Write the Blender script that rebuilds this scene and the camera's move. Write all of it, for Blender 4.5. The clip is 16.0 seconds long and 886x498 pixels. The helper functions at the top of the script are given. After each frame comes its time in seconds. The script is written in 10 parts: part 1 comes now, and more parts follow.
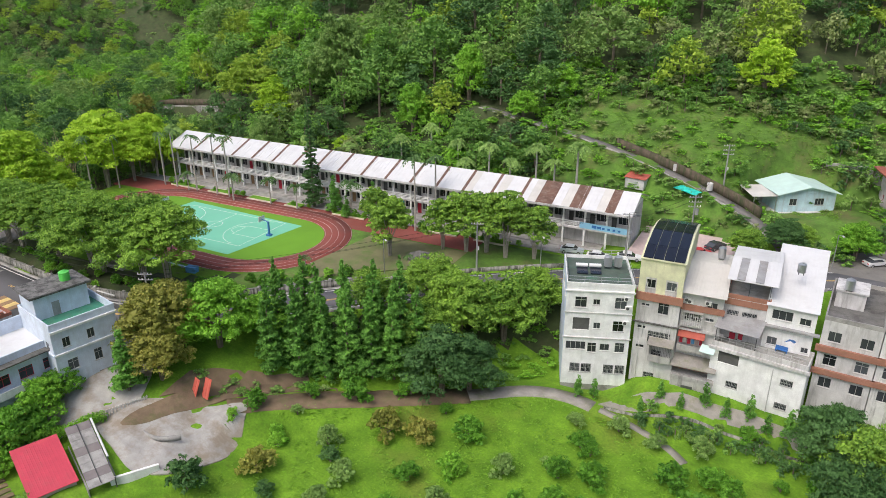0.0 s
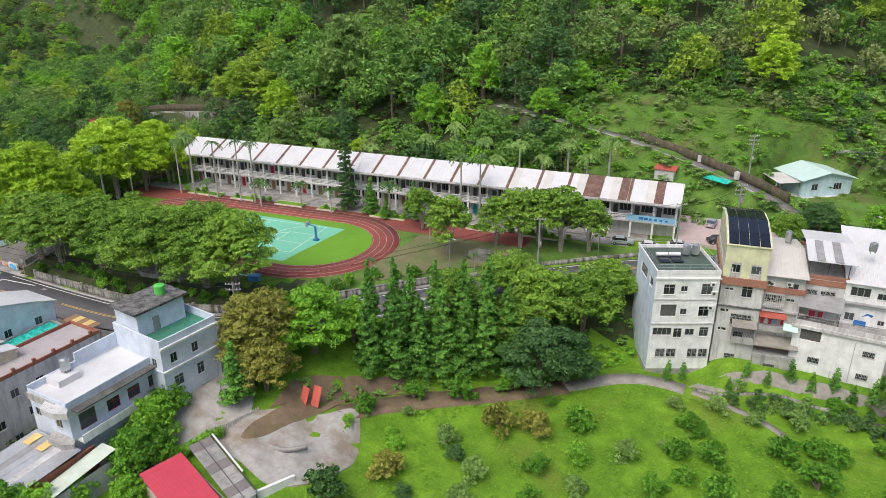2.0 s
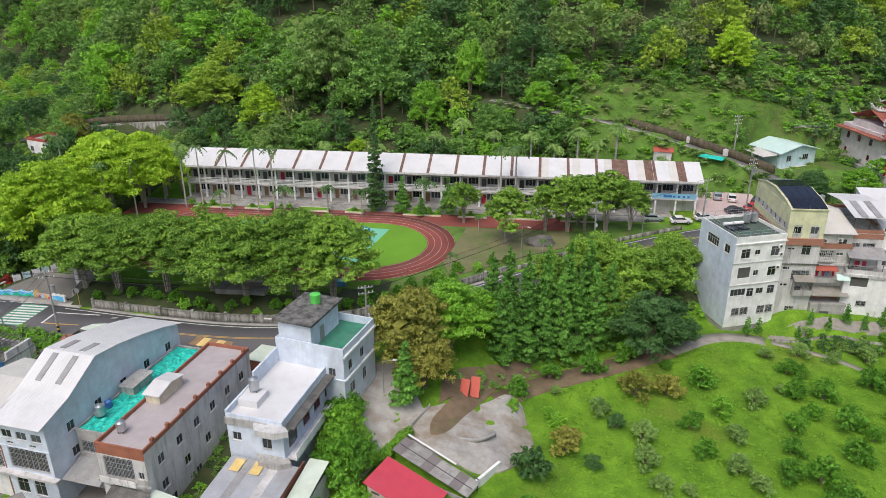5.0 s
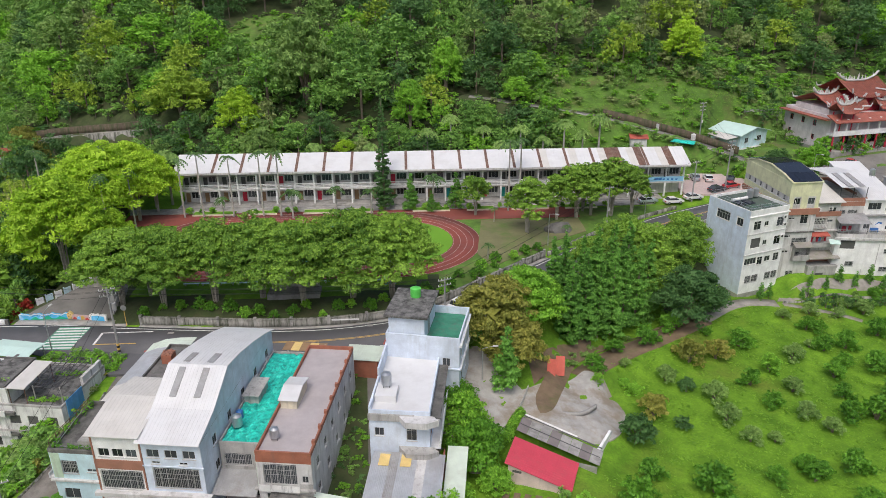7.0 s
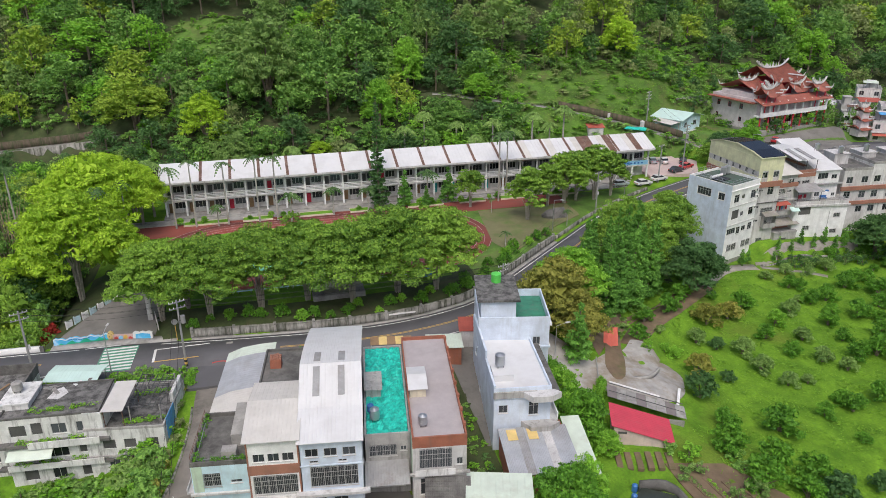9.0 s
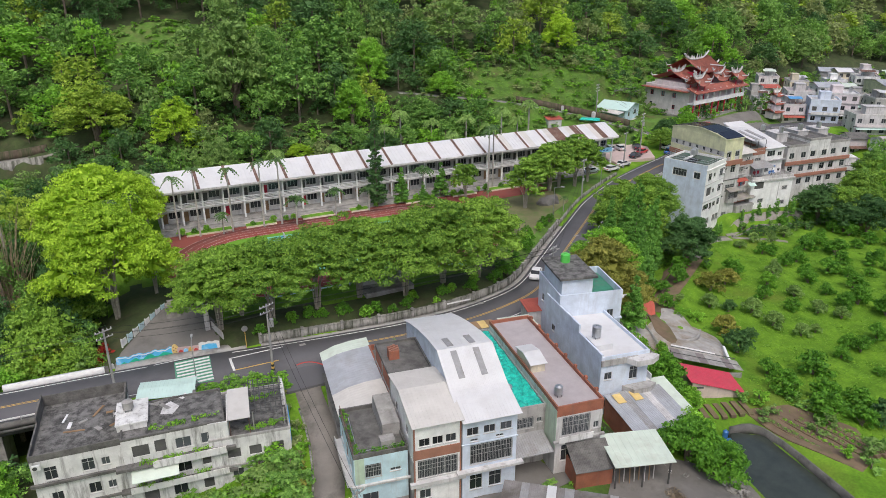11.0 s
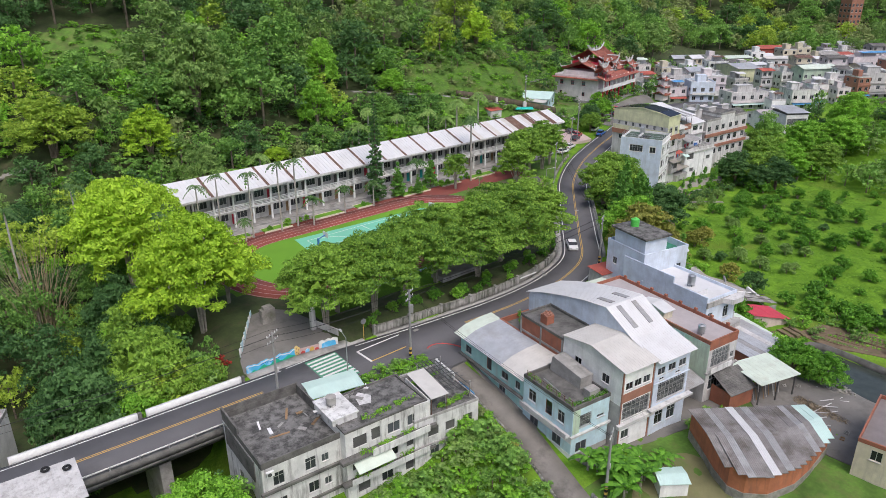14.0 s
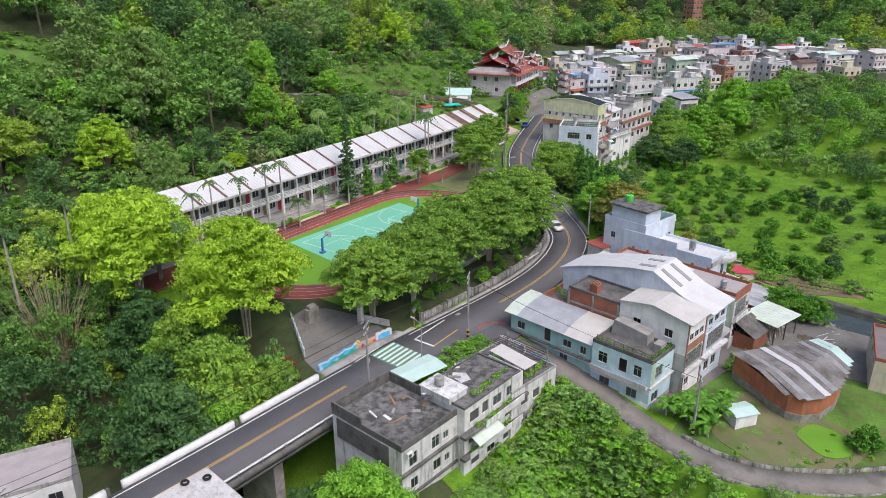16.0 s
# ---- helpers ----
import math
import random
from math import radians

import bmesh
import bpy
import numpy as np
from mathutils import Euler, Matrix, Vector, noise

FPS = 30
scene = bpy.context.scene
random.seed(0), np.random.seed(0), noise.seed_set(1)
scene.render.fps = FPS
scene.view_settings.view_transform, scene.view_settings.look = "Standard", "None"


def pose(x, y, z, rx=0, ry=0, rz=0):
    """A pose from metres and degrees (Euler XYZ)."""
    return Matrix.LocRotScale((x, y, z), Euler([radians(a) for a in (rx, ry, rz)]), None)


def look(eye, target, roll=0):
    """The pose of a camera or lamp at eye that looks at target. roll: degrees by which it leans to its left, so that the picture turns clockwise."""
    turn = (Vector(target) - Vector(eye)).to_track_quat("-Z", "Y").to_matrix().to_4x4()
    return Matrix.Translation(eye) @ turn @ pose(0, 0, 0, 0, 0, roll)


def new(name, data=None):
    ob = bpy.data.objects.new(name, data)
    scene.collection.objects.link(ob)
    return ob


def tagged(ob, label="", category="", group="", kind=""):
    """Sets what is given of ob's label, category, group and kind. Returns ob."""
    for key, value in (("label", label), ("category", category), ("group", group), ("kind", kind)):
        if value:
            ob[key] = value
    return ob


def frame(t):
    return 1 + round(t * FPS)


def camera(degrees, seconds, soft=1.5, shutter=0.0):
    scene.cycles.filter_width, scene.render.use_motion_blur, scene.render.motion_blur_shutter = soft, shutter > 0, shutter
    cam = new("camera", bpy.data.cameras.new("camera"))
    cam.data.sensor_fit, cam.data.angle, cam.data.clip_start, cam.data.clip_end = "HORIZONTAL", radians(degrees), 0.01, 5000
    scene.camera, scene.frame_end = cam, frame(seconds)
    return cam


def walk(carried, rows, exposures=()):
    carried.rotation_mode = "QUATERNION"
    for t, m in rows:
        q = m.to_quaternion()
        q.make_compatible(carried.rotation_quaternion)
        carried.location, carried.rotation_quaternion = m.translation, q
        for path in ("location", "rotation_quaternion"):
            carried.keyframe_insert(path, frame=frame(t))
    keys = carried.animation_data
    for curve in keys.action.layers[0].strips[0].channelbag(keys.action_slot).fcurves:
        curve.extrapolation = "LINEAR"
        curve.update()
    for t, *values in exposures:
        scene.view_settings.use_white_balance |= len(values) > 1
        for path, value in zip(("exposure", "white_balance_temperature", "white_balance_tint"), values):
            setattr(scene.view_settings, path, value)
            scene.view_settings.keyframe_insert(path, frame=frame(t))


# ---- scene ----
cam = camera(63.9, 16.0, 0.85)
METRES, EYE, TILT, LEAN, TURN = 225.0, 53.2, -22.4, 0.0, 27.0
ROWS = [
    (0.0, 0.0, 0.0, 0.0, 0.0, -0.0, -0.0),
    (0.5, -0.0249, -0.0004, -0.0001, -1.36, 0.0, 0.6),
    (1.0, -0.0527, -0.0005, -0.0, -2.91, -0.03, 1.25),
    (1.5, -0.0814, -0.0, 0.0001, -4.48, -0.07, 1.9),
    (2.0, -0.1107, 0.0011, 0.0009, -6.03, -0.14, 2.57),
    (2.5, -0.1402, 0.0028, 0.0019, -7.72, -0.23, 3.29),
    (3.0, -0.1704, 0.005, 0.0033, -9.66, -0.38, 4.09),
    (3.5, -0.2006, 0.0082, 0.0046, -11.75, -0.54, 4.93),
    (4.0, -0.2311, 0.0123, 0.0065, -13.98, -0.75, 5.81),
    (6.5, -0.3822, 0.0495, 0.0212, -25.51, -2.33, 10.26),
    (7.0, -0.4116, 0.0598, 0.0256, -28.07, -2.8, 11.19),
    (7.5, -0.4408, 0.0713, 0.0304, -30.7, -3.31, 12.09),
    (8.0, -0.4694, 0.0837, 0.0357, -33.43, -3.92, 13.02),
    (8.5, -0.4975, 0.0974, 0.0415, -36.23, -4.55, 13.88),
    (9.0, -0.5251, 0.1128, 0.0477, -39.03, -5.21, 14.75),
    (11.5, -0.6515, 0.2076, 0.0858, -52.83, -8.97, 18.29),
    (12.0, -0.6736, 0.2296, 0.0944, -55.42, -9.76, 18.85),
    (12.5, -0.6946, 0.2528, 0.1032, -57.95, -10.55, 19.36),
    (13.0, -0.7142, 0.2767, 0.1121, -60.55, -11.37, 19.85),
    (13.5, -0.7327, 0.3012, 0.1214, -63.4, -12.31, 20.34),
    (14.0, -0.7502, 0.3263, 0.1309, -66.74, -13.42, 20.87),
    (14.5, -0.7663, 0.3524, 0.141, -70.13, -14.58, 21.34),
    (15.0, -0.7811, 0.3791, 0.1512, -73.58, -15.78, 21.74),
    (15.5, -0.7946, 0.4063, 0.1618, -77.03, -17.0, 22.05),
    (16.0, -0.8066, 0.4344, 0.1729, -80.43, -18.23, 22.29),
]
walk(cam, [(t, pose(0, 0, EYE, TILT, LEAN, TURN) @ pose(METRES * x, METRES * y, METRES * z, 90 + pitch, roll, yaw)) for t, x, y, z, yaw, pitch, roll in ROWS],
     ((0.0, 0.24, 6420, 10.5), (4.0, 0.14, 6400, 10.5), (9.0, 0.0, 6350, 11), (12.5, 0.02, 6270, 12), (16.0, 0.17, 6160, 14)))

# ---- sky and sun: a bright day under thin cloud ----
world = bpy.data.worlds.new("sky")
scene.world = world
world.use_nodes = True
wn = world.node_tree.nodes
sky = wn.new("ShaderNodeTexSky")
sky.sky_type, sky.sun_disc = "NISHITA", False
SUN_EL, SUN_AZ = 58.0, 196.0
sky.sun_elevation, sky.sun_rotation = radians(SUN_EL), radians(SUN_AZ)
sky.air_density, sky.dust_density, sky.ozone_density = 1.0, 5.0, 1.0
world.node_tree.links.new(sky.outputs[0], wn["Background"].inputs[0])
wn["Background"].inputs[1].default_value = 0.15
sun = new("sun", bpy.data.lights.new("sun", "SUN"))
sun.data.energy, sun.data.angle, sun.data.color = 1.2, radians(40), (1.0, 0.97, 0.92)
az, el = radians(SUN_AZ), radians(SUN_EL)
sun.matrix_world = look((0, 0, 200), (-math.sin(az) * 100, -math.cos(az) * 100, 200 - 100 * math.tan(el)))

# ---- materials ----
def nodes_of(name):
    m = bpy.data.materials.new(name)
    m.use_nodes = True
    return m, m.node_tree.nodes, m.node_tree.links, m.node_tree.nodes["Principled BSDF"]


def mixed(n, l, fac, a, b):
    x = n.new("ShaderNodeMix")
    x.data_type = "RGBA"
    for sock, v in ((x.inputs[0], fac), (x.inputs[6], a), (x.inputs[7], b)):
        if isinstance(v, (int, float)):
            sock.default_value = v
        elif isinstance(v, tuple):
            sock.default_value = (*v, 1)
        else:
            l.new(v, sock)
    return x.outputs[2]


def noise_at(n, l, scale, detail=4.0, stretch=None, rough=0.6):
    g = n.new("ShaderNodeNewGeometry")
    t = n.new("ShaderNodeTexNoise")
    t.inputs["Scale"].default_value, t.inputs["Detail"].default_value, t.inputs["Roughness"].default_value = scale, detail, rough
    if stretch:
        m = n.new("ShaderNodeMapping")
        m.inputs["Scale"].default_value = stretch
        l.new(g.outputs["Position"], m.inputs[0])
        l.new(m.outputs[0], t.inputs["Vector"])
    else:
        l.new(g.outputs["Position"], t.inputs["Vector"])
    return t.outputs["Fac"]


def ramp(n, l, src, a, b):
    r = n.new("ShaderNodeMapRange")
    r.inputs["From Min"].default_value, r.inputs["From Max"].default_value = a, b
    l.new(src, r.inputs["Value"])
    return r.outputs["Result"]


def surface(name, base, rough=0.8, metal=0.0, var=0.18, scale=0.6, fine=9.0, stain=None, stain_amount=0.5, streak=False, bump=0.15, stain_scale=0.35, stain_from=0.5):
    """A weathered surface: broad and fine variation, stains or run-down streaks of another colour, fine relief."""
    m, n, l, p = nodes_of(name)
    dark = tuple(c * (1 - var) for c in base)
    light = tuple(min(1, c * (1 + var)) for c in base)
    col = mixed(n, l, ramp(n, l, noise_at(n, l, scale), 0.3, 0.7), dark, light)
    grain = noise_at(n, l, fine, 3)
    col = mixed(n, l, ramp(n, l, grain, 0.35, 0.75), col, mixed(n, l, 0.5, col, dark))
    if stain:
        s = noise_at(n, l, stain_scale * 4 if streak else stain_scale, 5, (1, 1, 0.12) if streak else None, 0.7)
        f = n.new("ShaderNodeMath")
        f.operation = "MULTIPLY"
        l.new(ramp(n, l, s, stain_from, stain_from + 0.17), f.inputs[0])
        f.inputs[1].default_value = stain_amount
        col = mixed(n, l, f.outputs[0], col, stain)
    l.new(col, p.inputs["Base Color"])
    p.inputs["Roughness"].default_value, p.inputs["Metallic"].default_value = rough, metal
    if bump:
        b = n.new("ShaderNodeBump")
        b.inputs["Strength"].default_value, b.inputs["Distance"].default_value = bump, 0.03
        l.new(grain, b.inputs["Height"])
        l.new(b.outputs[0], p.inputs["Normal"])
    return m


def leaves(name, dark, light, gloss=0.45, patch=0.12, trans=0.22):
    """Foliage: every leaf clump its own shade, every tree its own tint, light coming through."""
    m, n, l, p = nodes_of(name)
    g = n.new("ShaderNodeNewGeometry")
    o = n.new("ShaderNodeObjectInfo")
    a = n.new("ShaderNodeMath")
    a.operation = "MULTIPLY_ADD"
    l.new(g.outputs["Random Per Island"], a.inputs[0])
    a.inputs[1].default_value = 0.65
    b = n.new("ShaderNodeMath")
    b.operation = "MULTIPLY_ADD"
    l.new(o.outputs["Random"], b.inputs[0])
    b.inputs[1].default_value = 0.25
    l.new(noise_at(n, l, patch, 3), b.inputs[2])
    l.new(b.outputs[0], a.inputs[2])
    col = mixed(n, l, ramp(n, l, a.outputs[0], 0.52, 1.42), dark, light)
    l.new(col, p.inputs["Base Color"])
    p.inputs["Roughness"].default_value = gloss + 0.15
    p.inputs["Specular IOR Level"].default_value = 0.3
    tr = n.new("ShaderNodeBsdfTranslucent")
    l.new(col, tr.inputs["Color"])
    mx = n.new("ShaderNodeMixShader")
    mx.inputs[0].default_value = trans
    l.new(p.outputs[0], mx.inputs[1])
    l.new(tr.outputs[0], mx.inputs[2])
    l.new(mx.outputs[0], n["Material Output"].inputs["Surface"])
    return m


GRIME = (0.09, 0.085, 0.075)
M = {
    "white_wall": surface("white_wall", (0.83, 0.83, 0.82), 0.85, stain=(0.45, 0.44, 0.41), stain_amount=0.25, streak=True),
    "blue_wall": surface("blue_wall", (0.62, 0.70, 0.82), 0.8, stain=(0.36, 0.38, 0.40), stain_amount=0.35, streak=True),
    "paleblue_wall": surface("paleblue_wall", (0.63, 0.70, 0.80), 0.8, stain=(0.42, 0.44, 0.45), stain_amount=0.3, streak=True),
    "teal_wall": surface("teal_wall", (0.36, 0.60, 0.58), 0.8, stain=(0.40, 0.42, 0.38), stain_amount=0.45, streak=True),
    "aqua_wall": surface("aqua_wall", (0.56, 0.74, 0.80), 0.8, stain=(0.40, 0.42, 0.38), stain_amount=0.4, streak=True),
    "mint_wall": surface("mint_wall", (0.50, 0.62, 0.48), 0.8, stain=(0.32, 0.34, 0.28), stain_amount=0.5, streak=True),
    "yellow_wall": surface("yellow_wall", (0.68, 0.68, 0.45), 0.8, stain=(0.42, 0.40, 0.28), stain_amount=0.35, streak=True),
    "cream_wall": surface("cream_wall", (0.66, 0.60, 0.46), 0.8, stain=(0.40, 0.36, 0.30), stain_amount=0.4, streak=True),
    "pink_wall": surface("pink_wall", (0.62, 0.50, 0.46), 0.8, stain=(0.36, 0.32, 0.30), stain_amount=0.4, streak=True),
    "grey_wall": surface("grey_wall", (0.42, 0.41, 0.39), 0.9, stain=GRIME, stain_amount=0.5, streak=True, var=0.25),
    "lightgrey_wall": surface("lightgrey_wall", (0.60, 0.59, 0.58), 0.9, stain=(0.22, 0.21, 0.19), stain_amount=0.5, streak=True, var=0.22, scale=0.35, stain_from=0.49),
    "old_white_wall": surface("old_white_wall", (0.70, 0.70, 0.68), 0.9, stain=(0.13, 0.125, 0.11), stain_amount=0.75, streak=True, var=0.2, stain_from=0.51),
    "concrete": surface("concrete", (0.36, 0.35, 0.33), 0.9, stain=GRIME, stain_amount=0.55, var=0.25),
    "dark_concrete": surface("dark_concrete", (0.15, 0.145, 0.135), 0.92, stain=(0.045, 0.045, 0.04), stain_amount=0.7, var=0.35, stain_scale=0.5),
    "pale_concrete": surface("pale_concrete", (0.40, 0.385, 0.36), 0.9, stain=(0.24, 0.19, 0.13), stain_amount=0.8, var=0.2, stain_scale=0.2, stain_from=0.46),
    "path_concrete": surface("path_concrete", (0.30, 0.28, 0.25), 0.9, stain=(0.16, 0.18, 0.07), stain_amount=0.6, var=0.25, stain_scale=0.5),
    "white_roof": surface("white_roof", (0.66, 0.66, 0.66), 0.5, stain=(0.54, 0.53, 0.52), stain_amount=0.5, var=0.05, stain_scale=0.25),
    "cream_roof": surface("cream_roof", (0.60, 0.58, 0.54), 0.6, stain=(0.46, 0.44, 0.40), stain_amount=0.4, var=0.07),
    "grey_roof": surface("grey_roof", (0.40, 0.42, 0.45), 0.5, stain=(0.28, 0.26, 0.24), stain_amount=0.5, var=0.15, stain_scale=0.2),
    "sheet_grey": surface("sheet_grey", (0.33, 0.33, 0.33), 0.6, stain=(0.20, 0.17, 0.14), stain_amount=0.6, var=0.2),
    "pale_green_roof": surface("pale_green_roof", (0.60, 0.68, 0.58), 0.6, stain=(0.46, 0.48, 0.40), stain_amount=0.6, var=0.1),
    "mint_canopy": surface("mint_canopy", (0.55, 0.72, 0.66), 0.5, var=0.08),
    "pink_roof": surface("pink_roof", (0.56, 0.40, 0.38), 0.85, var=0.12, stain=(0.42, 0.30, 0.28), stain_amount=0.5),
    "mauve_roof": surface("mauve_roof", (0.42, 0.38, 0.38), 0.85, var=0.1, stain=(0.34, 0.31, 0.30), stain_amount=0.5),
    "red_roof": surface("red_roof", (0.56, 0.055, 0.09), 0.55, var=0.12, stain=(0.40, 0.09, 0.09), stain_amount=0.4),
    "temple_tile": surface("temple_tile", (0.36, 0.115, 0.08), 0.6, var=0.3, stain=(0.20, 0.10, 0.08), stain_amount=0.5, stain_scale=1.0),
    "village_red": surface("village_red", (0.42, 0.10, 0.07), 0.7, var=0.2),
    "blue_sheet": surface("blue_sheet", (0.10, 0.33, 0.62), 0.5, var=0.15),
    "green_net": surface("green_net", (0.03, 0.58, 0.46), 0.45, var=0.45, scale=1.4, fine=6.0, bump=0.9, stain=(0.01, 0.27, 0.21), stain_amount=0.8, stain_scale=1.2),
    "green_floor": surface("green_floor", (0.05, 0.24, 0.15), 0.7, var=0.3, stain=(0.15, 0.17, 0.14), stain_amount=0.5, stain_scale=0.9),
    "brick": surface("brick", (0.34, 0.125, 0.075), 0.85, var=0.25, stain=(0.22, 0.12, 0.09), stain_amount=0.5, streak=True),
    "brick_tile": surface("brick_tile", (0.36, 0.17, 0.115), 0.8, var=0.2, stain=(0.28, 0.15, 0.11), stain_amount=0.5, streak=True),
    "asphalt": surface("asphalt", (0.125, 0.123, 0.130), 0.9, var=0.14, scale=0.12, stain=(0.085, 0.085, 0.09), stain_amount=0.6, stain_scale=0.1, bump=0.1),
    "old_asphalt": surface("old_asphalt", (0.19, 0.18, 0.165), 0.92, var=0.2, scale=0.2, stain=(0.11, 0.105, 0.095), stain_amount=0.6, bump=0.1),
    "paint_white": surface("paint_white", (0.74, 0.74, 0.72), 0.7, var=0.12, scale=1.5),
    "paint_yellow": surface("paint_yellow", (0.62, 0.40, 0.09), 0.7, var=0.15, scale=1.5),
    "paint_green": surface("paint_green", (0.10, 0.30, 0.19), 0.75, var=0.15, scale=1.5),
    "paint_red": surface("paint_red", (0.52, 0.07, 0.06), 0.7, var=0.15),
    "track_red": surface("track_red", (0.25, 0.065, 0.05), 0.9, var=0.16, scale=0.15, stain=(0.20, 0.075, 0.06), stain_amount=0.6, stain_scale=0.2),
    "track_line": surface("track_line", (0.55, 0.42, 0.40), 0.85, var=0.2),
    "court_green": surface("court_green", (0.18, 0.53, 0.36), 0.8, var=0.08, scale=0.1, stain=(0.20, 0.50, 0.37), stain_amount=0.6, stain_scale=0.15),
    "court_pale": surface("court_pale", (0.36, 0.62, 0.50), 0.8, var=0.08),
    "lane_concrete": surface("lane_concrete", (0.235, 0.215, 0.190), 0.92, var=0.22, scale=0.25, stain=(0.105, 0.10, 0.085), stain_amount=0.7, stain_scale=0.35, bump=0.12),
    "weathered_sheet": surface("weathered_sheet", (0.255, 0.240, 0.228), 0.75, var=0.35, scale=0.35, stain=(0.105, 0.088, 0.072), stain_amount=0.8, stain_scale=0.3, stain_from=0.46),
    "turf": surface("turf", (0.140, 0.320, 0.018), 0.9, var=0.12, scale=0.1, fine=5.0, bump=0.4),
    "soil": surface("soil", (0.19, 0.135, 0.085), 0.95, var=0.25, stain=(0.10, 0.12, 0.035), stain_amount=0.5, stain_scale=0.5),
    "rust": surface("rust", (0.155, 0.085, 0.060), 0.8, var=0.3, stain=(0.36, 0.30, 0.26), stain_amount=0.4, stain_scale=1.0),
    "metal": surface("metal", (0.55, 0.56, 0.57), 0.35, 0.8, var=0.1),
    "dark_metal": surface("dark_metal", (0.10, 0.10, 0.10), 0.5, 0.3, var=0.15),
    "aluminium": surface("aluminium", (0.48, 0.48, 0.47), 0.5, 0.3, var=0.1),
    "pole": surface("pole", (0.30, 0.30, 0.29), 0.85, var=0.15),
    "palm_trunk": surface("palm_trunk", (0.40, 0.38, 0.34), 0.9, var=0.2, scale=2.0),
    "bark": surface("bark", (0.20, 0.16, 0.125), 0.95, var=0.3, scale=1.5, bump=0.5),
    "pale_bark": surface("pale_bark", (0.36, 0.33, 0.28), 0.95, var=0.25, scale=1.5, bump=0.5),
    "tank_green": surface("tank_green", (0.12, 0.58, 0.10), 0.45, var=0.08),
    "solar": surface("solar", (0.018, 0.022, 0.035), 0.18, 0.2, var=0.1, bump=0),
    "car_white": surface("car_white", (0.75, 0.75, 0.74), 0.25, var=0.03, bump=0),
    "car_silver": surface("car_silver", (0.50, 0.56, 0.60), 0.3, 0.4, var=0.03, bump=0),
    "car_dark": surface("car_dark", (0.06, 0.065, 0.075), 0.25, 0.2, var=0.03, bump=0),
    "car_blue": surface("car_blue", (0.05, 0.17, 0.45), 0.3, var=0.05, bump=0),
    "car_red": surface("car_red", (0.5, 0.04, 0.05), 0.3, var=0.05, bump=0),
    "rubber": surface("rubber", (0.02, 0.02, 0.02), 0.9, var=0.2),
    "sea_mural": surface("sea_mural", (0.10, 0.50, 0.82), 0.7, var=0.15, scale=0.8, stain=(0.72, 0.80, 0.84), stain_amount=0.7, stain_scale=0.8),
    "hill_mural": surface("hill_mural", (0.02, 0.44, 0.26), 0.7, var=0.15),
    "sand_mural": surface("sand_mural", (0.70, 0.52, 0.20), 0.8, var=0.2),
    "sign_blue": surface("sign_blue", (0.28, 0.55, 0.74), 0.6, var=0.06),
    "sign_ink": surface("sign_ink", (0.03, 0.16, 0.42), 0.6, var=0.06),
    "red_plate": surface("red_plate", (0.62, 0.14, 0.10), 0.6, var=0.15),
    "orange_wall": surface("orange_wall", (0.44, 0.16, 0.08), 0.85, var=0.25, stain=(0.20, 0.10, 0.07), stain_amount=0.6, streak=True),
    "wood": surface("wood", (0.30, 0.19, 0.10), 0.8, var=0.25),
    "teal_door": surface("teal_door", (0.02, 0.34, 0.32), 0.6, var=0.1),
    "red_cloth": surface("red_cloth", (0.52, 0.03, 0.06), 0.8, var=0.2),
    # dark grey that paints in the shade inside rooms and holes
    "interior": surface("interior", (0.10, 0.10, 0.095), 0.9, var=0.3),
    "water": surface("water", (0.045, 0.055, 0.045), 0.08, var=0.2, bump=0.05),
    "paving": surface("paving", (0.56, 0.44, 0.41), 0.85, var=0.12, scale=2.0),
    "rough_grass": surface("rough_grass", (0.098, 0.200, 0.026), 0.95, var=0.5, scale=0.22, fine=2.2, stain=(0.155, 0.120, 0.060), stain_amount=0.55, stain_scale=0.16, stain_from=0.5, bump=0.8),
    "mossy_wall": surface("mossy_wall", (0.33, 0.32, 0.29), 0.92, stain=(0.045, 0.052, 0.032), stain_amount=0.9, var=0.35, scale=0.8, stain_scale=0.3, stain_from=0.43, streak=True),
    "old_screed": surface("old_screed", (0.19, 0.185, 0.175), 0.92, stain=(0.035, 0.035, 0.032), stain_amount=0.85, var=0.35, scale=1.0, stain_scale=0.9, stain_from=0.44),
    "brown_roof": surface("brown_roof", (0.21, 0.185, 0.18), 0.85, var=0.15, stain=(0.15, 0.13, 0.125), stain_amount=0.5),
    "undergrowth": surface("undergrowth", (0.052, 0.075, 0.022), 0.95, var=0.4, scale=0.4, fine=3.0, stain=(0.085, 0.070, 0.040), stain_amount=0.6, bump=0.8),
    "lilac_white": surface("lilac_white", (0.68, 0.62, 0.63), 0.8, stain=(0.44, 0.40, 0.40), stain_amount=0.4, streak=True),
    "earth_wall": surface("earth_wall", (0.120, 0.092, 0.066), 0.95, var=0.4, scale=0.9, stain=(0.045, 0.060, 0.022), stain_amount=0.9, stain_scale=0.35, stain_from=0.44, bump=0.6, streak=True),
    "worn_lawn": surface("worn_lawn", (0.175, 0.170, 0.080), 0.95, var=0.2, scale=0.3, stain=(0.095, 0.165, 0.030), stain_amount=0.75, stain_scale=0.18, stain_from=0.48, bump=0.5),
    "cane": surface("cane", (0.34, 0.27, 0.17), 0.85, var=0.25),
    "worn_green": surface("worn_green", (0.085, 0.115, 0.095), 0.8, var=0.3, stain=(0.05, 0.19, 0.11), stain_amount=0.6, stain_scale=0.5, stain_from=0.52),
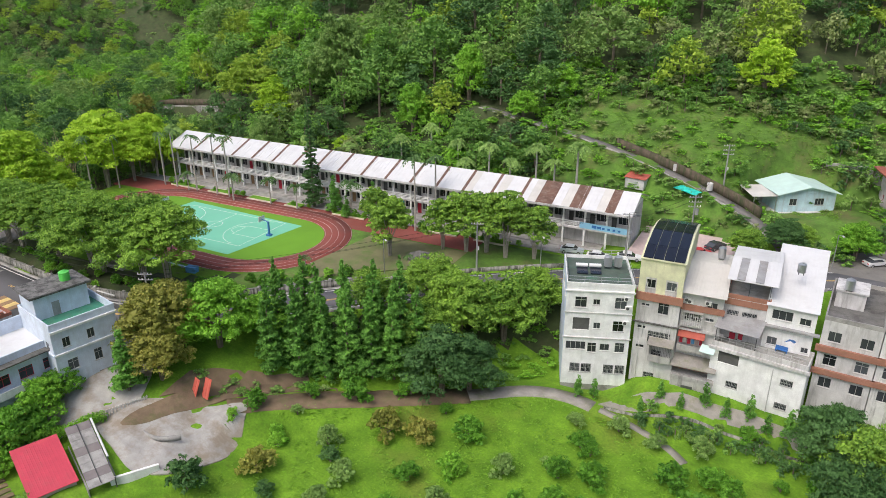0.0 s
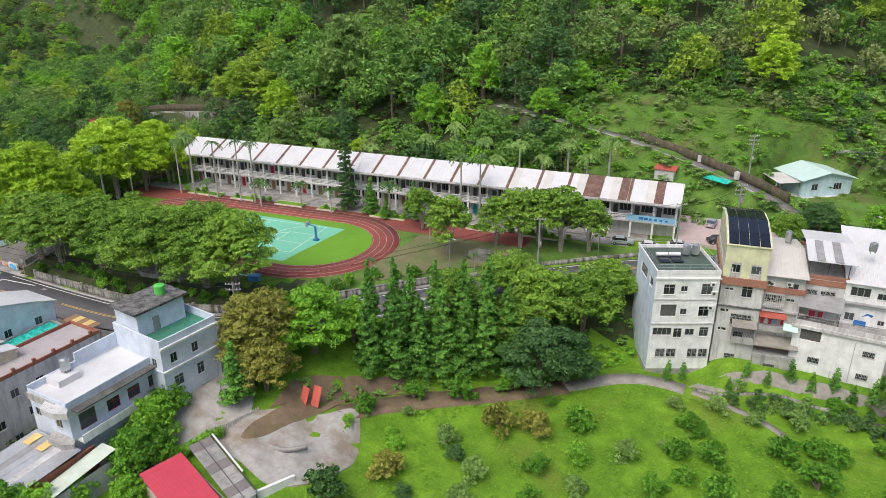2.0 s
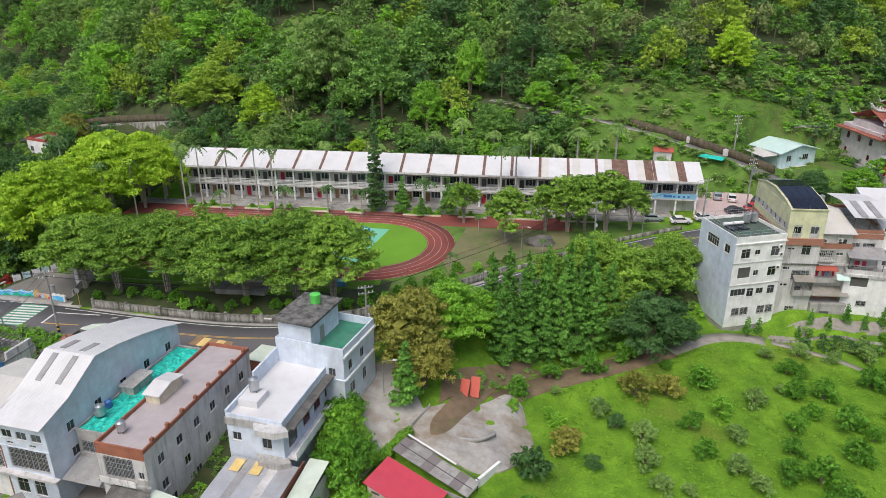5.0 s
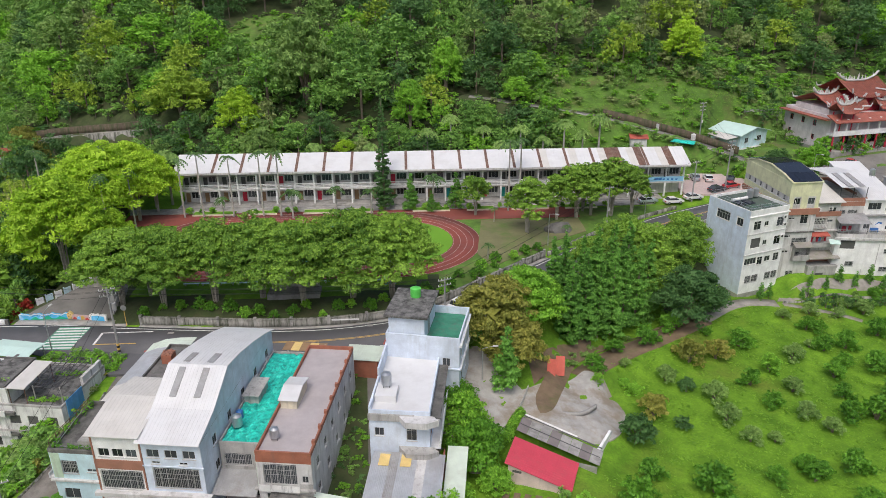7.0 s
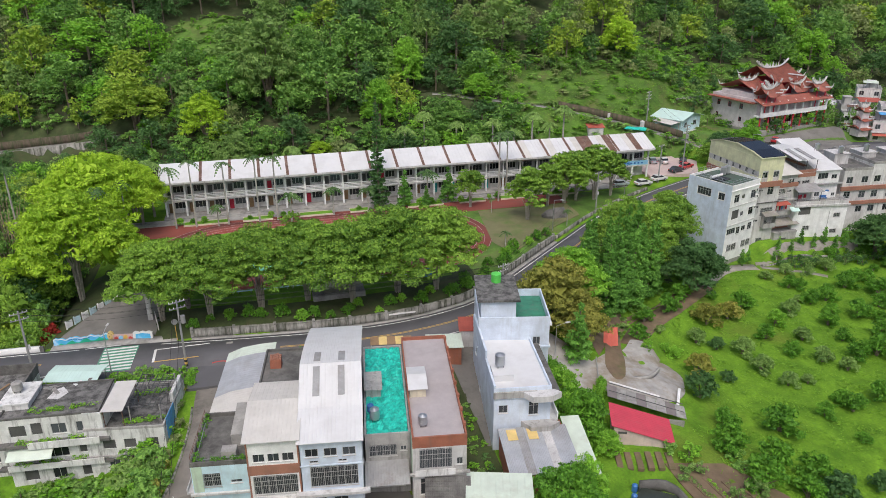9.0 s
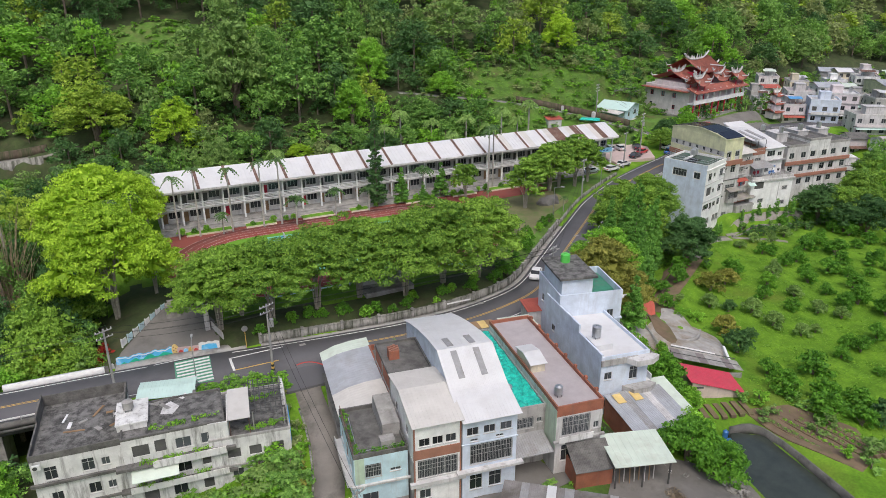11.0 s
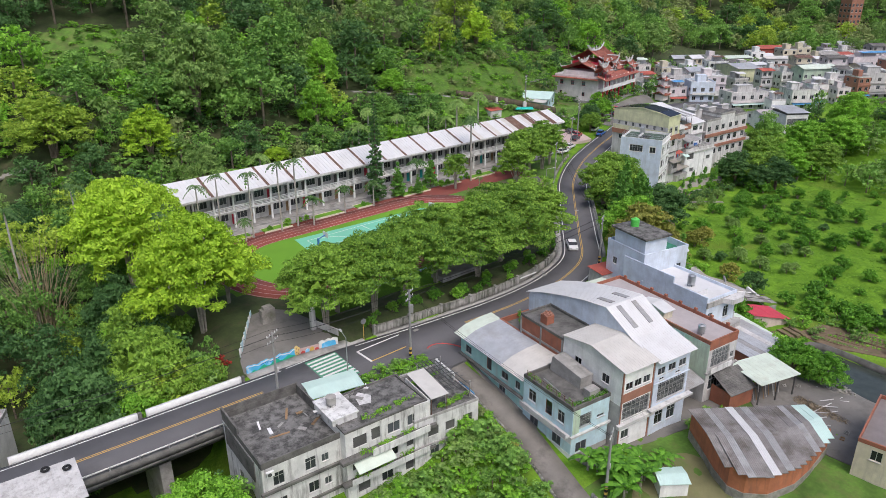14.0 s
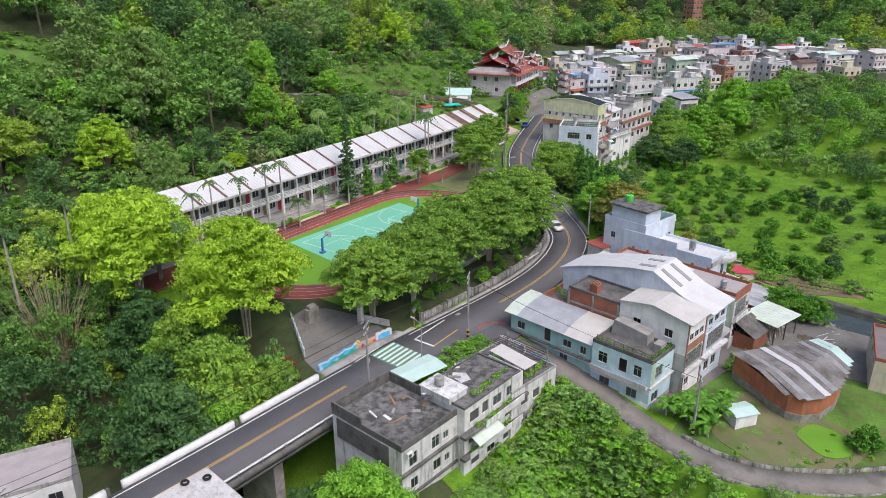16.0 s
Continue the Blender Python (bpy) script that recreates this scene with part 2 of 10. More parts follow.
    "stone": surface("stone", (0.30, 0.285, 0.26), 0.95, var=0.35, scale=1.2, stain=(0.10, 0.12, 0.05), stain_amount=0.5, bump=0.6),
}


def glass_mat():
    m, n, l, p = nodes_of("window_glass")
    o = n.new("ShaderNodeObjectInfo")
    col = mixed(n, l, ramp(n, l, o.outputs["Random"], 0.0, 1.0), (0.012, 0.014, 0.016), (0.09, 0.10, 0.11))
    l.new(col, p.inputs["Base Color"])
    p.inputs["Roughness"].default_value = 0.08
    return m


M["glass"] = glass_mat()
LEAF = {
    "banyan": leaves("banyan_leaf", (0.080, 0.190, 0.024), (0.330, 0.540, 0.066)),
    "bright": leaves("bright_leaf", (0.215, 0.390, 0.020), (0.560, 0.800, 0.060)),
    "lime": leaves("lime_leaf", (0.115, 0.300, 0.022), (0.330, 0.640, 0.060)),
    "dark": leaves("dark_leaf", (0.036, 0.105, 0.028), (0.125, 0.255, 0.070)),
    "cypress": leaves("cypress_leaf", (0.066, 0.190, 0.028), (0.220, 0.480, 0.072)),
    "orchard": leaves("orchard_leaf", (0.050, 0.165, 0.014), (0.185, 0.430, 0.036), patch=0.3),
    "golden": leaves("golden_leaf", (0.150, 0.180, 0.028), (0.420, 0.410, 0.085)),
    "forest": leaves("forest_leaf", (0.072, 0.185, 0.034), (0.300, 0.540, 0.100)),
    "olive": leaves("olive_leaf", (0.110, 0.215, 0.046), (0.320, 0.490, 0.125)),
    "bamboo": leaves("bamboo_leaf", (0.150, 0.215, 0.060), (0.390, 0.460, 0.180)),
    "palm": leaves("palm_leaf", (0.045, 0.115, 0.028), (0.150, 0.260, 0.075)),
    "grass": leaves("grass_blade", (0.100, 0.225, 0.016), (0.230, 0.430, 0.032), patch=0.1),
    "spring": leaves("spring_leaf", (0.165, 0.290, 0.026), (0.480, 0.640, 0.075)),
    "red": leaves("red_leaf", (0.22, 0.02, 0.015), (0.42, 0.05, 0.03)),
    "dry": leaves("dry_leaf", (0.22, 0.17, 0.11), (0.40, 0.34, 0.25)),
}

# ---- mesh helpers ----
def raw_mesh(name, groups, materials):
    """A mesh from numpy groups (verts, faces, material index)."""
    vs, loops, sizes, mats, base = [], [], [], [], 0
    for v, f, k in groups:
        vs.append(v)
        loops.append((f + base).ravel())
        sizes.append(np.full(len(f), f.shape[1]))
        mats.append(np.full(len(f), k))
        base += len(v)
    v, lo, sz, mi = np.concatenate(vs), np.concatenate(loops), np.concatenate(sizes), np.concatenate(mats)
    me = bpy.data.meshes.new(name)
    me.vertices.add(len(v))
    me.vertices.foreach_set("co", v.astype(np.float32).ravel())
    me.loops.add(len(lo))
    me.loops.foreach_set("vertex_index", lo.astype(np.int32))
    me.polygons.add(len(sz))
    me.polygons.foreach_set("loop_start", np.concatenate(([0], np.cumsum(sz)[:-1])).astype(np.int32))
    me.polygons.foreach_set("loop_total", sz.astype(np.int32))
    me.polygons.foreach_set("material_index", mi.astype(np.int32))
    for m in materials:
        me.materials.append(m)
    me.update(calc_edges=True)
    me.validate()
    return me


def finish(bm, name, material):
    bmesh.ops.recalc_face_normals(bm, faces=bm.faces[:])
    me = bpy.data.meshes.new(name)
    bm.to_mesh(me)
    bm.free()
    me.materials.append(material)
    return me


def part(name, bm, material, parent, label="", m=None):
    ob = new(name, bm if isinstance(bm, bpy.types.Mesh) else finish(bm, name, material))
    ob.parent = parent
    if m is not None:
        ob.matrix_local = m
    return tagged(ob, label)


def thing(name, label, category, m, group="", kind=""):
    ob = new(name)
    ob.matrix_world = m
    return tagged(ob, label, category, group, kind)


def box(bm, x0, y0, z0, x1, y1, z1):
    v = [bm.verts.new(c) for c in ((x0, y0, z0), (x1, y0, z0), (x1, y1, z0), (x0, y1, z0), (x0, y0, z1), (x1, y0, z1), (x1, y1, z1), (x0, y1, z1))]
    for f in ((0, 3, 2, 1), (4, 5, 6, 7), (0, 1, 5, 4), (1, 2, 6, 5), (2, 3, 7, 6), (3, 0, 4, 7)):
        bm.faces.new([v[i] for i in f])
    return bm


def boxes(*bs):
    bm = bmesh.new()
    for b in bs:
        box(bm, *b)
    return bm


def bar(bm, a, b, r0, r1=None, n=8):
    a, b = Vector(a), Vector(b)
    r1 = r0 if r1 is None else r1
    q = (b - a).to_track_quat("Z", "Y")
    ring = []
    for p, r in ((a, r0), (b, r1)):
        ring.append([bm.verts.new(p + q @ Vector((math.cos(6.2832 * k / n) * r, math.sin(6.2832 * k / n) * r, 0))) for k in range(n)])
    for k in range(n):
        bm.faces.new((ring[0][k], ring[0][(k + 1) % n], ring[1][(k + 1) % n], ring[1][k]))
    bm.faces.new(ring[0][::-1])
    bm.faces.new(ring[1])
    return bm


def bars(*bs, n=8):
    bm = bmesh.new()
    for b in bs:
        bar(bm, *b, n=n)
    return bm


def prism(bm, pts, z0, z1):
    a = [bm.verts.new((p[0], p[1], z0)) for p in pts]
    b = [bm.verts.new((p[0], p[1], z1)) for p in pts]
    bm.faces.new(a[::-1])
    bm.faces.new(b)
    for k in range(len(pts)):
        bm.faces.new((a[k], a[(k + 1) % len(pts)], b[(k + 1) % len(pts)], b[k]))
    return bm


def profile(bm, pts, x0, x1):
    """A closed outline in y and z, drawn out along x."""
    a = [bm.verts.new((x0, p[0], p[1])) for p in pts]
    b = [bm.verts.new((x1, p[0], p[1])) for p in pts]
    bm.faces.new(a)
    bm.faces.new(b[::-1])
    for k in range(len(pts)):
        bm.faces.new((a[k], b[k], b[(k + 1) % len(pts)], a[(k + 1) % len(pts)]))
    return bm


def smooth(t):
    t = np.clip(t, 0, 1)
    return t * t * (3 - 2 * t)


def spline(pts, step=1.0):
    """A smooth line through the given points, about a step apart."""
    p = np.array(pts, float)
    out = []
    for i in range(len(p) - 1):
        a, b, c, d = p[max(i - 1, 0)], p[i], p[i + 1], p[min(i + 2, len(p) - 1)]
        k = max(2, int(np.linalg.norm(c - b) / step))
        t = np.linspace(0, 1, k, endpoint=False)[:, None]
        out.append(0.5 * (2 * b + (c - a) * t + (2 * a - 5 * b + 4 * c - d) * t ** 2 + (3 * b - a - 3 * c + d) * t ** 3))
    return np.concatenate(out + [p[-1:]])


def offset(line, d):
    """The line moved sideways by d in plan (left is plus)."""
    t = np.gradient(line[:, :2], axis=0)
    t /= np.linalg.norm(t, axis=1)[:, None]
    out = line.copy()
    out[:, 0] -= t[:, 1] * d
    out[:, 1] += t[:, 0] * d
    return out


def inside(pts, x, y):
    """Whether places lie within a plan outline."""
    x, y = np.asarray(x, float), np.asarray(y, float)
    hit_ = np.zeros(len(x), bool)
    for (x0, y0), (x1, y1) in zip(pts, pts[1:] + pts[:1]):
        if y0 != y1:
            hit_ ^= ((y0 > y) != (y1 > y)) & (x < (x1 - x0) * (y - y0) / (y1 - y0) + x0)
    return hit_


def ribbon(name, line, d0, d1, z0, z1, material):
    """A solid band along a 3D line from offset d0 to d1 and from z0 to z1 above it."""
    a, b = offset(line, d0), offset(line, d1)
    n = len(line)
    up = np.array([0, 0, 1.0])
    v = np.concatenate([a + up * z1, b + up * z1, b + up * z0, a + up * z0])
    i = np.arange(n - 1)
    f = []
    for k in range(4):
        k2 = (k + 1) % 4
        f.append(np.stack([i + k * n, i + k2 * n, i + k2 * n + 1, i + k * n + 1], 1))
    caps = np.array([[0, 3 * n, 2 * n, n], [n - 1, 2 * n - 1, 3 * n - 1, 4 * n - 1]])
    return raw_mesh(name, [(v, np.concatenate(f + [caps])[:, ::-1], 0)], [material])

# ---- the lie of the land ----
ROAD = spline([(-330, 90), (-240, 76.5), (-200, 72.6), (-175, 70.5), (-153, 69.2), (-140, 68.2), (-123, 66.2), (-110, 65.1), (-99.5, 65.5), (-90, 67.6), (-83, 71), (-73.8, 79), (-58, 93), (-46, 103), (-32, 111.6), (-18, 117.6), (-3.7, 122.6), (10, 127.2), (24, 132), (40, 134), (62, 130), (90, 122), (140, 118)])


def road_z(x):
    return 3.2 * smooth((x + 60) / 100)


ROAD = np.column_stack([ROAD, road_z(ROAD[:, 0])])
LANE = spline([(-127.5, 62.5, -0.05), (-128.6, 57, -0.4), (-129.0, 50, -1.3), (-130.2, 43, -2.2), (-132.2, 36.5, -3.0), (-134.3, 30, -3.4), (-134.6, 24, -3.7), (-132.6, 18, -3.9), (-127, 10, -4.1), (-115, -1, -4.2), (-95, -16, -4.4)])
UPLANE = spline([(2, 133, 2.6), (-1, 139, 4.4), (-8, 145.5, 6.6), (-18, 150.5, 9.2), (-30, 154.5, 12.0), (-42, 157.5, 14.4), (-56, 160, 16.4), (-72, 163, 18.4)])
PATH = spline([(-64, 60, -4.4), (-58, 66.5, -5.6), (-48, 73.5, -6.4), (-38, 80.2, -6.8), (-30, 86, -7.0), (-24.5, 87.6, -7.2), (-19, 87.2, -7.6), (-14, 86.6, -8.4), (-8.5, 84.4, -8.9), (-3.5, 80.4, -9.2), (4, 77.5, -9.4), (16, 75, -9.6), (30, 75, -9.4)])

HILLROAD = spline([(-216, 160, 2.5), (-204, 166.5, 4.6), (-190, 171.5, 6.6), (-178, 172, 7.6), (-166, 168, 9.2), (-154, 165, 11.2)])
POND = spline([(-78.6, 28.6, -5.6), (-79.6, 20, -5.6), (-81.5, 10, -5.6), (-84, 0, -5.6)])


def nearest(line, x, y):
    """Signed distance in plan (left plus) and height at the nearest place of a line."""
    x, y = np.atleast_1d(x).astype(float), np.atleast_1d(y).astype(float)
    t = np.gradient(line[:, :2], axis=0)
    t /= np.linalg.norm(t, axis=1)[:, None]
    sd, zz = np.empty(len(x)), np.empty(len(x))
    for k in range(0, len(x), 4000):
        dx = x[k:k + 4000, None] - line[None, :, 0]
        dy = y[k:k + 4000, None] - line[None, :, 1]
        d2 = dx * dx + dy * dy
        j = np.argmin(d2, axis=1)
        r = np.arange(len(j))
        side = np.sign(t[j, 0] * dy[r, j] - t[j, 1] * dx[r, j])
        sd[k:k + 4000] = np.where(side == 0, 1, side) * np.sqrt(d2[r, j])
        zz[k:k + 4000] = line[j, 2]
    return sd, zz


def hill_foot(x):
    return np.interp(x, (-420, -260, -200, -160, -130, -60, -25, 0, 14, 30, 60, 120, 250, 500), (330, 270, 166, 148, 141, 138, 138, 142, 156, 168, 176, 190, 235, 260))


def ground(x, y):
    x, y = np.atleast_1d(x).astype(float), np.atleast_1d(y).astype(float)
    sd, rz = nearest(ROAD, x, y)
    low = -3.6 - 4.6 * smooth((x + 70) / 16) - 1.2 * smooth((x + 30) / 40) - 7.5 * smooth((-133.5 - x) / 10) + 11 * smooth((x - 38) / 30)
    low += 1.4 * smooth((y - 40) / 20) * smooth((-66 - x) / 6)
    low += -1.5 * smooth((x + 90) / 5) * smooth((48 - y) / 5) * smooth((-56 - x) / 12)
    width = 26 - 13 * smooth((x + 86) / 14)
    south = rz + (low - rz) * smooth((-sd - 4.6) / width)
    field = 1.0 + 1.2 * smooth((x + 40) / 30)
    field = field + (-9.5 - field) * smooth((-147 - x) / 16) * (1 - 0.75 * smooth((y - 95) / 40))
    north = rz + (field - rz) * smooth((sd - 4.6) / (3.0 + 13.0 * smooth((-134 - x) / 4) * smooth((x + 156) / 4)))
    z = np.where(sd > 0, north, south)
    gorge = smooth((-152.5 - x) / 7) * smooth((x + 214) / 14) * smooth((13 - np.abs(sd)) / 6)
    z = z + (-10.5 - z) * gorge
    d = np.maximum(0, y - hill_foot(x))
    z = z + np.where(d > 0, 120 * (1 - np.exp(-0.62 * d / 120)) * smooth(d / 8 + 0.15), 0)
    far = np.hypot(x + 60, y - 80)
    z = z + 0.34 * np.maximum(0, far - 330) * smooth((far - 330) / 60)
    sd3, z3 = nearest(UPLANE, x, y)
    z = z + (z3 - 0.05 - z) * smooth((5.5 - np.abs(sd3)) / 2.5)
    sd6, z6 = nearest(HILLROAD, x, y)
    z = z + (z6 - 0.05 - z) * smooth((4.4 - np.abs(sd6)) / 2.0)
    z = z - 2.6 * smooth((-sd6 - 2.2) / 0.8) * smooth((9 + sd6) / 4) * (np.abs(sd6) < 9.5) * smooth((x + 214) / 6) * smooth((-156 - x) / 6)
    sd2, z2 = nearest(LANE, x, y)
    z = z + (z2 - 0.06 - z) * smooth((4.6 - np.abs(sd2)) / 2.2)
    sd4, z4 = nearest(PATH, x, y)
    z = z + (z4 - 0.03 - z) * smooth((5.0 - np.abs(sd4)) / 3.0)
    z = z + 3.4 * smooth((x - 2) / 12) * smooth((58 - x) / 10) * smooth((y - 138) / 8) * smooth((172 - y) / 10)
    z = z + 3.7 * smooth((x + 21) / 8) * smooth((34 - x) / 8) * smooth((y - 89.2) / 4.5) * smooth((-sd - 8) / 8) * (sd < 0)
    z = z + (5.65 - z) * smooth((12.5 - np.hypot(x - 2.5, y - 155)) / 3.5)
    sd5 = np.abs(nearest(POND, x, y)[0])
    z = z + (-6.6 - z) * smooth((5.2 - sd5) / 2.0) * (sd < 0)
    wobble = 0.25 * np.sin(x * 0.31 + 1.3) * np.sin(y * 0.27) + 0.12 * np.sin(x * 0.9 + y * 0.7)
    keep = smooth((np.abs(sd) - 9) / 8) * (1 - (y > 80) * (y < 142) * (x > -152) * (x < 0) * (sd > 0)) * smooth((np.abs(sd2) - 3) / 3) * smooth((np.abs(sd4) - 2) / 3)
    return z + wobble * keep - 0.08 * (np.abs(sd) < 6)


def ground_at(x, y):
    return float(ground(x, y)[0])


def ground_mat():
    m, n, l, p = nodes_of("ground_cover")
    big, mid, fine = noise_at(n, l, 0.045, 4), noise_at(n, l, 0.3, 5), noise_at(n, l, 3.0, 4)
    col = mixed(n, l, ramp(n, l, mid, 0.3, 0.7), (0.082, 0.195, 0.014), (0.210, 0.405, 0.030))
    col = mixed(n, l, ramp(n, l, big, 0.56, 0.70), col, (0.175, 0.235, 0.035))
    col = mixed(n, l, ramp(n, l, fine, 0.35, 0.8), col, mixed(n, l, 0.6, col, (0.065, 0.110, 0.018)))
    l.new(col, p.inputs["Base Color"])
    p.inputs["Roughness"].default_value = 0.95
    p.inputs["Specular IOR Level"].default_value = 0.15
    b = n.new("ShaderNodeBump")
    b.inputs["Strength"].default_value, b.inputs["Distance"].default_value = 0.8, 0.15
    l.new(fine, b.inputs["Height"])
    l.new(b.outputs[0], p.inputs["Normal"])
    return m


gx = np.concatenate([np.linspace(-1500, -280, 26)[:-1], np.arange(-280, 120, 2.0), np.linspace(120, 1500, 28)])
gy = np.concatenate([np.linspace(-700, -60, 16)[:-1], np.arange(-60, 240, 2.0), np.linspace(240, 1700, 30)])
GX, GY = np.meshgrid(gx, gy)
gz = ground(GX.ravel(), GY.ravel())
nx, ny = len(gx), len(gy)
ii, jj = np.meshgrid(np.arange(nx - 1), np.arange(ny - 1))
q0 = (jj * nx + ii).ravel()
terrain = raw_mesh("ground", [(np.column_stack([GX.ravel(), GY.ravel(), gz]), np.stack([q0, q0 + 1, q0 + nx + 1, q0 + nx], 1), 0)], [ground_mat()])
terrain.polygons.foreach_set("use_smooth", np.ones(len(terrain.polygons), bool))
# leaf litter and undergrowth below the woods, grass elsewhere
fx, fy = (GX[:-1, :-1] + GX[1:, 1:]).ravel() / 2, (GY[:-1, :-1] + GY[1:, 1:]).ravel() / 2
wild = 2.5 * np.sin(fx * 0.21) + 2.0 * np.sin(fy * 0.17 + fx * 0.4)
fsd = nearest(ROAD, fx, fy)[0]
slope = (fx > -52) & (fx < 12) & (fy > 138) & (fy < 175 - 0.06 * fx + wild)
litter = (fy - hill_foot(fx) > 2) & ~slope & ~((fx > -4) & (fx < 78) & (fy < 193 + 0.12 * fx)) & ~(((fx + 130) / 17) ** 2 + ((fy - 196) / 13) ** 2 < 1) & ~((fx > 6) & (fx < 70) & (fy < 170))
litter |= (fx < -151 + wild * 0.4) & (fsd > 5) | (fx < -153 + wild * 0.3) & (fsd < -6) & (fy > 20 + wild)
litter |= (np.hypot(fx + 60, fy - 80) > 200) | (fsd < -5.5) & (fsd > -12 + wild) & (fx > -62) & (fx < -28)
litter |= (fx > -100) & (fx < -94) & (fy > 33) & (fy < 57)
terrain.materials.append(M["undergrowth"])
terrain.materials.append(M["rough_grass"])
rough = ((fx > -4) & (fx < 78) & (fy > 168) & (fy < 193 + 0.12 * fx) | (((fx + 130) / 17) ** 2 + ((fy - 196) / 13) ** 2 < 1) | (fsd > 5) & (fx > -84) & (fx < -28) & (fy < 121) & (fy > 72) | (fx > -132) & (fx < -100) & (fy < 33) & (fy > 4) | slope | (fx > -60) & (fx < 70) & (fy > 139) & (fy < 178)) & ~litter
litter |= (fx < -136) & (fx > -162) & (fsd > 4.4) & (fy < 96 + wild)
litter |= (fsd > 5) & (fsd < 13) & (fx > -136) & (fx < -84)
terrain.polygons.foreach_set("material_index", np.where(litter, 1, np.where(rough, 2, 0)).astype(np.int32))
tagged(new("ground", terrain), "rolling valley ground with short grass and bare earth patches", "ground", kind="structure")

def rounded(pts, step=0.9):
    """A closed outline drawn smoothly through a few points."""
    n = len(pts)
    line = spline(pts[-2:] + pts + pts[:2], step)
    a = int(np.argmin(np.hypot(*(line - pts[0]).T)))
    b = len(line) - 1 - int(np.argmin(np.hypot(*(line[::-1] - pts[-1]).T)))
    tail = spline([pts[-2], pts[-1], pts[0], pts[1]], step)
    i, j = int(np.argmin(np.hypot(*(tail - pts[-1]).T))), int(np.argmin(np.hypot(*(tail - pts[0]).T)))
    return [tuple(p) for p in line[a:b]] + [tuple(p) for p in tail[i:j]]


def drape(name, pts, material, lift, label, category="ground"):
    """A surface that lies on the ground within an outline."""
    bm = bmesh.new()
    bm.faces.new([bm.verts.new((*p, 0)) for p in pts])
    for _ in range(6):
        bmesh.ops.triangulate(bm, faces=bm.faces[:])
        long_ = [e for e in bm.edges if e.calc_length() > 1.6]
        if not long_:
            break
        bmesh.ops.subdivide_edges(bm, edges=long_, cuts=1)
    bmesh.ops.triangulate(bm, faces=bm.faces[:])
    co = np.array([v.co[:2] for v in bm.verts])
    for v, z in zip(bm.verts, ground(co[:, 0], co[:, 1])):
        v.co.z = z + lift
    edge = [e for e in bm.edges if e.is_boundary]
    out = bmesh.ops.extrude_edge_only(bm, edges=edge)
    for v in out["geom"]:
        if isinstance(v, bmesh.types.BMVert):
            v.co.z -= lift + 0.5
    return tagged(new(name, finish(bm, name, material)), label, category, kind="structure")


# ---- road, bridge, lanes ----
def way(name, mesh, label, category="road"):
    return tagged(new(name, mesh), label, category, kind="structure")


def stretch(line, x0, x1):
    return line[(line[:, 0] >= x0) & (line[:, 0] <= x1)]


way("road", ribbon("road", ROAD, -3.9, 3.9, -0.5, 0.02, M["asphalt"]), "dark grey asphalt road curving past the school")
road_junction = prism(bmesh.new(), [(-146, 64.6), (-131, 57.5), (-126.0, 57.5), (-119, 62.6), (-118, 66), (-146, 67)], -0.45, 0.012)
way("junction", finish(road_junction, "junction", M["asphalt"]), "asphalt mouth of the side lane")
way("lane", ribbon("lane", LANE[3:], -1.45, 2.0, -0.4, 0.03, M["lane_concrete"]), "narrow worn asphalt lane running down beside the houses")
way("hill_lane", ribbon("hill_lane", UPLANE, -1.35, 1.35, -0.5, 0.04, M["old_asphalt"]), "narrow lane climbing the hillside")
way("dirt_track", ribbon("dirt_track", stretch(PATH, -64, -37), -1.9, 1.9, -0.3, 0.045, M["soil"]), "brown dirt track below the hedge", "path")
way("path", ribbon("path", stretch(PATH, -37.5, -19.5), -1.4, 1.4, -0.3, 0.055, M["path_concrete"]), "broad concrete path below the white house", "path")
way("path", ribbon("path", stretch(PATH, -20, -6), -0.6, 0.6, -0.3, 0.05, M["path_concrete"]), "pale concrete path along the orchard", "path")
lines = [(-3.45, -3.30, stretch(ROAD, -300, -146), "paint_white"), (3.30, 3.45, stretch(ROAD, -300, -147), "paint_white"), (3.25, 3.42, stretch(ROAD, -137, 12), "paint_white"),
         (-3.42, -3.25, stretch(ROAD, -96, 12), "paint_white"), (-0.20, -0.08, stretch(ROAD, -300, -151), "paint_yellow"), (0.08, 0.20, stretch(ROAD, -300, -151), "paint_yellow"),
         (-0.20, -0.08, stretch(ROAD, -119, 12), "paint_yellow"), (0.08, 0.20, stretch(ROAD, -119, 12), "paint_yellow")]
for d0, d1, ln, mm in lines:
    way("road_line", ribbon("road_line", ln, d0, d1, 0.0, 0.027, M[mm]), "painted %s line on the road" % mm.split("_")[1], "road marking")

# ---- buildings: shared makers ----
MADE = {}


def kept(key, make):
    if key not in MADE:
        MADE[key] = make()
    return MADE[key]


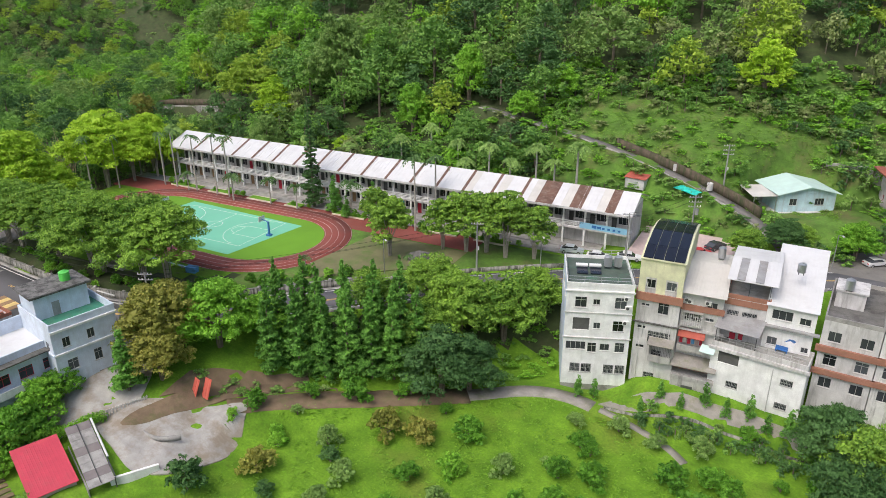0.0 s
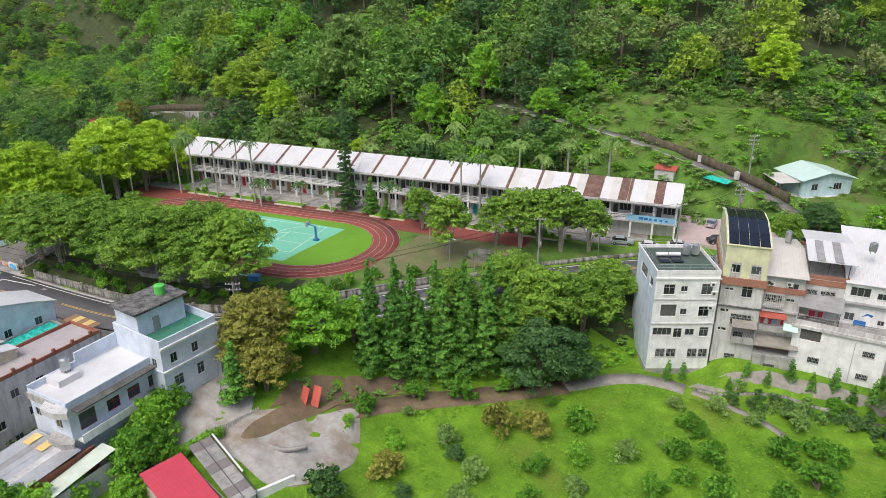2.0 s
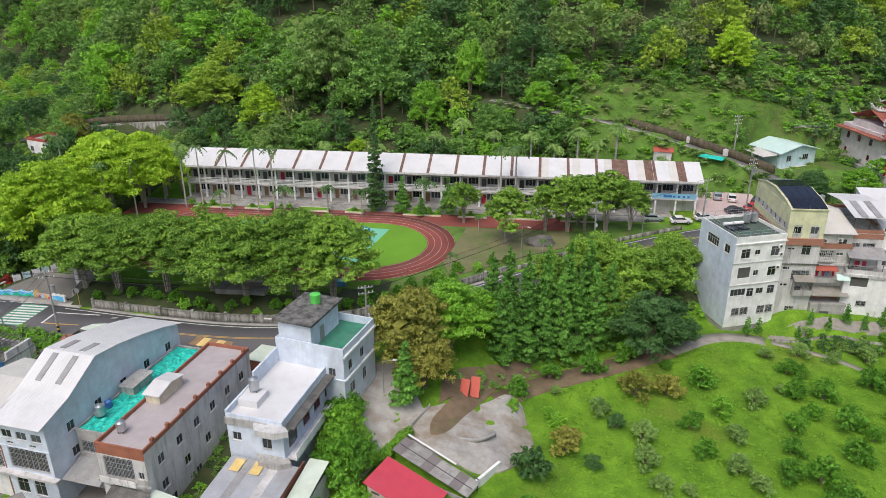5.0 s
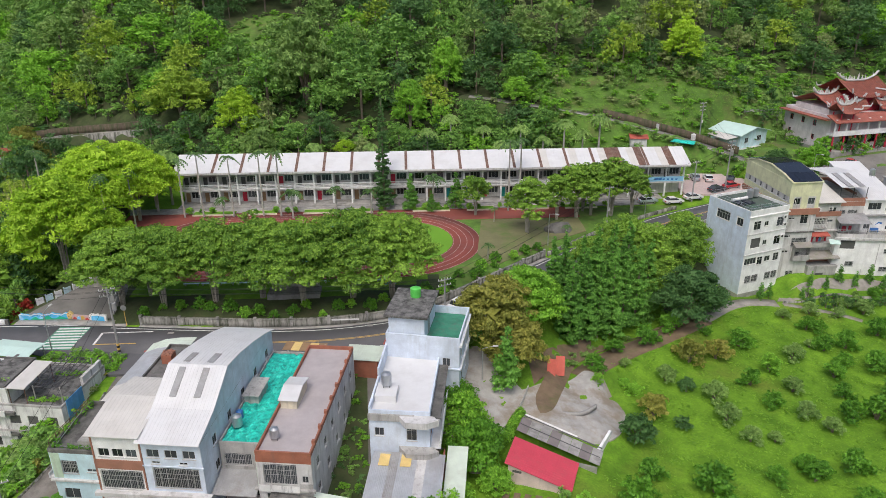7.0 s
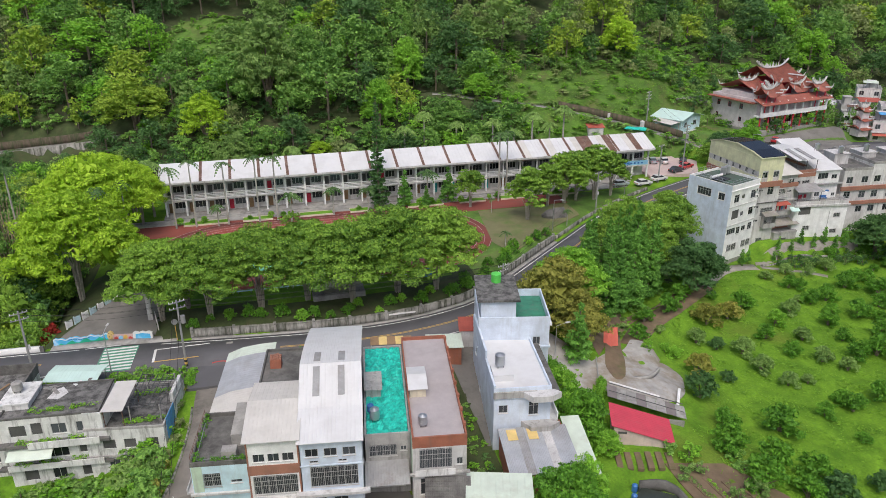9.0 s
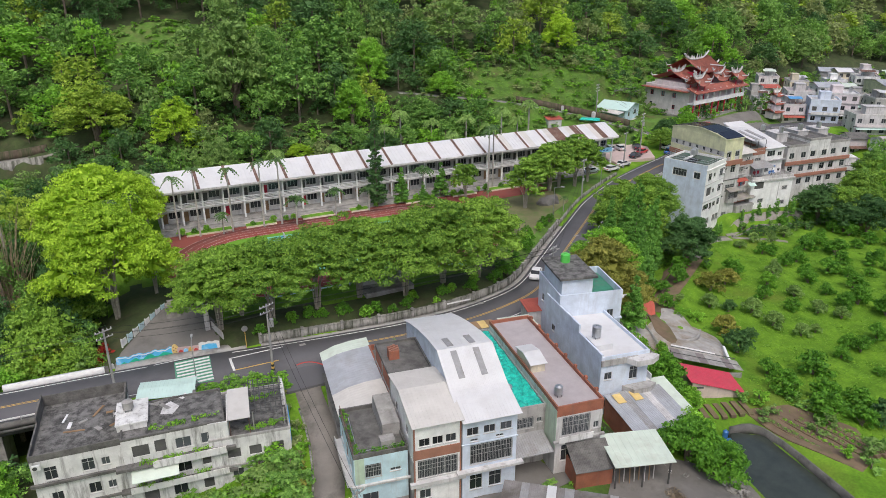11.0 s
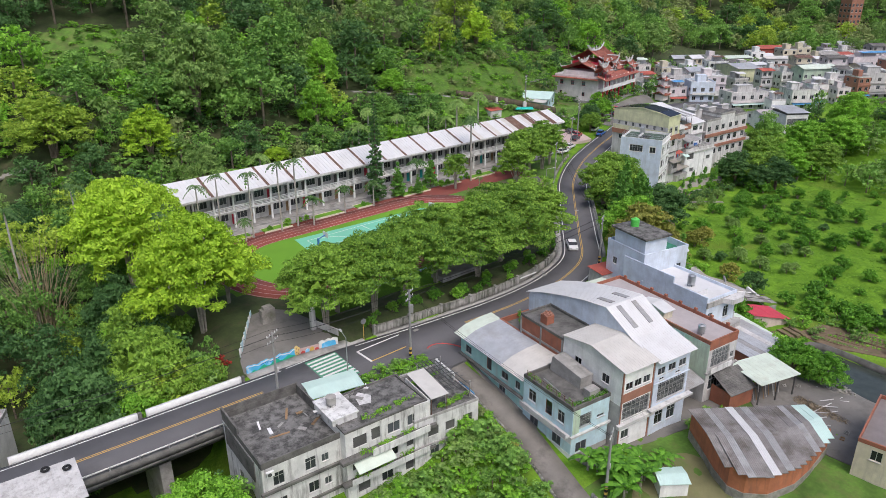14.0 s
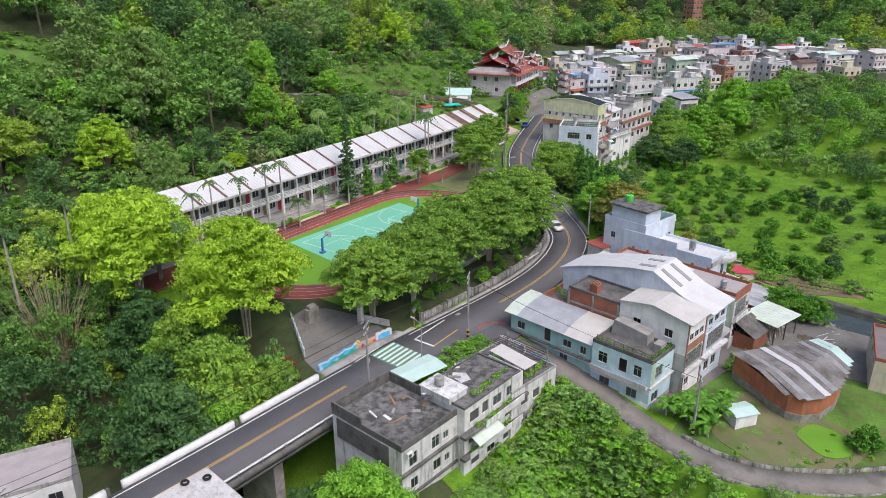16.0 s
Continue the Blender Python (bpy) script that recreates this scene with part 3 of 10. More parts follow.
def lattice(bm, xs, zs, y0, y1):
    """One welded frame: bars in the even columns and rows, openings between them."""
    grid = {(i, j, k): bm.verts.new((x, y, z)) for i, x in enumerate(xs) for j, z in enumerate(zs) for k, y in enumerate((y0, y1))}
    cells = {(i, j) for i in range(len(xs) - 1) for j in range(len(zs) - 1) if i % 2 == 0 or j % 2 == 0}
    for i, j in cells:
        ring_ = [(i, j), (i + 1, j), (i + 1, j + 1), (i, j + 1)]
        bm.faces.new([grid[a, b, 0] for a, b in ring_])
        bm.faces.new([grid[a, b, 1] for a, b in reversed(ring_)])
        for k, (di, dj) in enumerate(((0, -1), (1, 0), (0, 1), (-1, 0))):
            if (i + di, j + dj) not in cells:
                a, b = ring_[k], ring_[(k + 1) % 4]
                bm.faces.new([grid[(*b, 0)], grid[(*a, 0)], grid[(*a, 1)], grid[(*b, 1)]])


def window_frame_mesh(w, h, style):
    bm = bmesh.new()
    t = 0.06
    n = max(2, round(w / 0.75)) if style != "door" else 1
    xs = [0, t] + [w * k / n + e for k in range(1, n) for e in (-0.025, 0.025)] + [w - t, w]
    zs = [0, t] + ([h * 0.68, h * 0.68 + 0.05] if h > 1.5 and style != "door" else []) + [h - t, h]
    lattice(bm, xs, zs, 0.06, 0.13)
    return bm


def grille_mesh(w, h):
    bm = bmesh.new()
    k = max(4, int(w / 0.18))
    lattice(bm, [0, 0.03] + [w * i / k + e for i in range(1, k) for e in (-0.012, 0.012)] + [w - 0.03, w], [0.02, 0.05, h * 0.5, h * 0.5 + 0.03, h - 0.05, h - 0.02], -0.1, -0.074)
    return bm


def window_on(parent, w, h, style, m):
    frame_mat = {"door": "brick_tile", "red": "red_cloth", "white": "paint_white"}.get(style, "aluminium")
    fr = part("door" if style == "door" else "window", kept((w, h, style, "f"), lambda: finish(window_frame_mesh(w, h, style), "window", M[frame_mat])), None, parent, "", m)
    part("pane", kept((w, h, "p"), lambda: finish(boxes((0.05, 0.085, 0.05, w - 0.05, 0.1, h - 0.05)), "pane", M["glass"])), None, fr)
    if style == "grille":
        part("grille", kept((w, h, "g"), lambda: finish(grille_mesh(w, h), "grille", M["aluminium"])), None, fr)
    return fr


def wall_sheet(bm, o, u, n, w, h, rects, deep=0.16):
    """One outer wall with real openings and their reveals."""
    z = Vector((0, 0, 1))
    xs = sorted({0.0, w, *[r[0] for r in rects], *[r[0] + r[2] for r in rects]})
    zs = sorted({0.0, h, *[r[1] for r in rects], *[r[1] + r[3] for r in rects]})
    xs, zs = [a for a in xs if 0 <= a <= w], [a for a in zs if 0 <= a <= h]

    def quad(*ps):
        bm.faces.new([bm.verts.new(p) for p in ps])

    for x0, x1 in zip(xs, xs[1:]):
        for z0, z1 in zip(zs, zs[1:]):
            cx, cz = (x0 + x1) / 2, (z0 + z1) / 2
            if not any(r[0] < cx < r[0] + r[2] and r[1] < cz < r[1] + r[3] for r in rects):
                quad(o + u * x0 + z * z0, o + u * x1 + z * z0, o + u * x1 + z * z1, o + u * x0 + z * z1)
    for x, zz, ww, hh, *_ in rects:
        a, b, c, d = o + u * x + z * zz, o + u * (x + ww) + z * zz, o + u * (x + ww) + z * (zz + hh), o + u * x + z * (zz + hh)
        i = -n * deep
        for p, q in ((a, b), (b, c), (c, d), (d, a)):
            quad(p, q, q + i, p + i)
        quad(a + i, b + i, c + i, d + i)


FACES = {"front": lambda w, d: (Vector((0, 0, 0)), Vector((1, 0, 0)), Vector((0, -1, 0)), w), "right": lambda w, d: (Vector((w, 0, 0)), Vector((0, 1, 0)), Vector((1, 0, 0)), d),
         "back": lambda w, d: (Vector((w, d, 0)), Vector((-1, 0, 0)), Vector((0, 1, 0)), w), "left": lambda w, d: (Vector((0, d, 0)), Vector((0, -1, 0)), Vector((-1, 0, 0)), d)}


def house(label, x, y, z0, rot, w, d, h, wall, roof="dark_concrete", parapet=0.7, rim=None, sills=True, name="house", category="house", group="", bands=(), **openings):
    """A walled block from its front left corner: walls with openings, windows, roof slab, parapet, storey bands."""
    root = thing(name, label, category, pose(x, y, z0, 0, 0, rot), group)
    bm = bmesh.new()
    sill = []
    for side, f in FACES.items():
        o, u, n, width = f(w, d)
        rects = [r for r in openings.get(side, ()) if r[0] > 0.02 and r[0] + r[2] < width - 0.02 and r[1] >= 0.02 and r[1] + r[3] < h - 0.02]
        wall_sheet(bm, o, u, n, width, h, rects)
        for r in rects:
            style = r[4] if len(r) > 4 else "win"
            m = Matrix((u, -n, Vector((0, 0, 1)))).transposed().to_4x4()
            m.translation = o + u * r[0] + Vector((0, 0, r[1]))
            if style != "open":
                window_on(root, r[2], r[3], style, m)
            else:
                # a dark panel backs the hole, its colour standing in for the shade indoors
                part("opening", kept((r[2], r[3], "op"), lambda: finish(boxes((0.004, 0.13, 0.004, r[2] - 0.004, 0.155, r[3] - 0.004)), "opening", M["interior"])), None, root, "dark panel painted as the shade in an open window hole", m)
            if sills and style not in ("door", "open"):
                sill.append((m, r))
    part("wall", bm, M[wall], root)
    part("foundation", boxes((0.03, 0.03, -4.0, w - 0.03, d - 0.03, 0.0)), M["concrete"], root)
    for m, r in sill:
        part("sill", kept((r[2], "sill"), lambda: finish(boxes((-0.08, -0.09, -0.09, r[2] + 0.08, 0.02, -0.012)), "sill", M["lightgrey_wall"])), None, root, "", m)
    if roof:
        part("roof", boxes((0.01, 0.01, h - 0.2, w - 0.01, d - 0.01, h + 0.03)), M[roof], root)
    if parapet:
        t = 0.16
        part("parapet", boxes((-0.03, -0.03, h - 0.01, w + 0.03, t, h + parapet), (-0.03, d - t, h - 0.01, w + 0.03, d + 0.03, h + parapet), (-0.03, t, h - 0.01, t, d - t, h + parapet), (w - t, t, h - 0.01, w + 0.03, d - t, h + parapet)), M[rim or wall], root)
    for bz, bh, bm_name, out in bands:
        part("band", boxes((-out, -out, bz, w + out, -0.005, bz + bh)), M[bm_name], root)
    return root


def row(x0, x1, n, z, w, h, style="win"):
    """n equal windows between x0 and x1."""
    if n == 1:
        return [((x0 + x1) / 2 - w / 2, z, w, h, style)]
    return [(x0 + (x1 - x0 - w) * k / (n - 1), z, w, h, style) for k in range(n)]


def ribbed(w, d, pts, ribs=0.45, thick=0.06, over=0.15):
    """A sheet roof in one piece that follows a line in y and z, with standing ribs."""
    n = max(2, int((w + 2 * over) / ribs))
    xs = []
    for k in range(n + 1):
        x = -over + 0.05 + (w + 2 * over - 0.1) * k / n
        xs += [(x - 0.05, 0.0), (x - 0.025, 0.02), (x + 0.025, 0.02), (x + 0.05, 0.0)]
    bm = bmesh.new()
    top = [[bm.verts.new((x, p[0], p[1] + h)) for p in pts] for x, h in xs]
    low = [[bm.verts.new((x, p[0], p[1] - thick)) for p in pts] for x in (xs[0][0], xs[-1][0])]
    m = len(pts)
    for i in range(len(xs) - 1):
        for j in range(m - 1):
            bm.faces.new((top[i][j], top[i + 1][j], top[i + 1][j + 1], top[i][j + 1]))
    for j in range(m - 1):
        bm.faces.new((low[0][j], low[0][j + 1], low[1][j + 1], low[1][j]))
        bm.faces.new((low[0][j], top[0][j], top[0][j + 1], low[0][j + 1]))
        bm.faces.new((low[1][j], low[1][j + 1], top[-1][j + 1], top[-1][j]))
    for j in (0, m - 1):
        bm.faces.new([t[j] for t in top] + [low[1][j], low[0][j]])
    return bm


def tank(x, y, z, r=0.55, h=1.3, material="metal", label="upright stainless steel water tank on a rooftop stand", legs=True):
    t = thing("water_tank", label, "water tank", pose(x, y, z), "rooftop water tanks")
    b = 0.35 if legs else 0.0
    bm = bmesh.new()
    bar(bm, (0, 0, b), (0, 0, b + h), r, n=20)
    for k in range(1, 4):
        bar(bm, (0, 0, b + h * k / 4 - 0.03), (0, 0, b + h * k / 4 + 0.03), r * 1.03, n=20)
    bar(bm, (0, 0, b + h), (0, 0, b + h + 0.16), r * 0.95, r * 0.4, n=20)
    part("drum", bm, M[material], t)
    part("lid", bars(((0, 0, b + h + 0.14), (0, 0, b + h + 0.22), r * 0.36), n=14), M[material], t)
    if legs:
        for k in range(4):
            a = 0.785 + 1.571 * k
            part("leg", bars(((math.cos(a) * r * 0.8, math.sin(a) * r * 0.8, 0), (math.cos(a) * r * 0.8, math.sin(a) * r * 0.8, b), 0.04), n=6), M["dark_metal"], t)
    return t


def air_conditioner(parent, x, y, z, rot=0):
    a = part("air_conditioner", boxes((0, -0.32, 0, 0.85, 0, 0.6)), M["paint_white"], parent, "white outdoor air conditioning unit", pose(x, y, z, 0, 0, rot))
    part("fan_grille", bars(((0.32, -0.345, 0.3), (0.32, -0.318, 0.3), 0.24), n=16), M["dark_metal"], a)


# ---- the school ----
SX0, SX1, SY, SZ = -140.0, -25.3, 126.0, 1.3
school = thing("school_building", "long two-storey grey concrete school with a white sheet roof", "school building", pose(SX0, SY, SZ))
SL = SX1 - SX0
NB = 27
BAY = SL / NB
F2, EAVE = 3.65, 7.6
part("plinth", boxes((-0.5, -1.6, -1.2, SL + 0.5, 11, 0.0)), M["concrete"], school)
bm = bmesh.new()
rects, glazing = [], []
for k in range(NB):
    for fl in (0, 1):
        z = fl * F2
        x = k * BAY
        if fl == 0 and k >= NB - 4:
            continue
        rects += [(x + 0.35, z + 0.02, 1.0, 2.2, "door"), (x + 1.6, z + 0.95, BAY - 1.95, 1.5, "win")]
wall_sheet(bm, Vector((0, 2.4, 0)), Vector((1, 0, 0)), Vector((0, -1, 0)), SL, EAVE, rects)
wall_sheet(bm, Vector((SL, 2.4, 0)), Vector((0, 1, 0)), Vector((1, 0, 0)), 8.4, EAVE, [])
wall_sheet(bm, Vector((SL, 10.8, 0)), Vector((-1, 0, 0)), Vector((0, 1, 0)), SL, EAVE, [])
wall_sheet(bm, Vector((0, 10.8, 0)), Vector((0, -1, 0)), Vector((-1, 0, 0)), 8.4, EAVE, [])
part("wall", bm, M["lightgrey_wall"], school)
DOORS = {3: "red_cloth", 7: "red_cloth", 14: "teal_door", 15: "teal_door", 16: "red_cloth", 17: "teal_door", 20: "teal_door"}
for r in rects:
    k = int(r[0] / BAY)
    m = pose(r[0], 2.4, r[1])
    if r[4] == "door":
        # most upper doors take the dark colour that stands in for shaded rooms
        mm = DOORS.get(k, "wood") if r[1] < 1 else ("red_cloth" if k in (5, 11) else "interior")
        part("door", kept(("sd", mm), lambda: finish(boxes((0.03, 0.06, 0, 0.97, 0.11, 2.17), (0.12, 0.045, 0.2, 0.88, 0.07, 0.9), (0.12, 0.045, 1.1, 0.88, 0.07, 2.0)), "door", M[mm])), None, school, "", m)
    else:
        window_on(school, r[2], r[3], "white", m)
slab = part("gallery_floor", boxes((-0.3, -0.1, F2 - 0.35, SL + 0.3, 2.398, F2)), M["lightgrey_wall"], school)
part("eave_beam", boxes((-0.3, -0.15, EAVE - 0.55, SL + 0.3, 0.35, EAVE), (-0.3, 0.35, EAVE - 0.2, SL + 0.3, 2.397, EAVE)), M["lightgrey_wall"], school)
colm = finish(boxes((-0.17, -0.05, 0, 0.17, 0.30, EAVE - 0.5)), "column", M["white_wall"])
railm = finish(boxes((0.17, 0.0, 0.95, BAY - 0.17, 0.2, 1.12), (0.17, 0.02, 0.62, BAY - 0.17, 0.14, 0.76), (0.17, 0.02, 0.30, BAY - 0.17, 0.14, 0.44), (0.17, 0.0, 0.0, BAY - 0.17, 0.2, 0.14), (BAY / 2 - 0.06, 0.03, 0.1, BAY / 2 + 0.06, 0.13, 0.95)), "balustrade", M["white_wall"])
for k in range(NB + 1):
    part("column", colm, None, school, "", pose(min(max(k * BAY, 0.1), SL - 0.1), 0, 0))
    if k < NB - 2:
        part("balustrade", railm, None, school, "", pose(k * BAY, -0.02, F2))
RY0, RYM, RY1, RZ0, RZM = -1.7, 5.0, 12.2, 8.0, 10.55
part("fascia", boxes((-0.6, -1.75, 7.58, SL + 0.6, -1.55, 8.02), (-0.6, -1.55, 7.58, SL + 0.6, 0.0, 7.66)), M["lightgrey_wall"], school)
gable = bmesh.new()
for x in (0.0, SL - 0.2):
    profile(gable, [(-1.5, 7.6), (RYM, RZM - 0.1), (10.8, 7.6)], x, x + 0.2)
part("gable", gable, M["white_wall"], school)
random.seed(4)
x = -0.7
n_panel = 68
pw = (SL + 1.4) / n_panel
for k in range(n_panel):
    x = -0.7 + k * pw
    mm = ("rust" if k in (57, 58, 61, 65) else "cream_roof" if (k > 44 and k % 4 == 0) else "white_roof")
    me = kept(("schoolroof", mm), lambda: finish(profile(profile(profile(bmesh.new(), [(RY0, RZ0), (RYM, RZM), (RY1, RZ0), (RY1, RZ0 - 0.08), (RYM, RZM - 0.08), (RY0, RZ0 - 0.08)], 0.0, pw), [(RY0, RZ0 + 0.06), (RYM, RZM + 0.06), (RYM, RZM), (RY0, RZ0)], 0.0, 0.05), [(RY0, RZ0 + 0.05), (RYM, RZM + 0.05), (RYM, RZM), (RY0, RZ0)], pw * 0.5, pw * 0.5 + 0.04), "roof_panel", M[mm]))
    part("roof_panel", me, None, school, "rusty brown roof panel" if mm == "rust" else "", pose(x, 0, 0))
for k in range(18):
    x = 7.6 + 6.1 * k
    me = kept("ruststrip", lambda: finish(profile(bmesh.new(), [(RY0 - 0.02, RZ0 + 0.075), (RYM, RZM + 0.075), (RYM, RZM + 0.03), (RY0 - 0.02, RZ0 + 0.03)], 0.0, 0.6), "roof_strip", M["rust"]))
    part("roof_strip", me, None, school, "rusty brown roof strip", pose(x, 0, 0))
part("stair_tower", boxes((0.2, 2.4, EAVE, 3.4, 7.0, 9.2), (0.0, 2.2, 9.2, 3.6, 7.2, 9.35)), M["white_wall"], school, "white rendered stair head above the roof")
sign = part("signboard", boxes((SL - 9.4, -0.14, F2 + 0.0, SL - 0.1, -0.06, F2 + 1.15)), M["sign_blue"], school, "pale blue painted signboard")
for k, (wd, z) in enumerate(((0.9, 0.55), (0.8, 0.5), (0.5, 0.4), (0.5, 0.4), (0.5, 0.4), (0.5, 0.35))):
    xx = SL - 7.0 + k * 1.0
    part("sign_bar", boxes((xx, -0.165, F2 + 0.3, xx + wd, -0.139, F2 + 0.3 + z)), M["sign_ink"], sign)

# ---- sports ground ----
FZ = 1.02
CX0, CX1, CY, RIN, ROUT = -124.5, -92.0, 102.3, 11.6, 17.2


def stadium(r, n=24):
    pts = []
    for k in range(n + 1):
        a = -math.pi / 2 + math.pi * k / n
        pts.append((CX1 + r * math.cos(a), CY + r * math.sin(a)))
    for k in range(n + 1):
        a = math.pi / 2 + math.pi * k / n
        pts.append((CX0 + r * math.cos(a), CY + r * math.sin(a)))
    return pts


def ring(name, r0, r1, z0, z1, material):
    a, b = np.array(stadium(r0)), np.array(stadium(r1))
    n = len(a)
    v = np.concatenate([np.column_stack([p, np.full(n, z)]) for p, z in ((a, z1), (b, z1), (b, z0), (a, z0))])
    i = np.arange(n)
    j = (i + 1) % n
    f = np.concatenate([np.stack([i + k * n, i + (k + 1) % 4 * n, j + (k + 1) % 4 * n, j + k * n], 1) for k in range(4)])
    return raw_mesh(name, [(v, f, 0)], [material])


tagged(new("running_track", ring("running_track", RIN, ROUT, FZ - 0.3, FZ + 0.02, M["track_red"])), "red oval running track with white lane lines", "running track", kind="structure")
tagged(new("track_straight", finish(boxes((-150, CY + RIN + 0.05, FZ - 0.3, -52, CY + ROUT + 1.4, FZ + 0.012)), "track_straight", M["track_red"])), "straight red sprint lanes before the school", "running track", kind="structure")
for k in range(5):
    r = RIN + 0.15 + k * 1.32
    tagged(new("lane_line", ring("lane_line", r, r + 0.07, FZ - 0.02, FZ + 0.027, M["track_line"])), "pale lane line on the running track", "track marking", kind="structure")
tagged(new("infield", finish(prism(bmesh.new(), stadium(RIN - 0.02), FZ - 0.3, FZ + 0.01), "infield", M["turf"])), "even bright green turf inside the track", "lawn", kind="structure")
tagged(new("court", finish(prism(bmesh.new(), [(-124.5, 92.4), (-92.6, 91.9), (-89.4, 110.6), (-121.5, 112.4)], FZ - 0.2, FZ + 0.035), "court", M["court_green"])), "mint green basketball court with white lines", "sports court", kind="structure")
COURT_LINES = [(-120, 96, -93.5, 96.1), (-120, 110.2, -93.5, 110.3), (-120, 96, -119.9, 110.3), (-93.6, 96, -93.5, 110.3), (-106.8, 96, -106.7, 110.3), (-99.4, 100.7, -93.6, 100.8), (-99.4, 105.5, -93.6, 105.6), (-99.5, 100.7, -99.4, 105.6), (-120, 100.7, -114.2, 100.8), (-120, 105.5, -114.2, 105.6), (-114.2, 100.7, -114.1, 105.6)]
for b in COURT_LINES:
    tagged(new("court_line", finish(boxes((b[0], b[1], FZ, b[2], b[3], FZ + 0.043)), "court_line", M["paint_white"])), "white painted line on the court", "court marking", kind="structure")
for cx, a0, a1, r in ((-106.75, 0, 360, 1.8), (-99.4, 90, 270, 1.8), (-114.2, -90, 90, 1.8), (-95.2, 97, 263, 6.6), (-118.3, -83, 83, 6.6)):
    arc = np.array([(cx + r * math.cos(radians(a)), 103.15 + r * math.sin(radians(a)), FZ) for a in np.linspace(a0, a1, 40)])
    tagged(new("court_line", ribbon("court_line", arc, -0.05, 0.05, 0, 0.045, M["paint_white"])), "white painted arc on the court", "court marking", kind="structure")
way("school_apron", finish(boxes((-150, 120.95, 0.7, -27, 124.35, 1.16)), "school_apron", M["concrete"]), "concrete apron along the school front", "pavement")
for x0, x1 in ((-136, -127), (-124, -118), (-112, -105), (-101, -97), (-88, -80), (-76, -70), (-66, -58), (-54, -47)):
    way("planting_bed", finish(boxes((x0, 119.6, 0.8, x1, 121.6, 1.3)), "planting_bed", M["turf"]), "narrow grass bed before the school", "lawn")
    way("bed_kerb", finish(boxes((x0 - 0.15, 119.42, 0.8, x1 + 0.15, 119.6, 1.36), (x0 - 0.15, 121.6, 0.8, x1 + 0.15, 121.78, 1.36)), "bed_kerb", M["cream_wall"]), "pale kerb of the grass bed", "kerb")
way("car_park", finish(prism(bmesh.new(), [(-25, 124.4), (-12, 123.8), (-6, 134), (-9, 143), (-24.6, 146.5)], 0.6, 2.24), "car_park", M["paving"]), "pinkish block-paved car park beside the school", "pavement")



def basket(x, y, rot):
    t = thing("basketball_stand", "blue basketball stand with a white backboard", "basketball stand", pose(x, y, FZ + 0.03, 0, 0, rot), "basketball stands")
    part("base", boxes((-0.5, -0.4, 0, 0.5, 0.4, 0.35)), M["car_blue"], t)
    part("post", boxes((-0.16, -0.16, 0.35, 0.16, 0.16, 3.0)), M["car_blue"], t)
    part("arm", bars(((0, 0, 2.9), (1.6, 0, 3.3), 0.1)), M["car_blue"], t)
    part("backboard", boxes((1.6, -0.9, 2.85, 1.66, 0.9, 3.9)), M["paint_white"], t)
    hoop = bmesh.new()
    for k in range(16):
        a, b = 6.2832 * k / 16, 6.2832 * (k + 1) / 16
        bar(hoop, (1.95 + 0.23 * math.cos(a), 0.23 * math.sin(a), 3.05), (1.95 + 0.23 * math.cos(b), 0.23 * math.sin(b), 3.05), 0.02, n=6)
    part("hoop", hoop, M["paint_red"], t)


basket(-91.9, 103.15, 180)
basket(-121.6, 103.15, 0)

# ---- houses by the bend ----
R8 = -8.0
lr = house("long narrow house with a mauve flat roof and red brick parapet", -105.7, 32.2, -4.2, R8, 5.9, 21.8, 9.6, "lightgrey_wall", "mauve_roof", 0.5, "brick",
           front=[(0.7, 5.9, 3.6, 2.6, "grille"), (4.8, 6.2, 0.7, 0.9), (0.8, 2.4, 3.4, 2.2, "win")], right=row(2, 20, 6, 6.6, 1.1, 1.2, "win") + row(2, 20, 5, 3.2, 1.1, 1.2, "win") + row(3, 19, 4, 0.4, 1.1, 1.2), left=row(2, 6, 2, 6.6, 1.1, 1.2), bands=((5.2, 0.25, "grey_wall", 0.35), (8.7, 0.9, "brick", 0.02)))
part("side_paint", boxes((-0.04, 0.0, 4.4, -0.003, 4.0, 9.5)), M["mint_wall"], lr, "pale green painted side wall")
part("balcony_front", boxes((0.2, -0.55, 5.3, 4.6, -0.45, 6.1)), M["old_white_wall"], lr, "stained balcony parapet")
part("front_skin", boxes((4.5, -0.03, 0.2, 5.88, -0.003, 6.1)), M["grey_wall"], lr)
part("skylight", profile(bmesh.new(), [(8.2, 9.6), (8.2, 10.9), (10.4, 11.3), (12.6, 10.9), (12.6, 9.6)], 0.3, 2.2), M["cream_wall"], lr, "white sheet skylight housing")
part("skylight_roof", profile(bmesh.new(), [(7.9, 10.9), (10.4, 11.42), (12.9, 10.9), (12.9, 10.82), (10.4, 11.33), (7.9, 10.82)], 0.1, 2.4), M["white_roof"], lr)
for k in range(8):
    part("pier", boxes((5.66, 1.5 + 2.7 * k, 10.09, 6.0, 1.9 + 2.7 * k, 10.5)), M["brick"], lr)

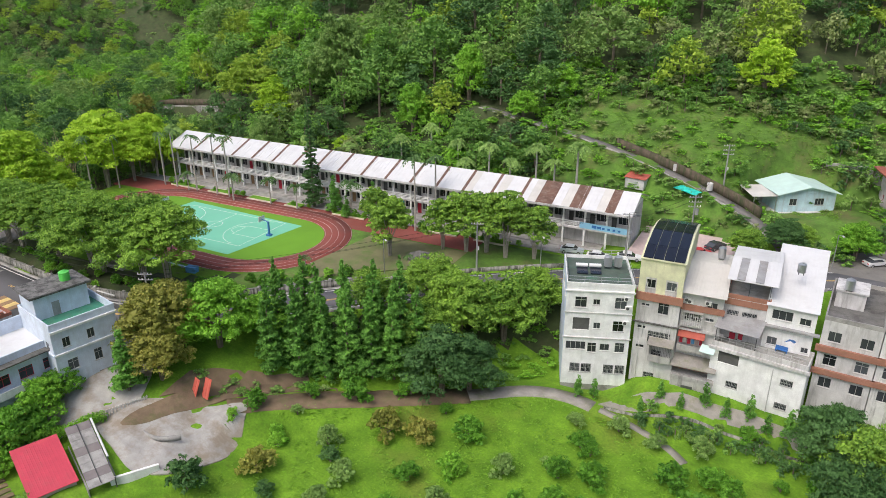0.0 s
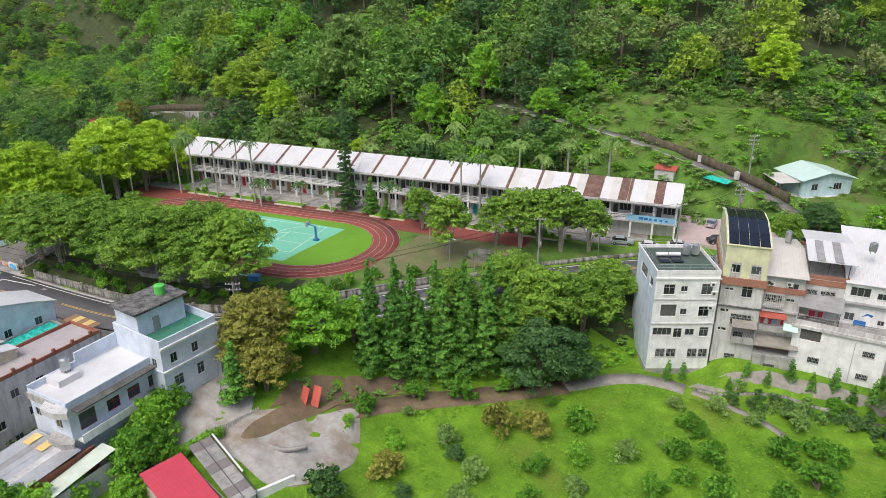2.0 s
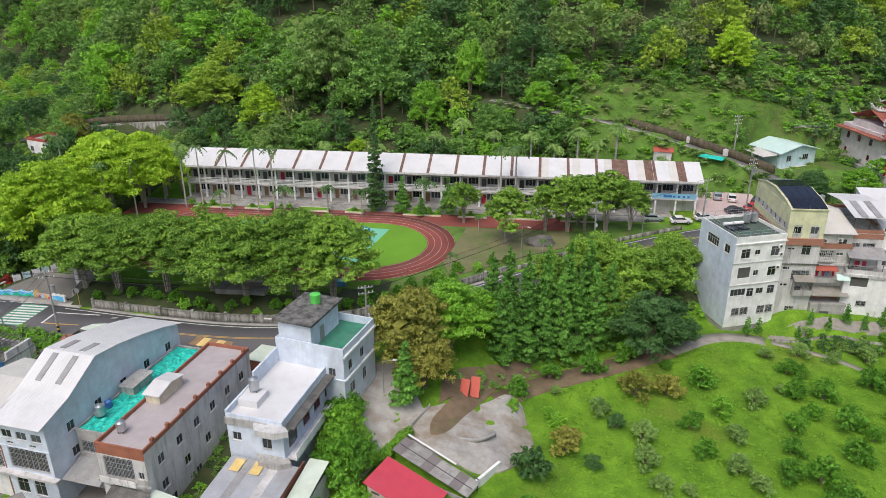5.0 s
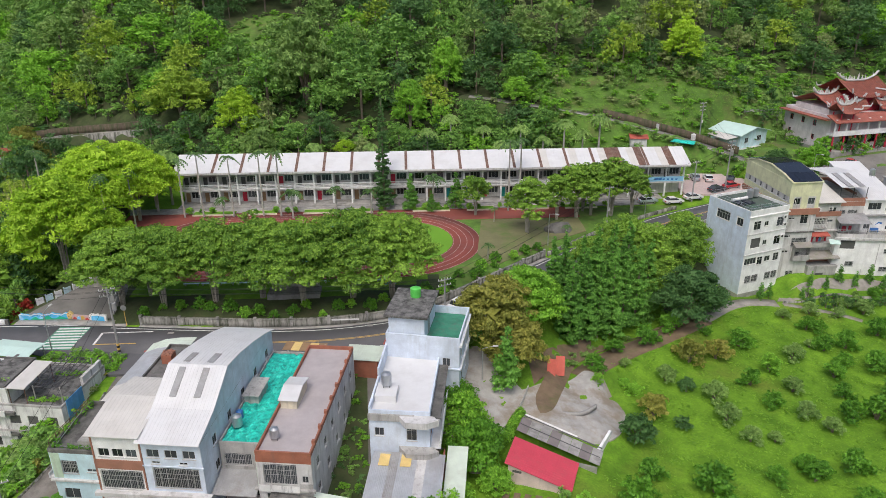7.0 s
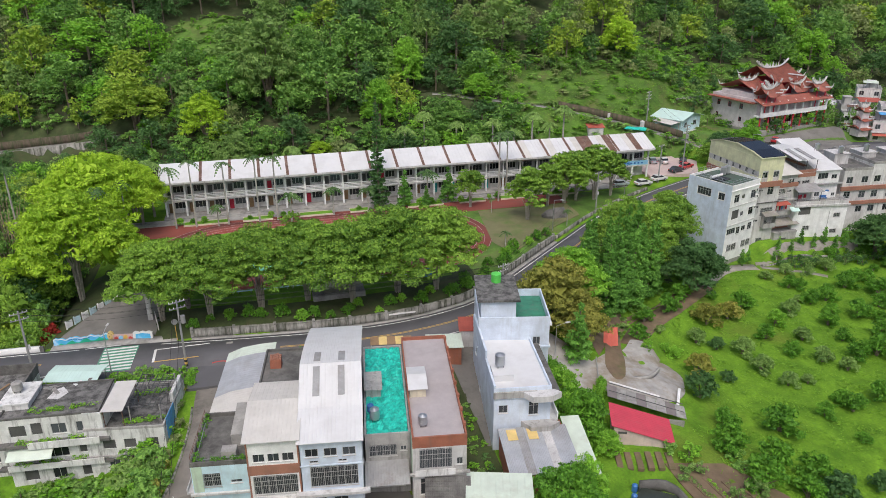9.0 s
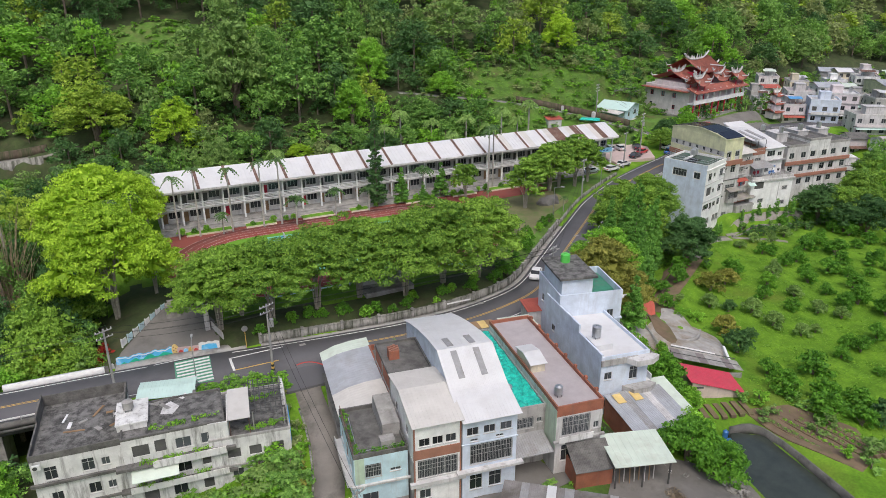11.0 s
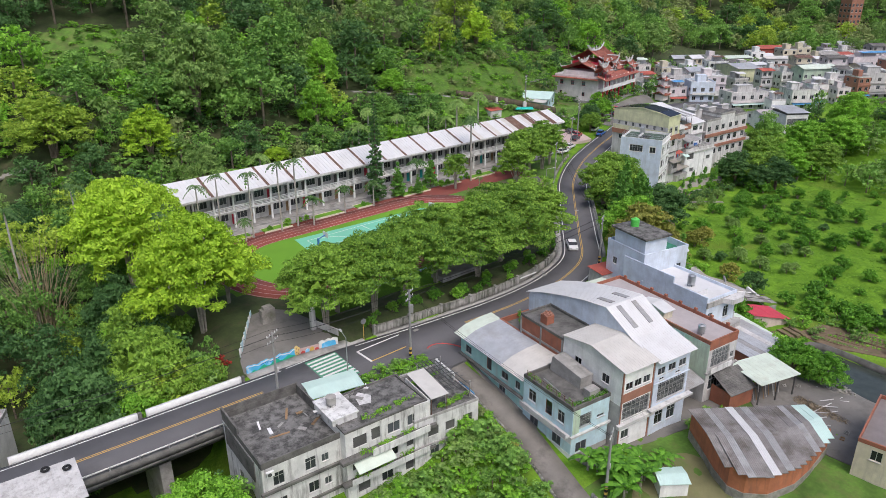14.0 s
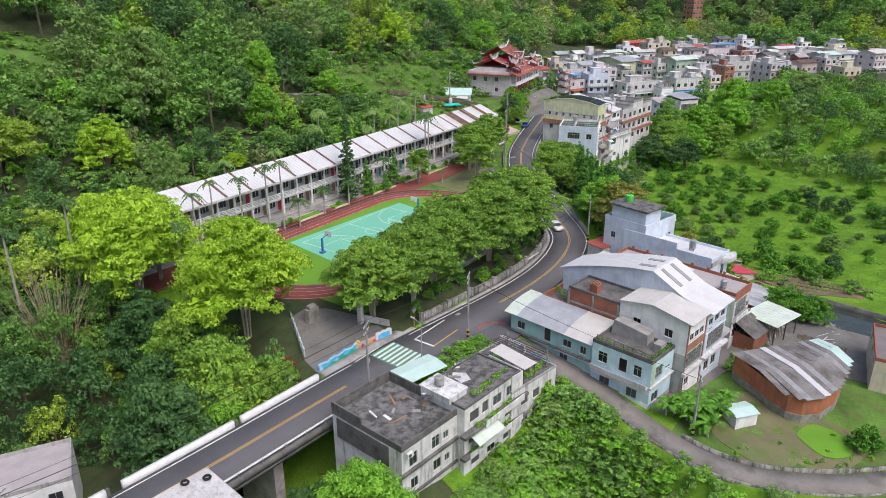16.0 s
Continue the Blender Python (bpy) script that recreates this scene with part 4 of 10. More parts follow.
net = house("low grey house with bright green netting over its roof", -110.35, 35.7, -4.2, R8, 5.0, 19.2, 8.4, "grey_wall", "dark_concrete", 0.4,
            front=[(0.4, 5.8, 3.1, 1.5, "grille"), (3.9, 6.4, 0.7, 0.6), (0.5, 1.5, 3.8, 2.2)])
bm = bmesh.new()
bmesh.ops.create_grid(bm, x_segments=26, y_segments=70, size=0.5)
for v in bm.verts:
    x, y = v.co.x, v.co.y
    v.co = Vector((2.5 + x * 4.6, 9.6 + y * 18.6, 8.62 + 0.22 * noise.noise(Vector((x * 9, y * 30, 1))) + 0.14 * noise.noise(Vector((x * 30, y * 90, 2)))))
part("netting", bm, M["green_net"], net, "crumpled bright green shade netting")
part("porch_roof", ribbed(4.6, 3, [(-3.2, 4.3), (0.1, 5.2)], 0.3), M["sheet_grey"], net, "grey corrugated sheet porch roof")
part("shed", boxes((0.25, 7.5, 8.4, 2.0, 11.0, 9.7), (0.1, 7.2, 9.7, 2.2, 11.3, 9.82)), M["grey_wall"], net)

wr = house("three-storey pale blue house under a curved white sheet roof", -117.5, 32.9, -4.2, R8, 6.4, 24.0, 11.2, "paleblue_wall", None, 0,
           front=[(0.5, 9.3, 1.35, 1.0), (2.45, 9.3, 1.35, 1.0), (4.4, 9.3, 1.35, 1.0), (0.9, 8.5, 0.9, 0.3), (3.9, 8.5, 0.9, 0.3), (0.9, 5.4, 5.0, 2.6, "grille"), (0.9, 1.9, 1.5, 2.0), (3.2, 1.9, 1.5, 2.0)],
           right=row(3, 22, 5, 8.7, 1.1, 1.2) + row(3, 22, 4, 5.4, 1.1, 1.2), left=[(18.5, 8.6, 1.2, 1.0)], back=[(0.4, 8.4, 5.4, 2.0, "grille")], bands=((4.6, 0.3, "lightgrey_wall", 0.7), (8.15, 0.12, "paleblue_wall", 0.12)))
WR = [(-0.8, 11.6), (3.8, 12.8), (8.7, 15.3), (12.5, 14.75), (17.0, 13.7), (21.0, 12.55), (24.5, 11.3)]
part("roof", ribbed(6.4, 24, WR, 0.4, over=0.25), M["white_roof"], wr, "white ribbed sheet roof, curved over the ridge")
side = bmesh.new()
for x in (0.02, 6.26):
    profile(side, [(0, 11.2), *[(min(max(p[0], 0), 24), p[1] - 0.07) for p in WR], (24, 11.2)], x, x + 0.12)
part("roof_wall", side, M["paleblue_wall"], wr)
for x in (1.25, 4.0):
    for y0, y1 in ((5.0, 8.3), (9.3, 11.8)):
        z0, z1 = np.interp((y0, y1), [p[0] for p in WR], [p[1] for p in WR])
        part("skylight", profile(bmesh.new(), [(y0, z0 + 0.02), (y1, z1 + 0.02), (y1, z1 + 0.09), (y0, z0 + 0.09)], x, x + 0.75), M["sheet_grey"], wr, "translucent grey roof light")
part("dormer_wall", boxes((0.0, 0.03, 4.95, 0.14, 0.2, 8.1)), M["white_wall"], wr)

cr = house("three-storey house with a cream sheet roof and brick-red bands", -122.9, 33.8, -4.2, R8, 5.3, 10.4, 11.7, "white_wall", None, 0,
           front=[(0.6, 9.0, 1.2, 1.0), (2.1, 9.0, 1.2, 1.0), (3.6, 9.0, 1.2, 1.0), (0.4, 4.8, 4.6, 2.4, "grille"), (0.6, 2.0, 1.3, 1.2)], left=[(2.2, 8.9, 1.2, 1.2), (7.0, 8.9, 1.2, 1.2)], bands=((7.4, 1.2, "brick_tile", 0.06), (4.0, 0.5, "lightgrey_wall", 0.5)))
part("roof", ribbed(5.3, 10.4, [(-0.6, 11.9), (5.4, 13.0), (10.4, 12.1)], 0.45, over=0.3), M["cream_roof"], cr, "cream ribbed sheet roof")
sg = bmesh.new()
profile(sg, [(0, 11.7), (0, 11.9), (5.4, 12.9), (10.4, 12.05), (10.4, 11.7)], 0.02, 0.14)
part("gable", sg, M["white_wall"], cr)
part("side_skirt", boxes((-0.05, 0.0, 0.0, -0.004, 10.4, 7.0)), M["grey_wall"], cr, "stained grey lower wall")
for x in (-0.02, 5.2):
    part("corner_pier", boxes((x, -0.1, 0.0, x + 0.16, 0.06, 11.6)), M["brick_tile"], cr)

bk = house("red brick upper storey with a dark flat roof", -121.4, 44.2, -1.5, R8, 5.4, 8.6, 8.4, "brick", "dark_concrete", 0.35, "dark_concrete", left=[(1, 2, 0.8, 1)])
for z in (3.2, 6.2):
    part("ring_beam", boxes((-0.06, -0.04, z, 5.46, 8.66, z + 0.3)), M["concrete"], bk)
for y in (0.0, 4.2, 8.35):
    part("pier", boxes((-0.07, y, 0, 0.1, y + 0.3, 8.4)), M["concrete"], bk)
part("chimney", boxes((0.9, 4.3, 8.4, 2.2, 5.6, 9.6)), M["brick"], bk, "low brick chimney stack")

bt_ = part("terrace", boxes((0.2, 8.65, 0, 5.2, 13.2, 5.0), (0.0, 8.62, 5.0, 0.25, 13.4, 5.8), (0.25, 13.15, 5.0, 5.4, 13.4, 5.8)), M["brick"], bk, "low brick roof terrace with planters")
part("terrace_floor", boxes((0.26, 8.7, 5.0, 5.2, 13.1, 5.06)), M["dark_concrete"], bt_)
part("old_bricks", boxes(*[(0.9 + 0.35 * (k % 4), 4.4 + 0.3 * (k // 4), 9.6, 1.2 + 0.35 * (k % 4), 4.66 + 0.3 * (k // 4), 9.6 + 0.12 + 0.1 * (k % 3)) for k in range(16)]), M["brick_tile"], bk)
tl = house("turquoise two-storey house with a flat roof terrace", -128.9, 36.2, -3.4, R8, 6.0, 9.0, 7.0, "aqua_wall", "dark_concrete", 0.5, "dark_concrete",
           left=[(1.0, 4.4, 1.4, 1.6), (4.2, 4.2, 1.2, 2.0, "door"), (6.4, 4.4, 1.2, 1.6), (1.4, 0.9, 1.6, 1.4), (5.6, 0.9, 1.6, 1.4)], front=[(1.2, 4.3, 1.8, 1.7, "grille"), (4.0, 4.6, 1.2, 0.4), (0.8, 0.8, 1.8, 1.4)], bands=((3.3, 0.25, "lightgrey_wall", 0.3),))
part("balcony", boxes((-0.8, 0.2, 3.3, -0.01, 8.8, 3.5), (-0.8, 0.2, 3.5, -0.7, 8.8, 3.95)), M["lightgrey_wall"], tl, "narrow grey balcony")
part("stair_hood", profile(bmesh.new(), [(3.0, 7.0), (3.0, 8.6), (8.2, 9.2), (8.6, 7.0)], 3.9, 5.9), M["concrete"], tl, "weathered concrete stair hood")
part("terrace_pipe", bars(((0.6, 0.5, 7.5), (0.6, 6.0, 8.2), 0.04), ((0.6, 0.5, 7.5), (5.2, 0.5, 7.6), 0.04)), M["metal"], tl)
part("front_panel", boxes(*[(0.15 + 0.24 * k, -0.06, 3.7, 0.33 + 0.24 * k, -0.005, 6.9) for k in range(4)], (0.1, -0.045, 3.65, 1.15, -0.003, 6.95)), M["mint_wall"], tl, "grooved mint panel")
part("front_skirt", boxes((0.0, -0.05, 0.0, 6.0, -0.004, 0.75)), M["grey_wall"], tl)
part("side_skirt", boxes((-0.05, 0.0, 0.0, -0.004, 9.0, 0.85), (-0.05, 0.0, 2.35, -0.004, 9.0, 3.29)), M["white_wall"], tl, "white stained lower storey")
for k in range(7):
    part("rail_post", boxes((0.02, 0.3 + 1.35 * k, 7.5, 0.08, 0.36 + 1.35 * k, 8.3)), M["rust"], tl)
part("terrace_rail", bars(((0.05, 0.3, 8.25), (0.05, 8.6, 8.25), 0.03), ((0.05, 0.3, 7.9), (0.05, 8.6, 7.9), 0.025), n=6), M["rust"], tl)
part("roof_tub", boxes((3.2, 0.6, 7.0, 4.8, 1.8, 8.2)), M["concrete"], tl, "square concrete roof tank")
t2 = house("turquoise roadside house under a curved grey sheet roof", -127.2, 45.3, -2.2, R8, 6.0, 14.4, 5.3, "teal_wall", None, 0,
           left=[(1.2, 2.9, 1.4, 1.2), (6.2, 2.7, 1.1, 2.1, "door"), (9.5, 3.0, 1.4, 1.1), (12.4, 2.9, 1.0, 1.2), (3.0, 0.5, 1.4, 1.2), (9.0, 0.5, 1.4, 1.2)], back=[(1, 2.6, 3.4, 1.4, "grille")], bands=())
curve = [(-0.5, 5.1), (1.5, 5.9), (3.8, 6.3), (6.1, 6.45)]
for y0, y1, mm in ((-0.1, 4.6, "cream_roof"), (4.6, 13.0, "grey_roof"), (13.0, 15.4, "pale_green_roof")):
    part("roof_sheet", ribbed(y1 - y0, 6, [(-p[0], p[1]) for p in reversed(curve)], 0.5, over=0.0), M[mm], t2, "curved %s roof sheet" % mm.split("_")[0], pose(0, y0, 0, 0, 0, 90))
part("lower_skin", boxes((-0.05, 0.0, 0.0, -0.004, 14.4, 0.45), (-0.05, 0.0, 1.75, -0.004, 6.1, 2.3), (-0.05, 7.4, 1.75, -0.004, 14.4, 2.3)), M["white_wall"], t2, "white stained lower storey")
part("ledge", boxes((-0.5, 0.0, 2.3, -0.005, 14.4, 2.42)), M["dark_concrete"], t2)
ends = bmesh.new()
for y in (0.02, 14.25):
    a = [ends.verts.new((min(max(p[0], 0), 6), y, p[1] - 0.08)) for p in curve] + [ends.verts.new((6, y, 5.2)), ends.verts.new((0, y, 5.2))]
    b = [ends.verts.new((v.co.x, y + 0.13, v.co.z)) for v in a]
    ends.faces.new(a)
    ends.faces.new(b[::-1])
part("end_wall", ends, M["teal_wall"], t2)

wh = house("pale blue house with a bright white flat roof terrace", -94.2, 39.2, -4.2, R8, 7.0, 16.6, 9.3, "paleblue_wall", "white_roof", 0.5, "paleblue_wall",
           front=[(0.6, 6.3, 1.1, 1.1), (4.3, 5.8, 1.2, 1.9), (0.8, 2.0, 1.2, 1.3)], right=[(1.2, 5.3, 2.2, 2.3, "door"), (5.0, 5.6, 1.8, 1.6, "red"), (8.0, 5.6, 1.8, 1.6, "red"), (11.2, 5.6, 1.8, 1.6, "red")], left=[(2, 6.4, 1.0, 1.0), (6, 3, 0.8, 0.8)])
part("wall_upstand", boxes((-0.05, 6.4, 9.79, 0.2, 16.6, 11.3), (-0.05, 0.0, 9.79, 0.2, 6.4, 10.2)), M["paleblue_wall"], wh)
part("roof_box", boxes((0.3, 2.2, 9.3, 2.8, 5.0, 10.2)), M["white_roof"], wh)
part("canopy", boxes((6.9, 0.5, 8.6, 8.2, 16.0, 8.78)), M["dark_concrete"], wh, "dark concrete canopy slab")
part("balcony", boxes((7.0, 0.5, 4.4, 8.2, 15.6, 4.6), (8.05, 0.5, 4.6, 8.2, 15.6, 5.5)), M["white_wall"], wh)
part("roof_lip", boxes((-0.1, -0.25, 8.5, 5.2, -0.035, 9.35)), M["grey_wall"], wh, "dark stained front lip of the roof")
part("front_canopy", prism(bmesh.new(), [(3.4, -0.02), (7.4, -0.02), (8.1, -0.7), (6.8, -1.5), (4.4, -1.5)], 8.5, 9.3), M["lightgrey_wall"], wh)
part("front_balcony", prism(bmesh.new(), [(3.4, -0.02), (7.4, -0.02), (8.1, -0.7), (6.8, -1.5), (4.4, -1.5)], 4.0, 5.0), M["grey_wall"], wh)
tank(-92.2, 43.2, 6.02, 0.6, 1.4)

tw = house("pale blue tower house with a green roof terrace", -92.4, 51.6, -3.4, -13, 9.6, 8.8, 10.9, "paleblue_wall", "green_floor", 1.1, "paleblue_wall",
           right=[(1.3, 8.2, 1.0, 1.4), (4.6, 8.2, 1.0, 1.4), (1.4, 4.6, 1.4, 1.6), (5.0, 4.6, 1.1, 1.7), (5.2, 1.2, 1.6, 1.6)], front=[(7.4, 7.8, 1.0, 1.2)], left=[(1.5, 8.0, 1.0, 1.2), (5.6, 8.0, 1.0, 1.2), (4.0, 4.6, 1.0, 1.2)], back=[(1, 8, 1, 1.2), (5, 8, 1, 1.2)], bands=((7.4, 0.2, "paleblue_wall", 0.2),))
part("storey_band", boxes((9.6, -0.05, 7.3, 9.85, 8.9, 7.55), (9.6, -0.05, 10.7, 9.9, 8.9, 11.0)), M["white_wall"], tw)
ph = part("penthouse", boxes((0.3, 0.4, 10.9, 5.0, 7.6, 14.3)), M["paleblue_wall"], tw)
part("penthouse_roof", boxes((-0.2, -0.1, 14.3, 5.5, 8.1, 14.62)), M["old_screed"], ph)
part("penthouse_door", boxes((5.0, 2.6, 10.95, 5.07, 3.6, 13.0)), M["sheet_grey"], ph, "grey metal door")
tank(-88.4, 56.6, 11.25, 0.7, 1.2, "tank_green", "bright green plastic water tank on the tower roof", False)

red = thing("shed", "pink rendered shed with a sloping red sheet roof", "shed", pose(-78.2, 38.6, -6.3, 0, 0, -22))
gable_wall = [(0.15, 0), (7.5, 0), (7.5, 2.15), (0.15, 4.0)]
for y in (0.3, 4.9):
    part("wall", prism(bmesh.new(), gable_wall, 0, 0.15), M["pink_wall"], red, "", pose(0, y, 0, 90, 0, 0))
part("wall", boxes((0.15, 0.31, 0, 0.3, 4.74, 3.95)), M["pink_wall"], red)
part("wall", boxes((7.35, 0.31, 0, 7.5, 4.74, 2.15)), M["pink_wall"], red)
# dark bar on the wall face, painted as the shade of a slot
part("vent", boxes((0.7, 0.1, 2.9, 1.8, 0.14, 3.2)), M["interior"], red, "dark bar painted as a shaded slot in the pink wall")
part("roof", ribbed(5.0, 8, [(-7.9, 2.15), (0.25, 4.2)], 0.4, over=0.15), M["red_roof"], red, "", pose(0, 0, 0, 0, 0, 90))
annex = thing("lean_to", "low lean-to with old grey fibre-cement sheets", "shed", pose(-76.2, 44.4, -4.2, 0, 0, -25))
for k in range(8):
    part("roof_sheet", kept(("annex", k % 3 == 0), lambda: finish(boxes((0, 0, 0, 1.33, 1.43, 0.05), (0, 1.47, 0, 1.33, 2.9, 0.05)), "roof_sheet", M["concrete" if k % 3 else "brown_roof"])), None, annex, "", pose(1.33 * k, 0, 2.33 - 0.3 * k, 0, 12.7, 0))
for k in range(5):
    part("post", boxes((0.2 + 2.5 * k, 2.9, -2.2, 0.32 + 2.5 * k, 3.02, 2.3 - 0.56 * k)), M["dark_metal"], annex)
part("rail", bars(((0.2, 3.0, 2.6), (10.4, 3.0, 0.3), 0.07), ((0.2, 1.4, 2.42), (10.4, 1.4, 0.1), 0.05), n=6), M["dark_metal"], annex, "dark pipe rail")
part("low_wall", boxes((0.1, -0.12, -2.2, 10.4, 0.0, -0.3)), M["concrete"], annex)
part("edge_strip", bars(((0.3, 3.1, 2.7), (7.2, 3.1, 1.1), 0.13), n=6), M["paint_white"], annex, "white capping strip")

ms = thing("metal_shed", "long low shed with weathered grey corrugated sheets", "shed", pose(-94.9, 31.0, -4.2, 0, 0, -8))
part("wall", boxes((0.2, 0.4, 0, 8.2, 0.55, 3.8), (0.2, 0.55, 0, 0.35, 7.6, 3.8), (8.05, 0.55, -1.5, 8.2, 9.6, 3.8)), M["brick"], ms)
for k, mm in enumerate(("grey_roof", "grey_roof", "sheet_grey", "grey_roof", "grey_roof", "lightgrey_wall", "grey_roof", "grey_roof")):
    part("roof_sheet", kept(("msr", mm, k > 5), lambda: finish(ribbed(1.05, 12, [(-0.2, 3.85), (7.8 if k < 7 else 10.2, 4.35)], 0.21, over=0.0), "roof_sheet", M[mm])), None, ms, "", pose(k * 1.05, 0, 0.02 * (k % 2)))
for x in (0.9, 3.4):
    part("roof_light", profile(bmesh.new(), [(5.4, 4.33), (7.3, 4.45), (7.3, 4.49), (5.4, 4.37)], x, x + 1.2), M["sand_mural"], ms, "yellowed translucent roof sheet")
part("lower_roof", profile(bmesh.new(), [(0.4, 2.5), (10.4, 3.6), (10.4, 3.66), (0.4, 2.56)], 8.5, 10.9), M["pale_green_roof"], ms, "pale flat strip of roofing")
part("lower_wall", boxes((10.6, 0.6, -1.8, 10.75, 10.2, 2.4)), M["lightgrey_wall"], ms)

gr = thing("metal_shed", "open shed with a pale green sheet roof", "shed", pose(-101.3, 26.5, -4.1, 0, 0, -17))
part("roof", ribbed(7.1, 6, [(-0.1, 4.15), (5.8, 4.4)], 0.8, over=0.1), M["pale_green_roof"], gr)
for x, y in ((0.2, 0.3), (3.5, 0.3), (6.7, 0.3), (0.2, 5.3), (6.7, 5.3)):
    part("post", boxes((x, y, -0.3, x + 0.15, y + 0.15, 4.1)), M["dark_metal"], gr)
part("wall", boxes((0.2, 5.5, -0.3, 6.9, 5.65, 4.1)), M["lightgrey_wall"], gr)
for k in range(9):
    part("stored_pole", bars(((0.5 + 0.6 * k, 0.8 + 0.2 * (k % 3), 0.0), (0.9 + 0.62 * k, 2.4, 3.2), 0.06), n=6), M["wood" if k % 2 else "lightgrey_wall"], gr)
bs = thing("shed", "brick lean-to with a dark mossy tiled roof", "shed", pose(-105.1, 28.6, -4.2, 0, 0, -13))
part("wall", boxes((0.1, 0.2, 0, 4.6, 0.35, 3.2), (0.1, 0.35, 0, 0.25, 3.4, 3.2), (4.45, 0.35, 0, 4.6, 3.4, 3.2)), M["brick"], bs)
for k in range(7):
    part("tile_course", ribbed(4.8, 1, [(0.5 * k - 0.1, 3.2 + 0.24 * k), (0.5 * k + 0.45, 3.42 + 0.24 * k)], 0.2, over=0.1), M["dark_concrete"], bs)

og = thing("workshop", "round-fronted orange brick workshop with patched grey sheets", "workshop", pose(-113.7, 29.4, -4.0, 0, 0, -128))
outline = [(0, 12), (0, 0), (7.6, 0), (10.4, 0.3), (11.7, 1.6), (12.1, 4.1), (10.6, 8.0), (8.4, 11.0), (4.4, 15.4)]
bm = bmesh.new()
for a, b in zip(outline, outline[1:]):
    d = (Vector(b) - Vector(a)).normalized()
    nn = Vector((d.y, -d.x)) * -0.2
    prism(bm, [a, b, (b[0] + nn.x, b[1] + nn.y), (a[0] + nn.x, a[1] + nn.y)], 1.5, 4.1)
part("wall", bm, M["orange_wall"], og)
bm = bmesh.new()
for a, b in zip(outline, outline[1:]):
    d = (Vector(b) - Vector(a)).normalized()
    nn = Vector((d.y, -d.x)) * -0.2
    prism(bm, [(a[0] - nn.x * 0.3, a[1] - nn.y * 0.3), (b[0] - nn.x * 0.3, b[1] - nn.y * 0.3), (b[0] + nn.x, b[1] + nn.y), (a[0] + nn.x, a[1] + nn.y)], -0.5, 1.498)
part("stone_base", bm, M["stone"], og)
for k in range(16):
    y0 = -0.4 + 0.94 * k
    reach = float(np.interp(y0 + 0.45, (-0.4, 0.6, 1.6, 4, 8, 11, 14.5), (9.6, 11.6, 12.3, 12.5, 11.0, 8.8, 6.0)))
    mm = "white_roof" if k == 5 else "mint_canopy" if k > 13 else "sheet_grey" if k in (2, 7, 12) else "weathered_sheet"
    part("roof_sheet", ribbed(1.0, 12, [(-reach, 4.15), (-reach * 0.5, 4.85), (0.4, 4.3)], 0.25, over=0.0), M[mm], og, "", pose(0, y0, 0.03 * (k % 2) + (0.06 if k == 5 else 0), 0, 0, 90))

rn = house("derelict white concrete building with a stained black flat roof", -160.6, 52.4, -9.5, -5, 9.6, 11.4, 11.9, "old_white_wall", "dark_concrete", 0.8, "dark_concrete",
           front=[(1.2, 9.2, 1.3, 1.7), (5.0, 9.4, 1.3, 1.6), (7.0, 9.7, 0.9, 1.0), (5.2, 6.2, 1.3, 1.4), (1.4, 6.0, 1.2, 1.4), (7.2, 6.4, 0.9, 1.0)], left=[(2, 9.5, 1.2, 1.5), (6, 9.5, 1.2, 1.5), (4, 6, 1.2, 1.5)], right=[(1.0, 9.8, 1.0, 1.3)], bands=((8.6, 0.35, "dark_concrete", 0.35), (5.2, 0.3, "dark_concrete", 0.25)))
part("roof_screed", boxes((0.3, 0.3, 11.94, 9.3, 11.1, 11.97)), M["old_screed"], rn, "grey screed with black stains")
part("black_parapet", boxes((-0.06, 6.4, 12.7, 0.16, 11.5, 13.5), (0.16, 11.3, 12.7, 9.7, 11.5, 13.3), (9.46, 5.0, 12.7, 9.66, 11.3, 13.2)), M["dark_concrete"], rn, "blackened raised parapet")
air_conditioner(rn, 0.3, -0.4, 11.2)
part("hanging_wall", boxes((-0.12, 2.0, 9.0, 0.0, 10.6, 11.7)), M["dark_concrete"], rn, "blackened side wall panel")
r2 = house("long derelict wing with broken windows and mossy ledges", -151.3, 50.4, -8.5, -5, 11.2, 7.0, 12.0, "old_white_wall", "old_screed", 0.25, "dark_concrete",
           front=[(1.0, 9.6, 1.8, 1.5, "open"), (3.4, 9.7, 1.2, 1.6, "open"), (5.6, 9.6, 1.7, 1.4), (8.4, 9.6, 1.5, 1.4), (0.8, 6.6, 1.8, 1.5, "open"), (4.4, 6.3, 2.6, 1.8), (8.2, 6.6, 1.5, 1.4, "open"), (1.4, 3.2, 1.6, 1.5, "open"), (4.6, 3.2, 1.6, 1.5), (8.0, 3.2, 1.6, 1.5, "open")], bands=((8.5, 0.4, "dark_concrete", 0.9), (5.3, 0.35, "dark_concrete", 0.8)))
part("balcony_front", boxes((3.0, -1.0, 8.3, 11.0, -0.86, 9.2), (0.2, -0.9, 5.3, 11.0, -0.78, 6.1)), M["old_white_wall"], r2, "black-stained balcony parapet")
part("awning", profile(bmesh.new(), [(-1.9, 7.5), (-0.5, 8.2), (-0.5, 8.14), (-1.9, 7.44)], 0.6, 5.6), M["pale_green_roof"], r2, "faded green sheet awning")
part("stair_head", boxes((-0.4, 2.0, 12.0, 2.8, 6.6, 12.75), (-0.5, 1.9, 12.75, 3.0, 6.8, 12.95)), M["old_white_wall"], r2)
